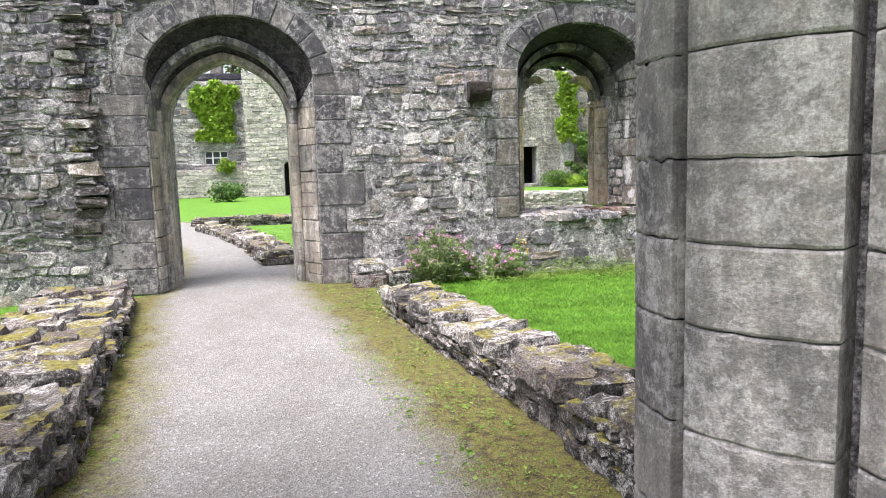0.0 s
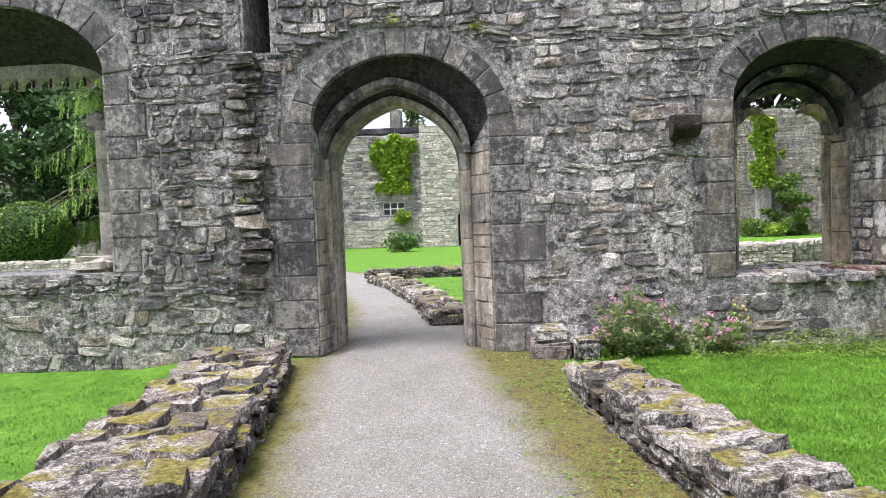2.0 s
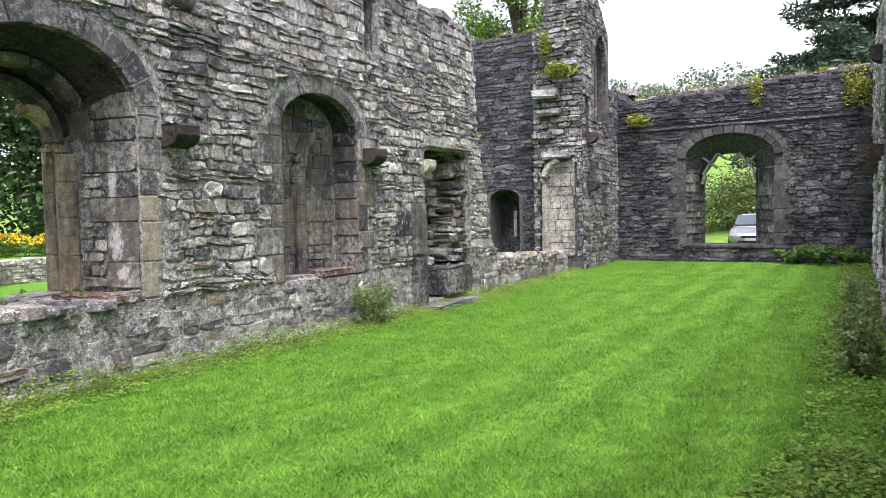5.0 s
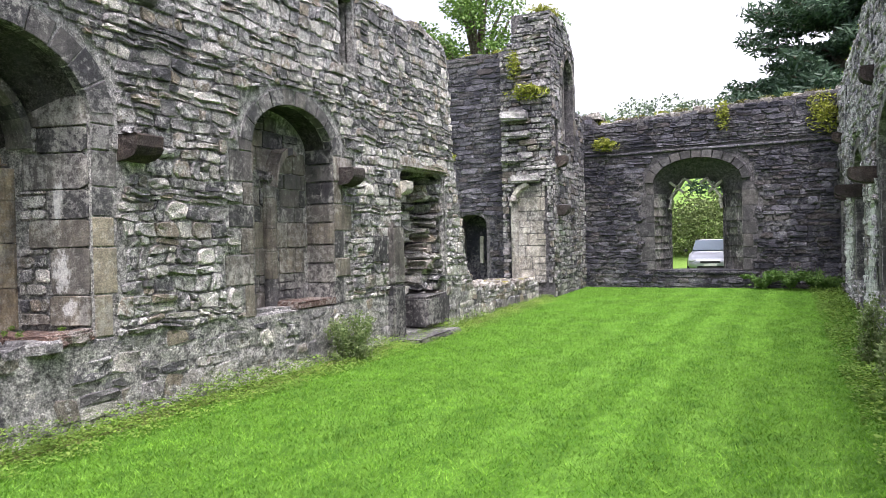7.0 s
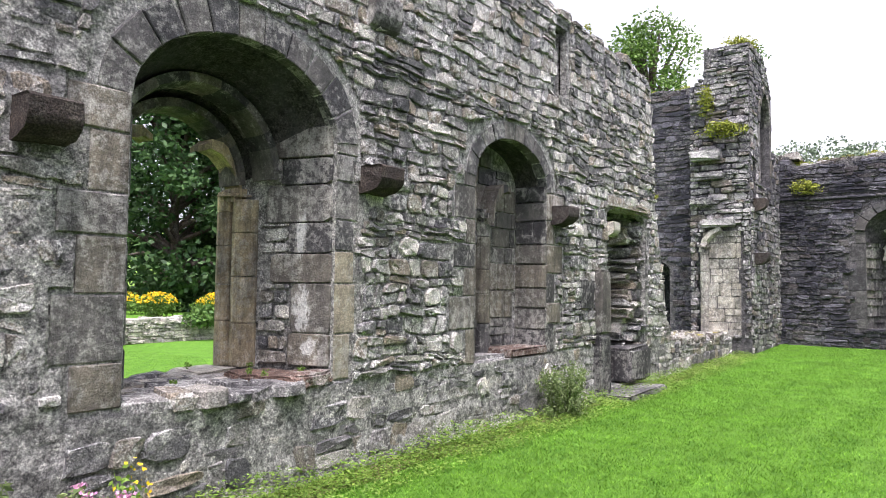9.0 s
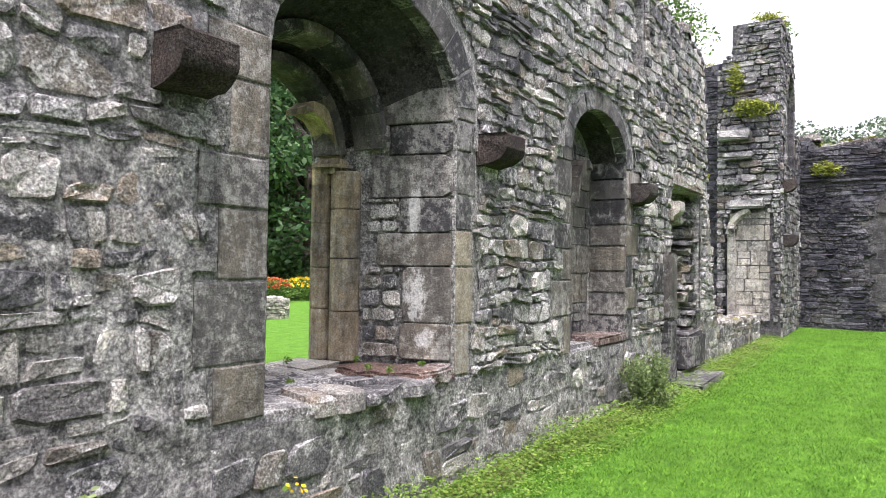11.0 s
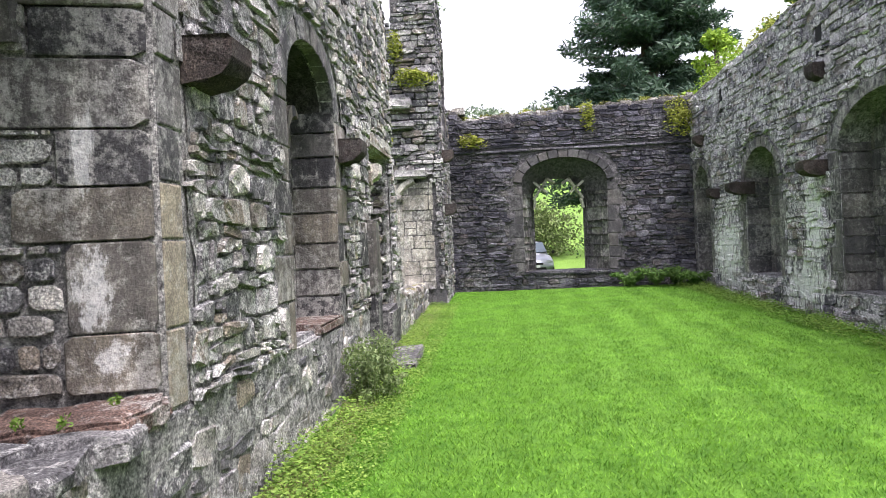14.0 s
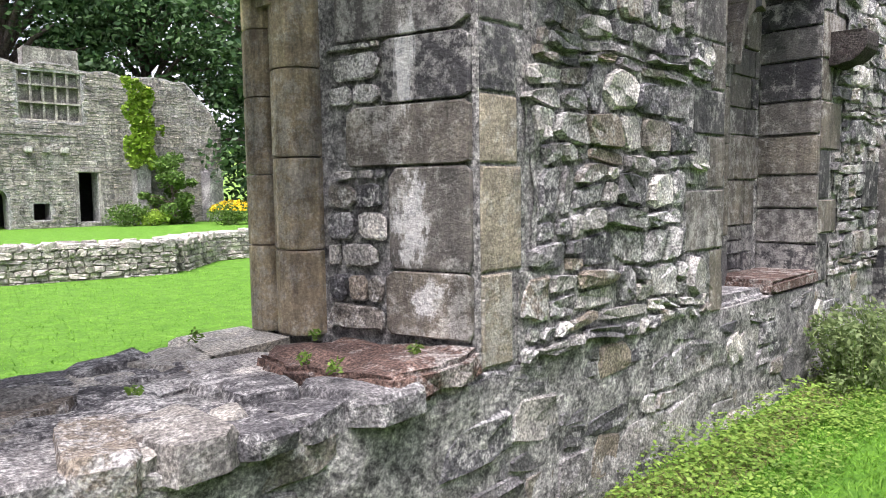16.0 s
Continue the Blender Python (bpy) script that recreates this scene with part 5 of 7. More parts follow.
    for side, x in ((1, BLIND.x1), (-1, BLIND.x0)):
        z = BLIND.z0
        while z < BLIND.spring:
            h = rng.uniform(0.2, 0.36)
            block("jamb_stone", wall_north, x - 0.03 if side > 0 else x - 0.06, x + 0.06 if side > 0 else x + 0.03, 0.0, 0.42, z + 0.004, min(z + h, BLIND.spring + 0.1) - 0.004, M_ASHLAR, 0.01, 0.004, seed=int(z * 100))
            z += h
    shaft(wall_north, 7.36, 0.4, 0.1, 0.72, 2.22, M_ASHLAR, rng)
    horn(wall_north, 7.3, -1, 0.2, 0.02, M_ASHLAR)
    block("capital", wall_north, 7.22, 7.5, 0.26, 0.46, 2.2, 2.36, M_ASHLAR, 0.05, seed=5)
    block("sill_stone", wall_north, 7.35, 8.15, -0.02, 0.4, 0.70, 0.79, M_RED, 0.02, 0.02, label="red sandstone sill block", seed=6)
    block("sill_stone", wall_north, 6.63, 7.3, 0.02, 0.4, 0.66, 0.75, M_RUBBLE, 0.03, 0.03, seed=7)
    # Hearth: torn masonry, a lintel, an upright and a fallen block.
    ragged = lambda u, v: True
    lay(wall_north, courses(9.95, 11.3, 0.15, 2.6, (0.08, 0.2), (0.2, 0.5), ragged, rng), (0, 0.7, 0), (1, 0, 0), (0, 0, 1), (0, -1, 0), (0.05, 0.3), M_RUBBLE, rng, tilt=0.1)
    z = 0.5
    while z < 2.6:
        h = rng.uniform(0.08, 0.2)
        reach = 0.08 + rng.uniform(0, 0.2) + 0.38 * abs(noise.noise((z * 2.1, 4.0, 0))) + (0.22 if z < 1.2 else 0.0)
        cut = 11.35 - reach * rng.uniform(0.3, 0.6)
        block("torn_stone", wall_north, 11.35 - reach, cut, rng.uniform(0.08, 0.22), 0.6, z + rng.uniform(-.02, .02), z + h * rng.uniform(0.7, 1.0), M_RUBBLE, 0.03, 0.08, seed=int(z * 50))
        block("torn_stone", wall_north, cut + 0.012, 11.5, rng.uniform(-0.02, 0.1), 0.6, z, z + h - 0.015, M_RUBBLE, 0.03, 0.07, seed=int(z * 70))
        z += h
    block("lintel", wall_north, 9.8, 11.5, -0.04, 0.3, 2.62, 2.8, M_RUBBLE, 0.03, 0.03, seed=14)
    block("upright", wall_north, 9.42, 9.78, -0.13, 0.2, -0.1, 0.86, M_ASHLAR, 0.03, 0.02, "dark upright jamb stone", seed=15)
    block("upright", wall_north, 9.44, 9.78, -0.13, 0.2, 0.87, 1.72, M_ASHLAR, 0.03, 0.02, "dark upright jamb stone", seed=16)
    block("upright", wall_north, 9.0, 9.4, -0.05, 0.2, 1.2, 1.6, M_ASHLAR, 0.02, 0.01, seed=17)
    block("back_slab", wall_north, 9.92, 10.4, 0.3, 0.45, 0.2, 2.0, M_BUFF, 0.02, 0.02, seed=18)
    corbel_on(wall_north, N3, 9.95, 2.3, 0.22, 0.2, 0.14, M_PALE, 33)
    block("hearth_block", wall_north, 10.45, 11.3, -0.12, 0.4, 0.1, 0.62, M_ASHLAR, 0.05, 0.04, "dark fallen block in the recess", seed=19)
    block("hearth_slab", wall_north, 9.5, 10.95, -0.5, 0.1, -0.05, 0.08, M_ARCH, 0.03, 0.04, "worn stone slab at the foot of the wall", seed=20)
    # The scar of a lost cross wall, west of the doorway.
    z = 0.75
    while z < 3.3:
        h = rng.uniform(0.08, 0.2)
        x0 = -2.38 + rng.uniform(-0.06, 0.1)
        block("torn_scar", wall_north, x0, x0 + rng.uniform(0.2, 0.42), -rng.uniform(0.05, 0.17), 0.1, z, z + h - 0.015, M_FACE if rng.random() < 0.6 else M_RUBBLE, 0.025, 0.05, seed=int(z * 90))
        z += h
    # Stub of masonry beside the doorway.
    block("stub_stone", wall_north, 0.74, 1.16, -0.5, 0.0, -0.05, 0.17, M_RED, 0.03, 0.03, seed=21)
    block("stub_stone", wall_north, 0.78, 1.14, -0.46, 0.0, 0.18, 0.30, M_COPING, 0.03, 0.03, seed=22)
    block("stub_stone", wall_north, 1.18, 1.45, -0.6, -0.05, -0.05, 0.2, M_COPING, 0.04, 0.04, seed=23)
    # Ledges and springers on the broken end of the cross wall.
    for y0, y1, z0, z1, out in ((0.15, 0.8, 4.3, 4.5, 0.3), (-0.1, 0.6, 2.84, 3.02, 0.16), (0.35, 0.85, 3.3, 3.5, 0.2), (-0.3, 0.4, 5.0, 5.15, 0.15), (0.1, 0.7, 3.9, 4.02, 0.22)):
        block("ledge_stone", wall_cross, 16.4 - out, 16.6, y0, y1, z0, z1, M_TOWER, 0.03, 0.05, seed=int(z0 * 10))
    rib(wall_cross, [(-0.62, 2.3), (-0.55, 2.55), (-0.4, 2.72), (-0.2, 2.82)], lambda u, d, z: (16.4 + d, -u, z), -0.12, 0.1, 0.1, M_PALE)
    shaft(wall_cross, 16.36, 0.55, 0.09, 0.55, 2.35, M_RANGE, rng)
    block("capital", wall_cross, 16.22, 16.45, 0.42, 0.66, 2.35, 2.5, M_RANGE, 0.05, seed=31)
    block("mullion", wall_cross, 17.7, 17.8, -0.3, 0.1, 3.85, 5.9, M_ASHLAR, 0.02, 0.01, seed=32)
    # East window tracery.
    bar = lambda a, b2, t: rib(wall_east, [a, b2], E3, 0.52, 0.78, t, M_PALE, "tracery_bar")
    for s in (1, -1):
        c = (E_IN.x0 + E_IN.x1) / 2
        P = lambda u, z: (c + s * u, z)
        for a, b2 in ((P(-0.64, 2.45), P(-0.36, 2.85)), (P(-0.36, 2.85), P(-0.28, 2.98)), (P(-0.64, 2.9), P(-0.3, 2.62)), (P(-0.64, 2.2), P(-0.58, 2.45)), (P(-0.28, 2.98), P(-0.1, 2.86))):
            bar(a, b2, 0.025)
    block("window_sill", wall_east, EX - 0.05, EX + 0.9, -4.35, -2.15, 0.5, 0.63, M_DARK, 0.03, 0.03, "rough stone sill", seed=41)
    # Narrow slots high in the south wall: blocks with the shade as black colour.
    for x in (12.4, 16.9):
        block("slot", wall_south, x - 0.1, x + 0.1, SY - 0.1, SY + 0.035, 3.95, 4.55, M_BLACK, 0.01, 0.0, "black block that stands for a shaded narrow slot", seed=42)
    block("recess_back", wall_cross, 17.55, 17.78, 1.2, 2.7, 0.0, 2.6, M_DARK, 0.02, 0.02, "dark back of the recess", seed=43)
    # A pale stone strip stands in for daylight in the slit window.
    block("slot", wall_cross, 17.5, 17.6, 1.85, 1.95, 0.9, 1.6, M_PALE, 0.01, 0.01, seed=44)


M_BLACK = plain("deep_shadow_stone", (0.02, 0.02, 0.022), 0.95)
build_details()


# ---- plants ----
NPR = np.random.RandomState(3)


def leaf_cloud(name, centres, length, width, material, parent=None, up=0.3, droop=0.0, label="", flat=False):
    """Many small pointed leaves as one mesh: four corners each, turned at random."""
    c = np.asarray(centres, float)
    n = len(c)
    d = NPR.normal(size=(n, 3))
    d[:, 2] = d[:, 2] * 0.7 + up - droop
    d /= np.linalg.norm(d, axis=1)[:, None]
    if flat:
        d[:, 2] *= 0.35
    s = np.cross(d, NPR.normal(size=(n, 3)) * 0.45 + (0, 0, 1) if flat else NPR.normal(size=(n, 3)))
    s /= np.linalg.norm(s, axis=1)[:, None] + 1e-9
    L = (length * NPR.uniform(0.6, 1.3, n))[:, None]
    W = (width * NPR.uniform(0.6, 1.3, n))[:, None]
    v = np.stack([c - d * L / 2, c + s * W / 2, c + d * L / 2, c - s * W / 2], 1).reshape(-1, 3)
    return quads(name, v, material, parent, label)


def quads(name, v, material, parent=None, label=""):
    n = len(v) // 4
    me = bpy.data.meshes.new(name)
    me.vertices.add(len(v))
    me.vertices.foreach_set("co", np.ascontiguousarray(v, dtype=np.float32).ravel())
    me.loops.add(4 * n)
    me.loops.foreach_set("vertex_index", np.arange(4 * n, dtype=np.int32))
    me.polygons.add(n)
    me.polygons.foreach_set("loop_start", np.arange(0, 4 * n, 4, dtype=np.int32))
    me.materials.append(material)
    me.update()
    me.validate()
    ob = new(name, me)
    ob.parent = parent
    if label:
        ob["label"] = label
    return ob


def blades(name, x, y, z, h, w, material, parent=None, lean=0.5):
    """Upright blades, one narrow kite each, that stand on the given places."""
    n = len(x)
    a = NPR.uniform(0, 2 * np.pi, n)
    tilt = NPR.normal(size=(n, 2)) * lean
    hh = h * NPR.uniform(0.5, 1.3, n)
    base = np.stack([x, y, z], 1)
    tip = base + np.stack([tilt[:, 0] * hh, tilt[:, 1] * hh, hh], 1)
    side = np.stack([np.cos(a), np.sin(a), np.zeros(n)], 1) * (w * NPR.uniform(0.6, 1.3, n))[:, None]
    mid = base * 0.55 + tip * 0.45
    v = np.stack([base - side * 0.3, mid + side * 0.5, tip, mid - side * 0.5], 1).reshape(-1, 3)
    return quads(name, v, material, parent)


def blob(n, centre, radius, hollow=0.5):
    """Points in an ellipsoid, denser towards its skin."""
    d = NPR.normal(size=(n, 3))
    d /= np.linalg.norm(d, axis=1)[:, None]
    r = NPR.uniform(hollow, 1.0, n)[:, None] ** 0.6
    return np.asarray(centre) + d * r * np.asarray(radius)


def tube(soup, pts, r0, r1, sides=7):
    rings = []
    for i, p in enumerate(pts):
        p = Vector(p)
        t = (Vector(pts[min(i + 1, len(pts) - 1)]) - Vector(pts[max(i - 1, 0)])).normalized()
        a = t.cross(Vector((0.3, 0.9, 0.1))).normalized()
        b = t.cross(a)
        r = r0 + (r1 - r0) * i / (len(pts) - 1)
        rings.append([tuple(p + (a * math.cos(2 * math.pi * k / sides) + b * math.sin(2 * math.pi * k / sides)) * r) for k in range(sides)])
    o = len(soup.v)
    for ring in rings:
        soup.v.extend(ring)
    for i in range(len(pts) - 1):
        for k in range(sides):
            n = (k + 1) % sides
            soup.f.append((o + i * sides + k, o + i * sides + n, o + (i + 1) * sides + n, o + (i + 1) * sides + k))


def tree(name, label, x, y, h, r, material, leaves=9000, leaf=0.22, bare=0.25, clumps=26, seed=1, z=None, category="tree"):
    """A broad-leaved tree: tapered trunk, limbs and a crown of leaf clumps with gaps."""
    rng = random.Random(seed)
    z = ground_z(x, y) - 0.1 if z is None else z
    base = tagged(new(name), label, category)
    base.location = (x, y, z)
    wood = Soup()
    top = h * 0.8
    lean = rng.uniform(-.05, .05) * h
    tube(wood, [(0, 0, 0), (lean * .3, 0, top * .35), (lean * .6, lean * .3, top * .7), (lean, lean * .5, top)], 0.02 * h, 0.006 * h)
    pts = []
    for i in range(clumps):
        a = rng.uniform(0, 2 * math.pi)
        t = rng.uniform(bare, 1.0)
        prof = math.sin(math.pi * min(max((t - bare) / (1 - bare), 0.05), 0.98) ** 0.75) ** 0.7
        rr = r * prof * rng.uniform(0.45, 1.0)
        c = (lean * t + rr * math.cos(a), rr * math.sin(a), h * t * 0.95)
        q = (lean * t * 0.6, 0, max(h * t * 0.7, h * 0.15))
        tube(wood, [q, tuple((Vector(q) * 0.4 + Vector(c) * 0.6) + Vector((0, 0, 0.03 * h))), c], 0.010 * h, 0.003 * h, 5)
        k = r * rng.uniform(0.22, 0.42)
        pts.append(blob(leaves // clumps, c, (k, k, k * 0.7), 0.2))
    wood.link("trunk", M_BARK, base, True)
    leaf_cloud("crown", np.concatenate(pts), leaf, leaf * 0.55, material, base, 0.1)
    return base


def conifer(name, label, x, y, h, r, material, seed=1, tiers=17, droop=0.2, leaf=0.4, dense=150, start=0.12, thick=0.07, weep=0.0):
    """A conifer: straight trunk, tiers of boughs and dense tufts along them; weep: how far strands hang from the boughs."""
    rng = random.Random(seed)
    base = tagged(new(name), label, "tree")
    base.location = (x, y, ground_z(x, y) - 0.1)
    wood, pts, hang = Soup(), [], []
    tube(wood, [(0, 0, 0), (0, 0, h * .5), (0, 0, h)], 0.03 * h, 0.004 * h)
    for t in range(tiers):
        k = start + (1 - start) * t / tiers
        reach = r * (1 - k) ** 0.62 * rng.uniform(0.75, 1.1) + 0.25
        for b in range(rng.randint(6, 8)):
            a = rng.uniform(0, 2 * math.pi)
            l = reach * rng.uniform(0.55, 1.08)
            e = (l * math.cos(a), l * math.sin(a), h * k - droop * l + rng.uniform(0, .4))
            tube(wood, [(0, 0, h * k), (e[0] * .5, e[1] * .5, h * k + 0.05 * l), e], 0.006 * h, 0.002 * h, 5)
            for s in np.linspace(0.3, 1.0, 5):
                c = (e[0] * s, e[1] * s, h * k + (e[2] - h * k) * s * s)
                pts.append(blob(dense // 5, c, (0.11 * reach + 0.14, 0.11 * reach + 0.14, thick * reach + 0.07), 0.1))
            if weep:
                for q in range(26):
                    s, side = rng.uniform(0.35, 1.08), rng.gauss(0, 0.16 * l)
                    top = (e[0] * s - math.sin(a) * side * (1.25 - s), e[1] * s + math.cos(a) * side * (1.25 - s), h * k + (e[2] - h * k) * s * s + 0.06)
                    far = weep * rng.uniform(0.35, 1.0)
                    n = int(far * 34)
                    z = np.linspace(0, far, n)
                    hang.append(np.stack([top[0] + math.cos(a) * 0.12 * z + NPR.normal(0, .02, n), top[1] + math.sin(a) * 0.12 * z + NPR.normal(0, .02, n), top[2] - z], 1))
    wood.link("trunk", M_BARK, base, True)
    leaf_cloud("crown", np.concatenate(pts), leaf, leaf * 0.22, material, base, 0.25, droop)
    if weep:
        leaf_cloud("hanging_foliage", np.concatenate(hang), 0.16, 0.035, M_CEDAR_TIP, base, 0.0, 1.6, "fresh green hanging foliage")["kind"] = "stuff"
    return base


def shrub(name, label, x, y, z, rx, ry, rz, material, n=1500, leaf=0.06, category="shrub", flowers=None, blooms=0, bloom=0.03):
    base = tagged(new(name), label, category)
    base.location = (x, y, z)
    st = Soup()
    for i in range(9):
        a = i * 0.7
        tube(st, [(0.15 * rx * math.cos(a), 0.15 * ry * math.sin(a), 0), (0.6 * rx * math.cos(a), 0.6 * ry * math.sin(a), rz * 1.2)], 0.008, 0.003, 5)
    st.link("stem", M_BARK, base)
    p = blob(n, (0, 0, rz), (rx, ry, rz), 0.25)
    wob = np.array([noise.noise(Vector(q) * 3.0) for q in p[:, :]])[:, None]
    p = (p - (0, 0, rz)) * (1 + 0.55 * wob) + (0, 0, rz)
    p[:, 2] = np.maximum(p[:, 2], 0.02)
    leaf_cloud("leaves", p, leaf, leaf * 0.5, material, base, 0.4)
    if flowers:
        q = blob(blooms, (0, 0, rz * 1.15), (rx * 0.95, ry * 0.95, rz * 1.05), 0.8)
        q = q[q[:, 2] > rz * 1.25]
        leaf_cloud("flowers", q, bloom, bloom * 0.8, flowers, base, 0.2)["kind"] = "stuff"
    return base


# Lawn blades, thickest where the walk passes.
def lawn_blades():
    def patch(n, x0, x1, y0, y1, keep):
        x, y = NPR.uniform(x0, x1, n), NPR.uniform(y0, y1, n)
        m = np.array([keep(a, b) for a, b in zip(x, y)])
        return x[m], y[m]
    on_path = lambda a, b: (-2.2 if b > -4.0 else -1.9) < a < 1.35 + 0.1 * max(0, -2 - b) and b < -0.3
    court = (1.2 + 17.9 * NPR.uniform(0, 1, 340000) ** 1.8, NPR.uniform(-6.3, -0.1, 340000))
    open_lawn = np.array([not on_path(a, b) for a, b in zip(*court)])
    sets = [(court[0][open_lawn], court[1][open_lawn]),
            patch(30000, -8, -2.2, -6.3, -0.1, lambda a, b: a < -2.5), patch(26000, 0.3, 9, 1.3, 10.5, lambda a, b: True)]
    x, y = np.concatenate([s[0] for s in sets]), np.concatenate([s[1] for s in sets])
    z = np.array([ground_z(a, b) for a, b in zip(x, y)]) - 0.005
    ob = blades("lawn_grass", x, y, z, 0.03, 0.0075, M_BLADE, lean=0.8)
    tagged(ob, "short mown grass blades of the lawn", "grass", kind="stuff")


lawn_blades()


def weeds(name, label, n, x0, x1, y0, y1, h, material, leaf=0.045, keep=None, category="weeds", clump=1.6):
    """Low weeds scattered in clumps over a strip of ground."""
    x, y = NPR.uniform(x0, x1, n), NPR.uniform(y0, y1, n)
    dens = np.array([noise.noise((a * clump, b * clump, 5.0)) for a, b in zip(x, y)])
    m = dens + NPR.uniform(-0.5, 0.3, n) > -0.12
    if keep:
        m &= np.array([keep(a, b) for a, b in zip(x, y)])
    x, y, dens = x[m], y[m], dens[m]
    z = np.array([ground_z(a, b) for a, b in zip(x, y)])
    c = np.stack([x, y, z + 0.01 + NPR.uniform(0, 1, len(x)) ** 1.5 * h * (0.6 + 0.8 * np.clip(dens + 0.3, 0, 1))], 1)
    ob = leaf_cloud(name, c, leaf, leaf * 0.55, material, None, 0.35, flat=True)
    return tagged(ob, label, category, kind="stuff")


M_WEED = leaf_material("weed_leaf", (0.08, 0.17, 0.022), (0.19, 0.31, 0.06), 0.35)
M_MOSSY = leaf_material("moss_tuft", (0.045, 0.055, 0.014), (0.19, 0.19, 0.04), 0.1)
M_VALERIAN = leaf_material("valerian_leaf", (0.12, 0.18, 0.07), (0.28, 0.36, 0.16), 0.4)
M_FERN = leaf_material("fern_frond", (0.045, 0.11, 0.025), (0.11, 0.20, 0.045), 0.2)
M_IVY_WALL = leaf_material("wall_plant_leaf", (0.14, 0.17, 0.02), (0.30, 0.33, 0.06), 0.25)
M_CLOVER = leaf_material("clover_leaf", (0.10, 0.20, 0.03), (0.24, 0.36, 0.07), 0.35)
M_SOIL = stone_material("bare_soil", [(0.10, 0.09, 0.04), (0.13, 0.14, 0.04)], 0.1, 0.3, grain=50, harsh=0.6)
strip("wall_foot_soil", [(2.3, -0.2), (9, -0.2), (16.4, -0.2)], 0.2, 0.012, M_SOIL, "strip of bare mossy soil along the wall foot", "soil", 0.16)
weeds("wall_foot_weeds", "leafy green weeds along the foot of the wall", 26000, 2.3, 16.5, -0.66, -0.05, 0.06, M_CLOVER, 0.032, clump=3.1)
weeds("wall_foot_weeds", "darker leafy weeds among the clover", 14000, 2.3, 16.5, -0.7, -0.05, 0.07, M_WEED, 0.034, clump=2.0)
weeds("wall_foot_weeds", "leafy green weeds along the foot of the wall", 15000, 2.6, 12.5, -0.4, -0.05, 0.19, M_CLOVER, 0.034, clump=2.3)
weeds("verge_weeds", "small weeds and clover on the path verge", 9000, -1.75, -0.55, -5.6, -0.2, 0.05, M_WEED, 0.035, lambda a, b: a < -0.55 - 0.23 * (b + 5.6) and a > -1.0 - 0.17 * (b + 5.4))
weeds("verge_weeds", "small weeds and clover on the path verge", 11000, 0.3, 1.9, -6.2, -0.4, 0.05, M_WEED, 0.035, lambda a, b: a > 0.15 - 0.13 * (b + 0.5) and (a < 1.0 - 0.12 * (b + 1.8) or b > -1.6))
weeds("verge_moss", "yellow-green moss on the path verge", 20000, -1.75, 1.7, -6.2, -0.2, 0.014, M_MOSSY, 0.022, lambda a, b: a < -0.5 - 0.2 * (b + 5.6) or a > 0.2 - 0.14 * (b + 0.5))
weeds("border_weeds", "mixed leafy border along the foot of the wall", 24000, 2.2, 19.0, -6.35, -5.7, 0.12, M_WEED, 0.045)
weeds("border_weeds", "pale leafy plants along the foot of the wall", 12000, 2.2, 19.0, -6.35, -5.8, 0.12, M_CLOVER, 0.045, clump=1.1)
weeds("lawn_edge_weeds", "broad-leaved weeds at the edge of the lawn", 9000, 2.2, 5.5, -6.3, -5.0, 0.04, M_CLOVER, 0.04, lambda a, b: a > 2.2 and b < -5.4 + 0.22 * (3.6 - a))
weeds("wall_top_weeds", "clover beside the broken edging", 2500, -1.3, 1.0, 2.0, 8.8, 0.06, M_WEED, 0.05, lambda a, b: a > -0.2 - 0.3 * (b - 2))

# Flowers and bushes in the court.
shrub("ragwort", "thin yellow-flowered weed by the wall", 2.86, -0.3, 0, 0.12, 0.1, 0.24, M_WEED, 160, 0.05, "flowers", M_YELLOW, 60, 0.03)
shrub("flower_clump", "small pink flowers in the border", 3.3, -5.6, 0, 0.2, 0.16, 0.07, M_WEED, 300, 0.05, "flowers", M_PINK, 40, 0.03)


def wispy(name, label, x, y, z, r, h, stems, material, leaf, category, seed, flowers=None, bloom=0.02):
    """A loose bush of thin upright stems with small leaves along them, and flower heads at the tips."""
    rng = random.Random(seed)
    base = tagged(new(name), label, category)
    base.location = (x, y, z)
    wood, pts, tips = Soup(), [], []
    for i in range(stems):
        a, k = rng.uniform(0, 2 * math.pi), math.sqrt(rng.random())
        foot = Vector((0.45 * r * k * math.cos(a), 0.3 * r * k * math.sin(a), 0))
        top = Vector((r * k * math.cos(a + rng.uniform(-.4, .4)), 0.62 * r * k * math.sin(a), h * rng.uniform(0.35, 1.1) * (1 - 0.3 * k * k)))
        mid = foot * 0.4 + top * 0.6 + Vector((0, 0, 0.06 * h))
        tube(wood, [foot, mid, top], 0.004, 0.0015, 4)
        n = int(h * 110) + 8
        for q in range(n):
            s = rng.uniform(0.05, 1) ** 0.8
            p = foot * (1 - s) ** 2 + mid * 2 * s * (1 - s) + top * s * s
            pts.append(tuple(p + Vector((rng.gauss(0, .028), rng.gauss(0, .028), rng.gauss(0, .015)))))
        if flowers and rng.random() < 0.62:
            tips += [tuple(top + Vector((rng.gauss(0, .02), rng.gauss(0, .02), rng.uniform(-0.01, 0.03)))) for _ in range(22)]
    wood.link("stem", M_WEED, base)
    leaf_cloud("leaves", pts, leaf, leaf * 0.42, material, base, 0.35)
    if tips:
        leaf_cloud("flowers", tips, bloom, bloom * 0.8, flowers, base, 0.3)["kind"] = "stuff"
    return base


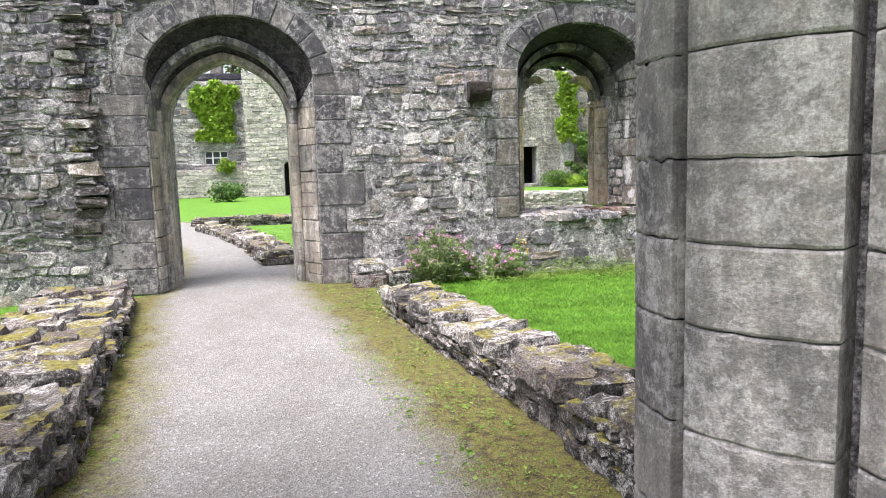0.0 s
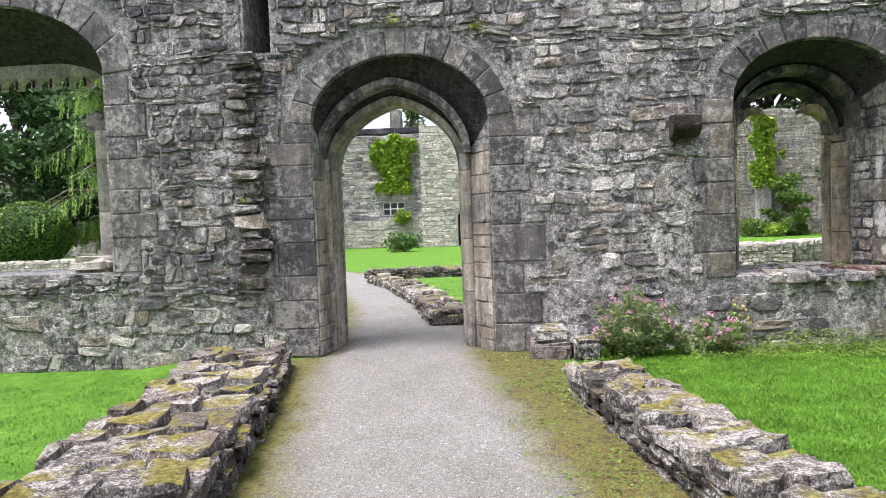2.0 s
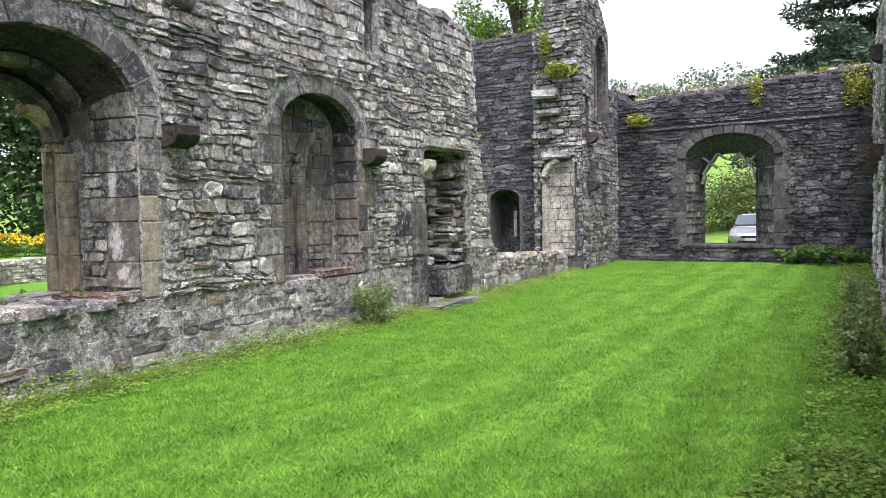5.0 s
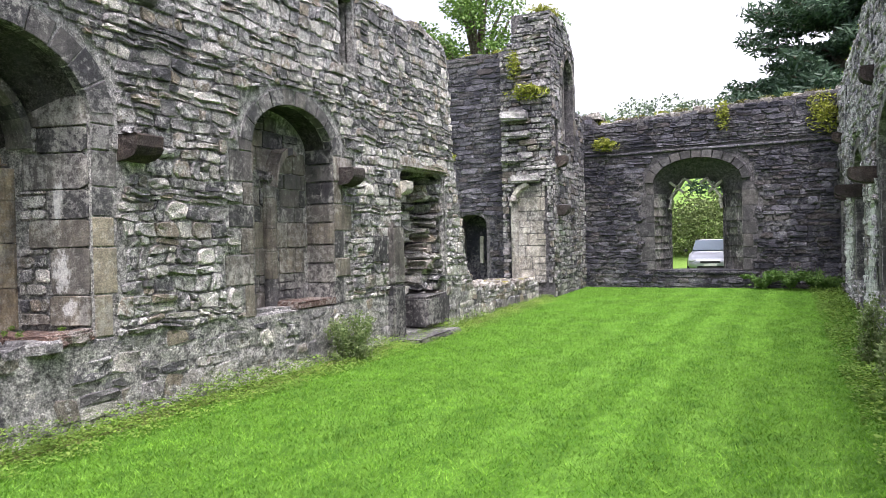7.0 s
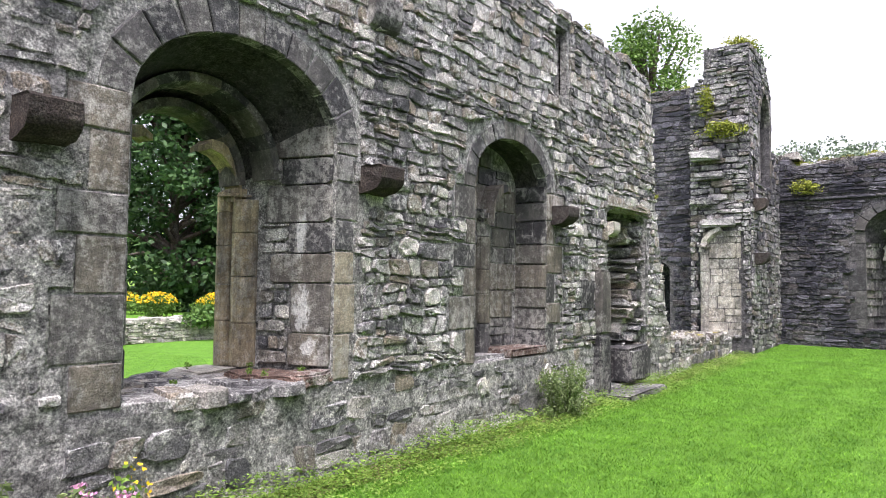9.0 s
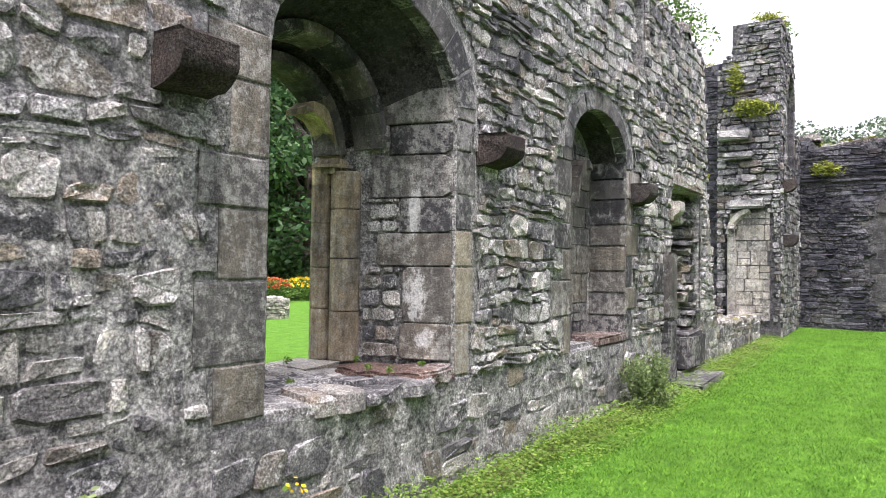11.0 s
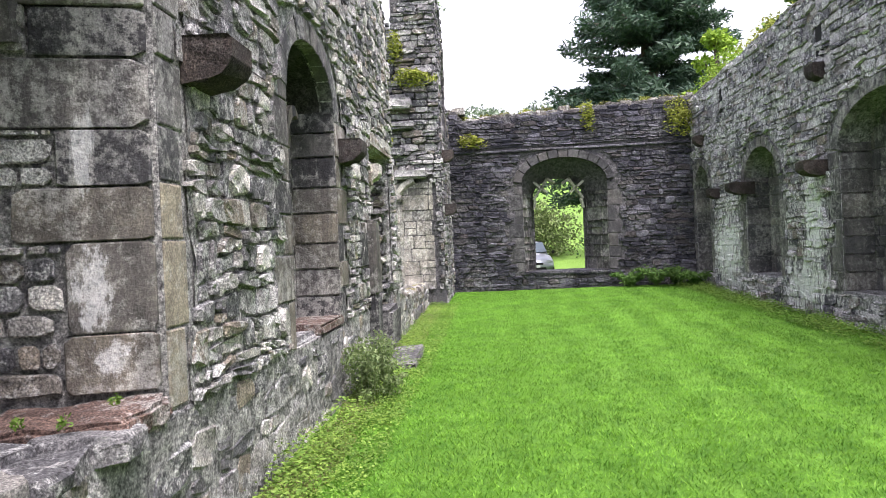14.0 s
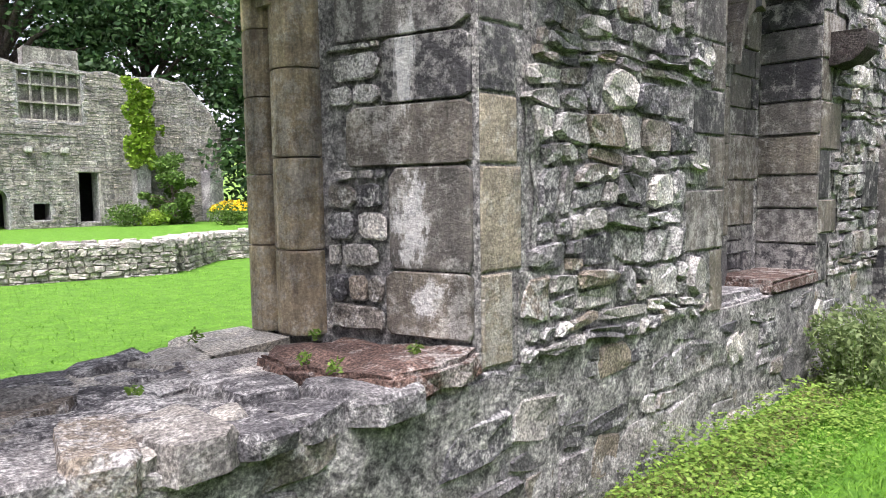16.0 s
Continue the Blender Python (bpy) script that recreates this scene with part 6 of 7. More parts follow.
def fern(x, y, z, r, seed):
    rng = random.Random(seed)
    base = tagged(new("fern"), "dark green fern at the foot of the wall", "fern")
    base.location = (x, y, z)
    pts = []
    stems = Soup()
    for i in range(13):
        a = rng.uniform(0, 2 * math.pi)
        l = r * rng.uniform(0.7, 1.1)
        mid, end = (0.5 * l * math.cos(a), 0.5 * l * math.sin(a), 1.0 * l), (l * math.cos(a), l * math.sin(a), 0.72 * l)
        tube(stems, [(0, 0, 0), mid, end], 0.008, 0.002, 4)
        for s in np.linspace(0.15, 1, 14):
            p = (Vector((0, 0, 0)) * (1 - s) ** 2 + Vector(mid) * 2 * s * (1 - s) + Vector(end) * s * s)
            pts += [p + Vector((rng.gauss(0, .05), rng.gauss(0, .05), rng.gauss(0, .02))) * (1.2 - s) for _ in range(6)]
    stems.link("stem", M_FERN, base)
    leaf_cloud("fronds", [tuple(p) for p in pts], 0.12, 0.03, M_FERN, base, 0.0)


wispy("flower_clump", "pink valerian in bloom against the wall", 1.8, -0.42, 0, 0.46, 0.68, 62, M_VALERIAN, 0.05, "flowers", 1, M_PINK, 0.022)
wispy("flower_clump", "low pink-flowered clump at the wall foot", 2.5, -0.38, 0, 0.4, 0.42, 34, M_VALERIAN, 0.06, "flowers", 2, M_PINK, 0.024)
wispy("bush", "small grey-green bush at the foot of the wall", 8.05, -0.3, 0, 0.42, 0.62, 40, M_VALERIAN, 0.05, "shrub", 3)
wispy("bush", "straggling grey-green bush in the border", 7.4, -6.1, 0, 0.36, 0.7, 30, M_VALERIAN, 0.05, "shrub", 4)
wispy("bush", "straggling grey-green bush in the border", 9.6, -6.1, 0, 0.36, 0.75, 30, M_VALERIAN, 0.05, "shrub", 5)


for i, (x, y, r) in enumerate(((18.9, -4.7, 0.42), (18.75, -5.3, 0.55), (18.8, -5.85, 0.5), (18.1, -6.05, 0.45))):
    fern(x, y, 0.16, r, i)


def wall_plant(label, x, y, z, rx, ry, rz, material, n=700, leaf=0.09, stem=True, name="wall_plant"):
    base = tagged(new(name), label, "wall plant")
    base.location = (x, y, z)
    p = blob(n, (0, 0, 0), (rx, ry, rz), 0.1)
    wob = np.array([noise.noise(Vector(q) * 2.5) for q in p])[:, None]
    leaf_cloud("leaves", p * (1 + 0.7 * wob), leaf, leaf * 0.35, material, base, 0.2)
    return base


wall_plant("green fern growing from the broken wall", 16.2, 0.1, 4.95, 0.2, 0.5, 0.22, M_IVY_WALL)
wall_plant("trailing green plant on the broken wall", 16.25, 0.45, 5.6, 0.15, 0.2, 0.4, M_IVY_WALL, 350)
wall_plant("grassy tuft on top of the ruined wall end", 16.9, -0.1, 6.95, 0.5, 0.4, 0.18, M_IVY_WALL, 700)
wall_plant("drooping seedling on the ruined wall end", 17.6, -0.3, 6.9, 0.3, 0.3, 0.35, M_FERN, 220)
wall_plant("green fern rooted above the string course", 19.1, -1.0, 3.95, 0.2, 0.4, 0.2, M_IVY_WALL, 550)
wall_plant("small plant on the wall face", 19.12, -3.9, 4.45, 0.1, 0.22, 0.4, M_IVY_WALL, 300)
wall_plant("leafy creeper in the corner of the walls", 19.05, -6.1, 4.3, 0.25, 0.4, 0.5, M_IVY_WALL, 900)
wall_plant("grass tuft in the broken wall end", 11.75, 0.1, 2.95, 0.14, 0.2, 0.1, M_IVY_WALL, 250)
for i in range(11):
    wall_plant("grass and moss tuft on the wall head", 19.5, -0.9 - i * 0.5, east_top(0.9 + i * 0.5) + 0.08, 0.25, 0.25, 0.08, M_MOSSY if i % 3 else M_IVY_WALL, 170, 0.07)
for i in range(8):
    wall_plant("bushy growth along the wall head", 19 - i * 0.8, -6.75, 4.95 + 0.1 * (i % 3), 0.5, 0.3, 0.28, M_LEAF_LIGHT if i < 4 else M_IVY_WALL, 420, 0.09)
for i in range(6):
    wall_plant("grass tuft on the old wall head", 17.2, 1.2 + i * 0.8, 6.22, 0.3, 0.3, 0.08, M_IVY_WALL, 150, 0.07)
for x, z in ((9.2, 4.95), (-0.6, 3.62), (0.3, 3.5), (-2.3, 1.75), (6.9, 4.9)):
    wall_plant("small weed in a wall joint", x, -0.05, z, 0.1, 0.06, 0.07, M_IVY_WALL, 60, 0.05)
for i, (x, y) in enumerate(((4.1, 0.3), (4.35, 0.62), (4.0, 0.95), (4.45, 0.12), (3.6, 0.5), (4.1, 0.12))):
    wall_plant("tiny green weed on the stone sill", x, y, 0.83 if x > 3.9 else 0.78, 0.03, 0.03, 0.03, M_WEED, 40, 0.028, name="sill_weed")
tree("sapling", "yellow-green sapling behind the wall corner", 20.6, -7.6, 7.2, 1.1, M_LEAF_LIGHT, 3000, 0.16, 0.5, 16, 5)
tree("sapling", "green sapling behind the wall head", 17.2, -8.6, 7.6, 1.3, M_LEAF, 3000, 0.16, 0.5, 16, 6)

# ---- beyond the east wall ----
M_OLIVE = leaf_material("olive_leaf", (0.06, 0.095, 0.03), (0.17, 0.215, 0.08))
conifer("pine", "tall dark green pine beyond the wall", 25.6, -6.9, 15.6, 4.4, M_NEEDLE, 3, 30, 0.06, 0.3, 620, 0.2, 0.07)
tree("tree", "airy light green tree behind the ruin", 24.6, 4.8, 11.6, 2.7, M_LEAF, 16000, 0.15, 0.42, 52, 12)
tree("tree", "airy green tree behind the ruin", 26.5, 8.2, 11.0, 2.2, M_LEAF, 5000, 0.2, 0.35, 26, 13)
shrub("hedge_bush", "large dense green bush behind the car", 37.0, -2.3, -0.2, 2.0, 3.6, 1.95, M_OLIVE, 18000, 0.17)
shrub("hedge_bush", "rounded bush beyond the window", 38.5, 2.6, 0.2, 1.8, 2.0, 1.1, M_LEAF, 5000, 0.2)
shrub("hedge_bush", "bush at the edge of the field", 36, -8.2, -0.2, 2.2, 2.4, 1.3, M_LEAF_DARK, 5000, 0.2)


def far_wood(name, label, cx, cy, length, across, z0, count, size, material, seed, heading=90):
    rng = random.Random(seed)
    pts = []
    a = radians(heading)
    for i in range(count):
        s, t = rng.uniform(-.5, .5) * length, rng.uniform(-.5, .5) * across
        x, y = cx + math.cos(a) * s - math.sin(a) * t, cy + math.sin(a) * s + math.cos(a) * t
        k = size * rng.uniform(0.6, 1.2)
        pts.append(blob(800, (x, y, z0(x, y) + k * 0.9), (k * .8, k * .8, k), 0.7))
    ob = leaf_cloud(name, np.concatenate(pts), size * 0.1, size * 0.085, material, None, 0.2)
    return tagged(ob, label, "woodland", kind="stuff")


# Leaf tone paled, so that the haze of distance sits in the colour.
M_FAR = leaf_material("hazy_far_leaf", (0.10, 0.14, 0.10), (0.18, 0.23, 0.155), 0.1)
far_wood("far_woods", "distant wooded hilltop under the sky", 120, 5, 190, 22, lambda x, y: ground_z(x, y) - 3.6, 300, 5.2, M_FAR, 3)


def car():
    """A silver hatchback that faces the ruin: hull, glass, lights, wheels and mirrors."""
    base = tagged(new("car"), "parked silver hatchback facing the ruin", "car")
    base.location = (27.0, -2.85, ground_z(27.0, -2.85))
    base.rotation_euler = (0, 0, radians(4))
    base.scale = (0.88, 0.88, 0.88)
    paint = plain("silver_paint", (0.42, 0.44, 0.48), 0.3, 0.5, 0.05)
    glass = plain("tinted_glass", (0.10, 0.13, 0.16), 0.08, 0.0, 0.1)
    black = plain("black_plastic", (0.02, 0.02, 0.022), 0.5)
    lamp = plain("headlight_glass", (0.7, 0.72, 0.75), 0.1, 0.3, 0.1)
    rubber = plain("tyre_rubber", (0.02, 0.02, 0.02), 0.85)
    alloy = plain("alloy_rim", (0.5, 0.5, 0.52), 0.3, 0.9)

    def hull(name, stations, material, n=20):
        v, f = [], []
        for x, hw, z0, z1, sq in stations:
            for i in range(n):
                a = 2 * math.pi * i / n
                c, s = math.cos(a), math.sin(a)
                k = (abs(c) ** sq + abs(s) ** sq) ** (-1 / sq)
                v.append((x, hw * c * k, (z0 + z1) / 2 + (z1 - z0) / 2 * s * k))
        m = len(stations)
        for j in range(m - 1):
            for i in range(n):
                q = (i + 1) % n
                f.append((j * n + i, j * n + q, (j + 1) * n + q, (j + 1) * n + i))
        f += [tuple(range(n))[::-1], tuple(range((m - 1) * n, m * n))]
        return mesh_object(name, v, f, material, base, True)
    hull("body", [(0.0, 0.62, 0.35, 0.62, 4), (0.08, 0.78, 0.26, 0.70, 4), (0.35, 0.86, 0.22, 0.80, 4), (1.0, 0.88, 0.2, 0.93, 5), (1.3, 0.88, 0.2, 0.97, 5), (3.2, 0.88, 0.2, 1.0, 5), (4.0, 0.85, 0.25, 0.98, 4), (4.2, 0.7, 0.35, 0.85, 4)], paint)
    hull("roof", [(1.05, 0.74, 0.85, 0.95, 5), (1.75, 0.66, 0.85, 1.40, 5), (2.1, 0.64, 0.85, 1.47, 5), (3.3, 0.63, 0.85, 1.46, 5), (4.0, 0.7, 0.85, 1.05, 5)], paint)
    v = [(1.10, -0.70, 0.98), (1.10, 0.70, 0.98), (1.74, 0.60, 1.38), (1.74, -0.60, 1.38)]
    b = bmesh.new()
    f = b.faces.new([b.verts.new((x - 0.06, y, z + 0.05)) for x, y, z in v])
    ext = bmesh.ops.extrude_face_region(b, geom=[f])
    bmesh.ops.translate(b, verts=[g for g in ext["geom"] if isinstance(g, bmesh.types.BMVert)], vec=(0.06, 0, -0.04))
    bmesh.ops.recalc_face_normals(b, faces=b.faces[:])
    part("windscreen", b, glass, base, "sloping dark windscreen")

    def cube(name, c, s, material, bev=0.02, label=""):
        q = bmesh.new()
        bmesh.ops.create_cube(q, size=1, matrix=Matrix.Translation(c) @ Matrix.Diagonal((*s, 1)))
        bmesh.ops.bevel(q, geom=q.edges[:], offset=bev, segments=2, affect='EDGES')
        return part(name, q, material, base, label)
    cube("grille", (0.03, 0, 0.55), (0.08, 0.8, 0.12), black, 0.02, "dark front grille")
    cube("air_intake", (0.02, 0, 0.34), (0.1, 1.0, 0.12), black, 0.02)
    cube("number_plate", (-0.01, 0, 0.44), (0.05, 0.5, 0.1), plain("white_plate", (0.75, 0.75, 0.72), 0.5), 0.01, "pale number plate")
    for s in (-1, 1):
        cube("roof_rail", (2.6, 0.56 * s, 1.46), (1.6, 0.05, 0.06), black, 0.015, "black roof rail")
        cube("headlight", (0.12, 0.62 * s, 0.62), (0.24, 0.3, 0.14), lamp, 0.05, "clear headlight")
        cube("mirror", (1.2, 0.98 * s, 1.0), (0.12, 0.2, 0.14), black, 0.05, "dark wing mirror")
        for x in (0.75, 3.35):
            hb = bmesh.new()
            bmesh.ops.create_cone(hb, cap_ends=True, segments=16, radius1=0.07, radius2=0.05, depth=0.235, matrix=Matrix.Rotation(radians(90), 4, 'X'))
            w = part("wheel", hb, black, base)
            w.location = (x, 0.8 * s, 0.31)
            for nm, r, t, m in (("tyre", 0.31, 0.2, rubber), ("rim", 0.2, 0.215, alloy)):
                q = bmesh.new()
                bmesh.ops.create_cone(q, cap_ends=True, segments=24, radius1=r, radius2=r, depth=t, matrix=Matrix.Rotation(radians(90), 4, 'X'))
                bmesh.ops.bevel(q, geom=q.edges[:], offset=0.015, segments=1, affect='EDGES')
                part(nm, q, m, w)


car()


# ---- beyond the north wall ----
def facade(name, label, x0, x1, y, top, openings, material, seed, hs=(0.14, 0.26), ws=(0.3, 0.75), thick=0.9):
    rng = random.Random(seed)
    w = tagged(new(name), label, "ruin", kind="structure")
    F3 = lambda u, d, z: (u, y + d, z)
    core = Soup()
    us = [round(v, 2) for v in np.arange(x0, x1 + 0.01, 0.5)]
    sheet(core, us, top, openings, F3, thick, -0.3)
    core.link("wall_core", M_MORTAR, w)
    free = lambda u, v: v < top(u) and not any(o.inside(u, v, 0.03) for o in openings)
    lay(w, courses(x0, x1, 0.0, max(top(u) for u in us), hs, ws, free, rng), (0, y, 0), (1, 0, 0), (0, 0, 1), (0, -1, 0), (0.02, 0.06), material, rng)
    return w, F3


rag = lambda u, s: 0.35 * noise.noise((u * 0.9, s, 0))
sq = lambda a, b, c, d: Opening(a, b, c, d, d + 0.02)
range_east, _ = facade("ruin_range", "roofless pale stone range with mullioned window", 6.6, 19.4, 32.0,
                         lambda u: (7.1 if u < 12.6 else 6.9 if u < 17.6 else 6.9 - (u - 17.6) * 1.1) + rag(u, 1),
                         [sq(10.4, 12.9, 4.6, 6.7), sq(12.6, 13.4, 0.2, 2.4), sq(10.75, 11.4, 0.35, 1.05), Opening(8.4, 9.8, 0.0, 1.3, 1.8)], M_RANGE, 91, (0.1, 0.18), (0.2, 0.55))
block("backing", range_east, 10.2, 13.1, 32.35, 32.6, 4.0, 6.6, M_RANGE, 0.02)
# Unseen near-black box behind the range, added to keep its openings dark.
block("backing", range_east, 7.0, 14.6, 36.0, 36.3, 0, 3.2, M_NEAR_BLACK, 0.02)
block("upper_floor", range_east, 7.0, 14.6, 32.88, 36.3, 2.9, 3.2, M_NEAR_BLACK, 0.02)
for x in (7.0, 14.3):
    block("side_wall", range_east, x, x + 0.3, 32.88, 36.0, 0, 2.9, M_NEAR_BLACK, 0.02)
for i in range(6):
    block("mullion", range_east, 10.4 + i * 0.48, 10.5 + i * 0.48, 32.1, 32.3, 4.6, 6.7, M_RANGE, 0.01, 0.0)
for i in range(3):
    block("transom", range_east, 10.4, 12.9, 32.05, 32.32, 4.6 + i * 0.75, 4.69 + i * 0.75, M_RANGE, 0.01, 0.0)
block("lintel", range_east, 12.4, 13.6, 31.9, 32.2, 2.42, 2.6, M_RANGE, 0.02, 0.01)
for x in (12.42, 13.42):
    block("door_jamb", range_east, x, x + 0.16, 31.92, 32.2, 0.1, 2.42, M_RANGE, 0.02, 0.01)
for x in (10.5, 11.2, 11.9):
    block("corbel", range_east, x, x + 0.3, 31.75, 32.1, 3.25, 3.5, M_RUBBLE, 0.03, 0.02)
block("string_course", range_east, 9.4, 12.4, 31.9, 32.1, 3.98, 4.08, M_RANGE, 0.02, 0.01)
block("chimney_stub", range_east, 10.7, 12.9, 32.1, 32.8, 6.9, 7.75, M_RANGE, 0.05, 0.05)
block("buttress", range_east, 14.9, 15.6, 31.4, 32.1, 0.0, 4.8, M_RUBBLE, 0.05, 0.05)
block("broken_pier", range_east, 18.3, 19.2, 31.4, 32.1, 0.0, 2.6, M_RUBBLE, 0.08, 0.15)
facade("ruin_house", "old stone house with a small white window", -16, -3.4, 34.0, lambda u: 6.7 + 0.3 * rag(u, 2), [sq(-6.1, -4.8, 1.9, 2.65)], M_RUBBLE, 92)
ruin_gable, _ = facade("ruin_gable", "tall pale rubble gable with a dark doorway", -3.5, 6.0, 31.5, lambda u: 6.9 + rag(u, 3), [Opening(-1.5, -0.5, 0.0, 1.7, 1.95)], M_PALE, 93)
# Another added box, which blocks the light behind the gable's doorway.
block("backing", ruin_gable, -2.6, 1.0, 34.6, 34.9, 0, 2.9, M_NEAR_BLACK, 0.02)
block("upper_floor", ruin_gable, -2.6, 1.0, 32.38, 34.9, 2.6, 2.9, M_NEAR_BLACK, 0.02)
for x in (-2.6, 0.7):
    block("side_wall", ruin_gable, x, x + 0.3, 32.38, 34.6, 0, 2.6, M_NEAR_BLACK, 0.02)
facade("ruin_terrace", "lower pale stone wall in front of the house", -16, -3.5, 33.2, lambda u: 1.6 + 0.3 * rag(u, 4), [], M_PALE, 94)
facade("ruin_west_range", "dark rubble range behind the shrubs", -40, -17, 34, lambda u: 7.5 + rag(u, 5), [sq(-33, -32, 2, 3)], M_RUBBLE, 95)


def white_window(x0, x1, y, z0, z1):
    base = tagged(new("window_1"), "small white casement window with four panes", "window", kind="structure")
    wp = plain("white_paint", (0.78, 0.78, 0.76), 0.5, 0, 0.1)
    gl = plain("dark_pane", (0.05, 0.06, 0.07), 0.08)
    block("pane", base, x0, x1, y + 0.04, y + 0.06, z0, z1, gl, 0.004, 0)
    for i in range(4):
        x = x0 + (x1 - x0) * i / 3
        block("window_frame", base, x - 0.04, x + 0.04, y, y + 0.07, z0, z1, wp, 0.005, 0)
    for z in (z0, (z0 + z1) / 2, z1):
        block("glazing_bar", base, x0, x1, y - 0.002, y + 0.066, z - 0.03, z + 0.03, wp, 0.005, 0)


white_window(-6.1, -4.8, 34.2, 1.9, 2.65)
block("roof_ridge", tagged(new("house_roof"), "grey slate roof edge of the old house", "roof", kind="structure"), -16, -3.5, 34.3, 36.5, 6.75, 7.15, M_DARK, 0.1, 0.02)


block("chimney", tagged(new("house_chimney"), "weathered stone chimney on the house roof", "chimney", kind="structure"), -5.6, -4.9, 34.9, 35.6, 7.1, 8.3, M_RANGE, 0.05, 0.02)


def creeper(label, x0, x1, y, z0, z1, n, material):
    x, z = NPR.uniform(x0, x1, n), NPR.uniform(z0, z1, n)
    d = np.array([1.3 * noise.noise((a * 1.1, b * 0.8, 2.0)) for a, b in zip(x, z)]) - 0.55 * (np.abs((x - (x0 + x1) / 2) / (x1 - x0)) * 2) ** 3 - 0.35 * (np.abs((z - (z0 + z1) / 2) / (z1 - z0)) * 2) ** 4
    m = d > -0.4
    c = np.stack([x, np.full(n, y) - NPR.uniform(0.05, 0.3, n), z], 1)[m]
    ob = leaf_cloud("creeper", c, 0.26, 0.2, material, None, 0.0, 0.3)
    return tagged(ob, label, "creeper")


creeper("bright green creeper on the house wall", -6.7, -3.9, 33.9, 3.2, 6.7, 4200, M_LEAF_LIGHT)
creeper("bright green creeper hanging on the ruined range", 14.4, 16.2, 31.45, 2.6, 6.7, 2600, M_LEAF_LIGHT)
shrub("bush", "yellow-green bush at the terrace edge", -4.75, 32.9, 1.35, 0.6, 0.35, 0.42, M_LEAF_LIGHT, 1200, 0.15)
shrub("bush", "grey-green grassy clump by the ruined wall", -4.0, 26.5, 0.0, 0.9, 0.6, 0.45, M_FERN, 1200, 0.18)
tree("shrub_tree", "bushy green shrub against the ruined range", 16.2, 30.4, 3.4, 1.2, M_LEAF, 5200, 0.18, 0.05, 26, 31, category="shrub")
shrub("bush", "rounded garden bush below the ruin", 14.2, 30.4, 0.0, 1.0, 0.7, 0.5, M_LEAF, 1800, 0.14)
shrub("bush", "rounded garden bush below the ruin", 15.1, 30.0, 0.0, 0.8, 0.7, 0.35, M_LEAF_LIGHT, 1400, 0.14)
for i, (x, y, r, f) in enumerate(((17.6, 27.4, 1.1, M_YELLOW), (20.8, 24.2, 1.2, M_YELLOW), (22.4, 22.4, 1.2, M_YELLOW), (21.6, 20.6, 1.0, M_RED_FLOWER), (24, 21, 1.3, M_YELLOW), (19.4, 22.2, 1.0, M_YELLOW), (17.5, 24, 0.9, M_YELLOW))):
    shrub("flower_bed", "tall yellow daisies in a flower bed" if f is M_YELLOW else "mixed flowers in a flower bed", x, y, ground_z(x, y), r, r, 0.5, M_LEAF, 2200, 0.13, "flowers", f, 900, 0.12)
shrub("fern_clump", "pale fern clump on the low wall", 11.6, 11.9, 0.3, 0.55, 0.5, 0.3, M_FERN, 900, 0.14)
# Trees of the garden.
for i, (x, y, h, r, m) in enumerate(((24, 33, 17, 5.5, M_LEAF_DARK), (30, 30, 18, 6, M_LEAF_DARK), (34, 38, 19, 7, M_LEAF_DARK), (19, 41, 18, 6, M_LEAF_DARK), (12, 43, 18, 7, M_LEAF_DARK), (27, 24, 15, 5, M_LEAF_DARK), (5, 44, 17, 7, M_LEAF_DARK), (38, 25, 15, 6, M_LEAF_DARK))):
    tree("tree", "tall dark leafy tree behind the ruins", x, y, h, r, m, 26000, 0.4, 0.0, 90, 100 + i)
tree("tree", "green tree behind the old house", -5.0, 40, 10.5, 2.5, M_LEAF, 4000, 0.3, 0.2, 24, 120)
conifer("cedar", "weeping light green cedar in the garden", -17.4, 24.6, 14, 4.6, M_CEDAR, 8, 10, 0.30, 0.26, 300, 0.16, 0.05, 1.0)
for i, (x, y) in enumerate(((-24, 27), (-29, 25), (-20.5, 29), (-14, 31))):
    tree("tree", "dense green garden tree", x, y, 11, 4.6, M_LEAF if i % 2 else M_LEAF_DARK, 12000, 0.35, 0.15, 46, 130 + i)


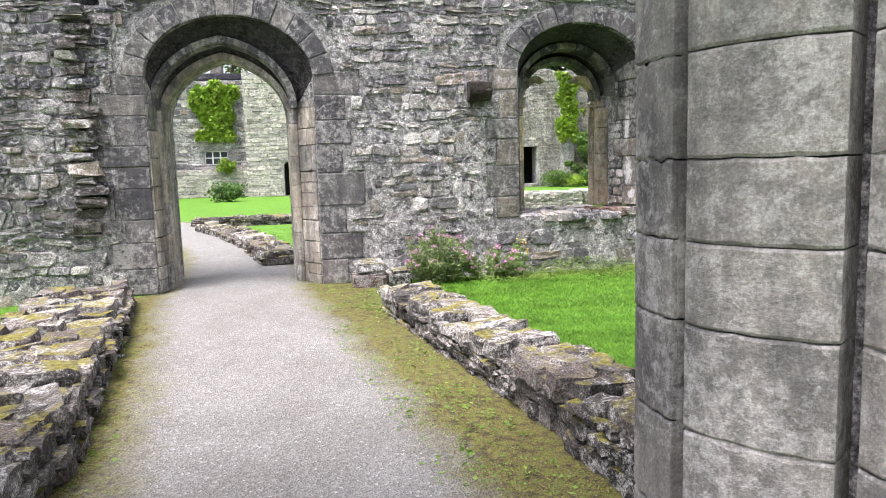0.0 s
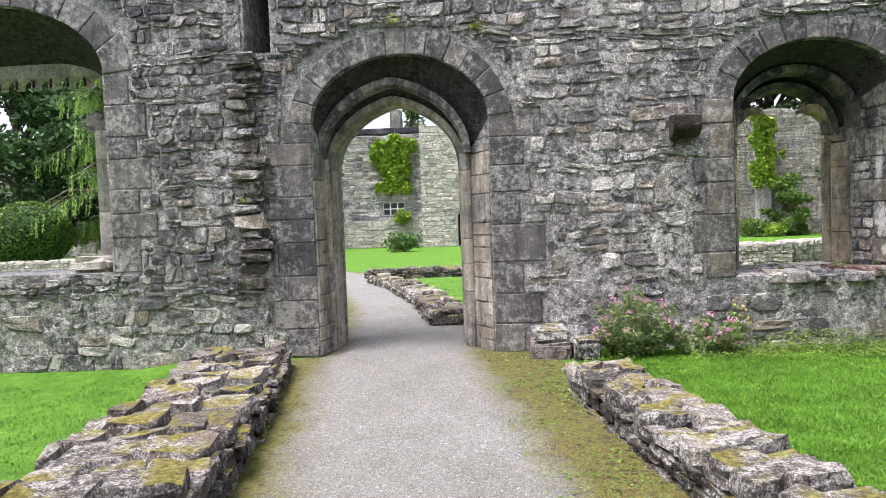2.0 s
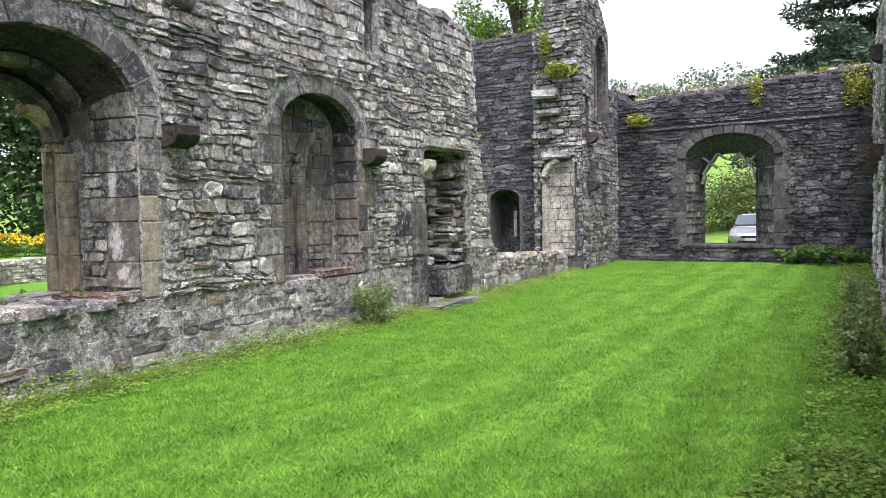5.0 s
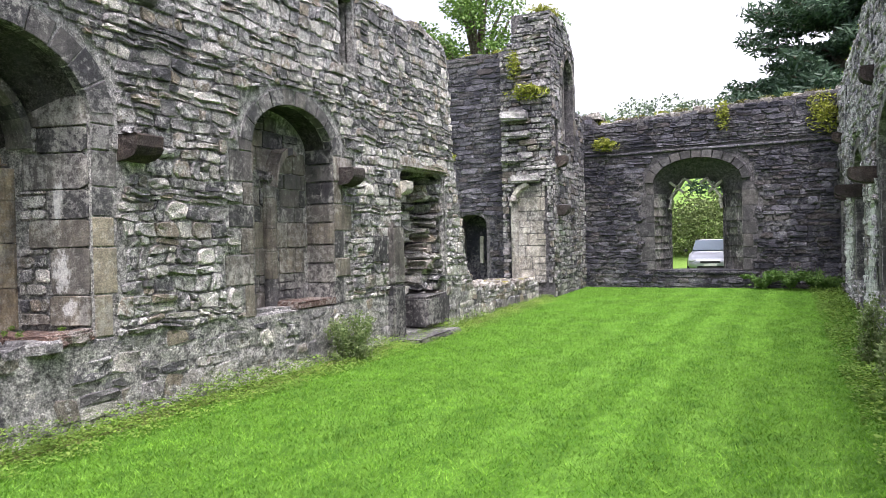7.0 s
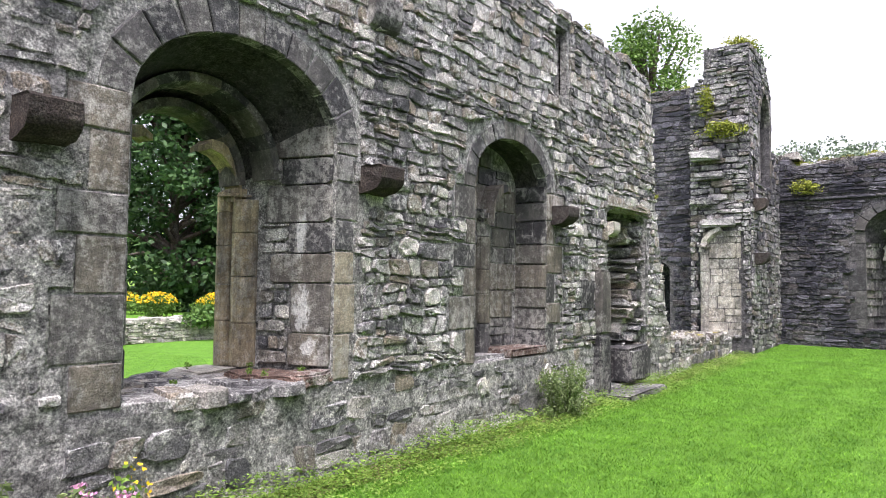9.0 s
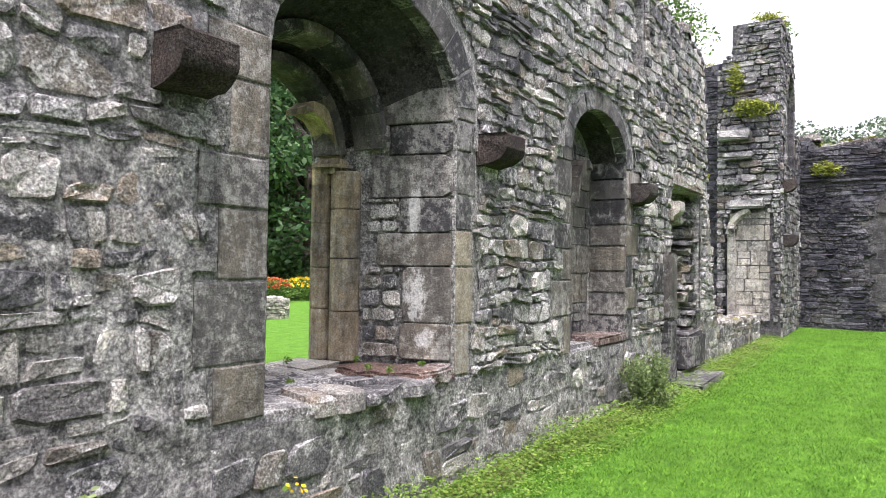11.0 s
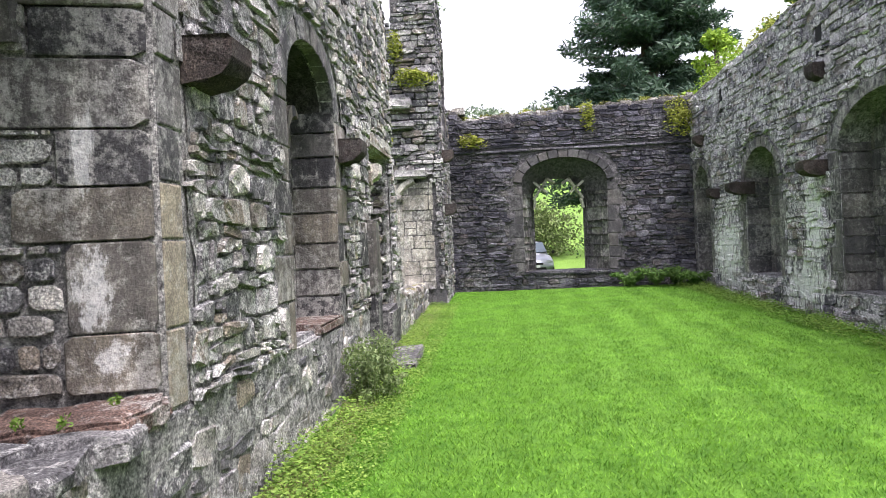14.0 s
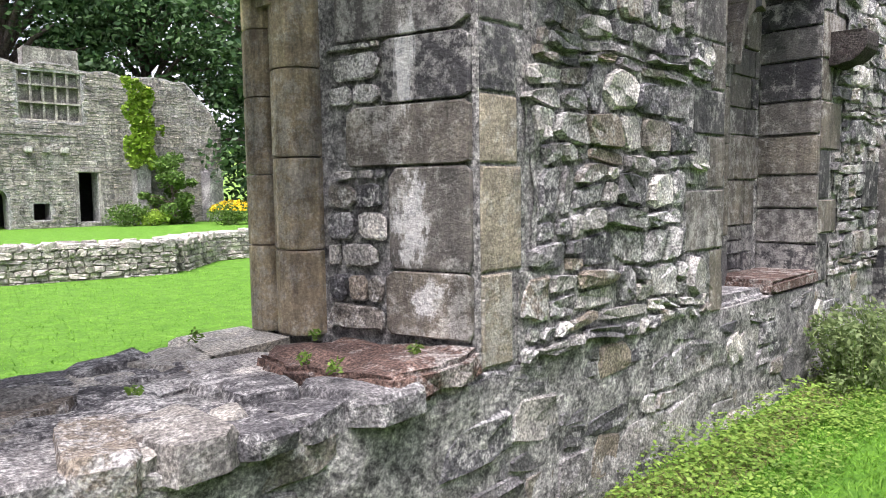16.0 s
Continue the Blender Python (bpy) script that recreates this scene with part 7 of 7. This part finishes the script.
def topiary(x, y, r, h):
    base = tagged(new("topiary"), "clipped round yew bush in the garden", "topiary")
    base.location = (x, y, ground_z(x, y))
    n = 9000
    d = NPR.normal(size=(n, 3))
    d /= np.linalg.norm(d, axis=1)[:, None]
    p = d * NPR.uniform(0.93, 1.02, n)[:, None] * (r, r, h / 2) + (0, 0, h / 2)
    leaf_cloud("leaves", p, 0.13, 0.09, M_LEAF, base, 0.1)
    tr = Soup()
    tube(tr, [(0, 0, 0), (0, 0, h * 0.6)], 0.15, 0.08)
    tr.link("trunk", M_BARK, base)
    c = Soup()
    for k in range(9):
        z = h * (0.06 + 0.86 * k / 8)
        rr = r * 0.9 * math.sqrt(max(0, 1 - ((z - h / 2) / (h / 2)) ** 2))
        c.v += [(rr * math.cos(2 * math.pi * i / 16), rr * math.sin(2 * math.pi * i / 16), z) for i in range(16)]
    c.f = [(k * 16 + i, k * 16 + (i + 1) % 16, (k + 1) * 16 + (i + 1) % 16, (k + 1) * 16 + i) for k in range(8) for i in range(16)]
    c.link("inner_foliage", M_LEAF_DARK, base)


topiary(-20.4, 22.5, 1.75, 3.0)
shrub("bush", "low green bush beside the topiary", -22.0, 22.6, 0.3, 1.3, 0.9, 0.5, M_LEAF_LIGHT, 1800, 0.14)


def info_sign(x, y):
    base = tagged(new("information_sign"), "white information panel on two dark posts", "sign")
    base.location = (x, y, ground_z(x, y))
    base.rotation_euler = (0, 0, radians(30))
    post = plain("dark_post", (0.03, 0.03, 0.03), 0.6)
    for s in (-0.15, 0.15):
        block("post", base, s - 0.035, s + 0.035, -0.035, 0.035, 0, 0.8, post, 0.005, 0)
    b = bmesh.new()
    bmesh.ops.create_cube(b, size=1, matrix=Matrix.Translation((0, 0, 0.86)) @ Matrix.Rotation(radians(32), 4, 'X') @ Matrix.Diagonal((0.62, 0.45, 0.03, 1)))
    part("panel", b, plain("white_panel", (0.75, 0.76, 0.76), 0.4, 0, 0.1), base)


info_sign(12.9, 9.2)

# Repeats that belong together.
GROUPS = {"fern": "ferns by the east wall", "flower_bed": "flower beds in the garden", "wall_plant": "plants on the walls", "sill_weed": "weeds on the sill", "bush": "garden bushes",
          "hedge_bush": "bushes beyond the window", "tree": "trees round the ruin", "sapling": "saplings behind the walls", "flower_clump": "flower clumps by the walls", "creeper": "creepers on the ruins"}
for ob in list(scene.objects):
    kind_name = ob.name.split(".")[0]
    if ob.parent is None and kind_name in GROUPS:
        ob["group"] = GROUPS[kind_name]
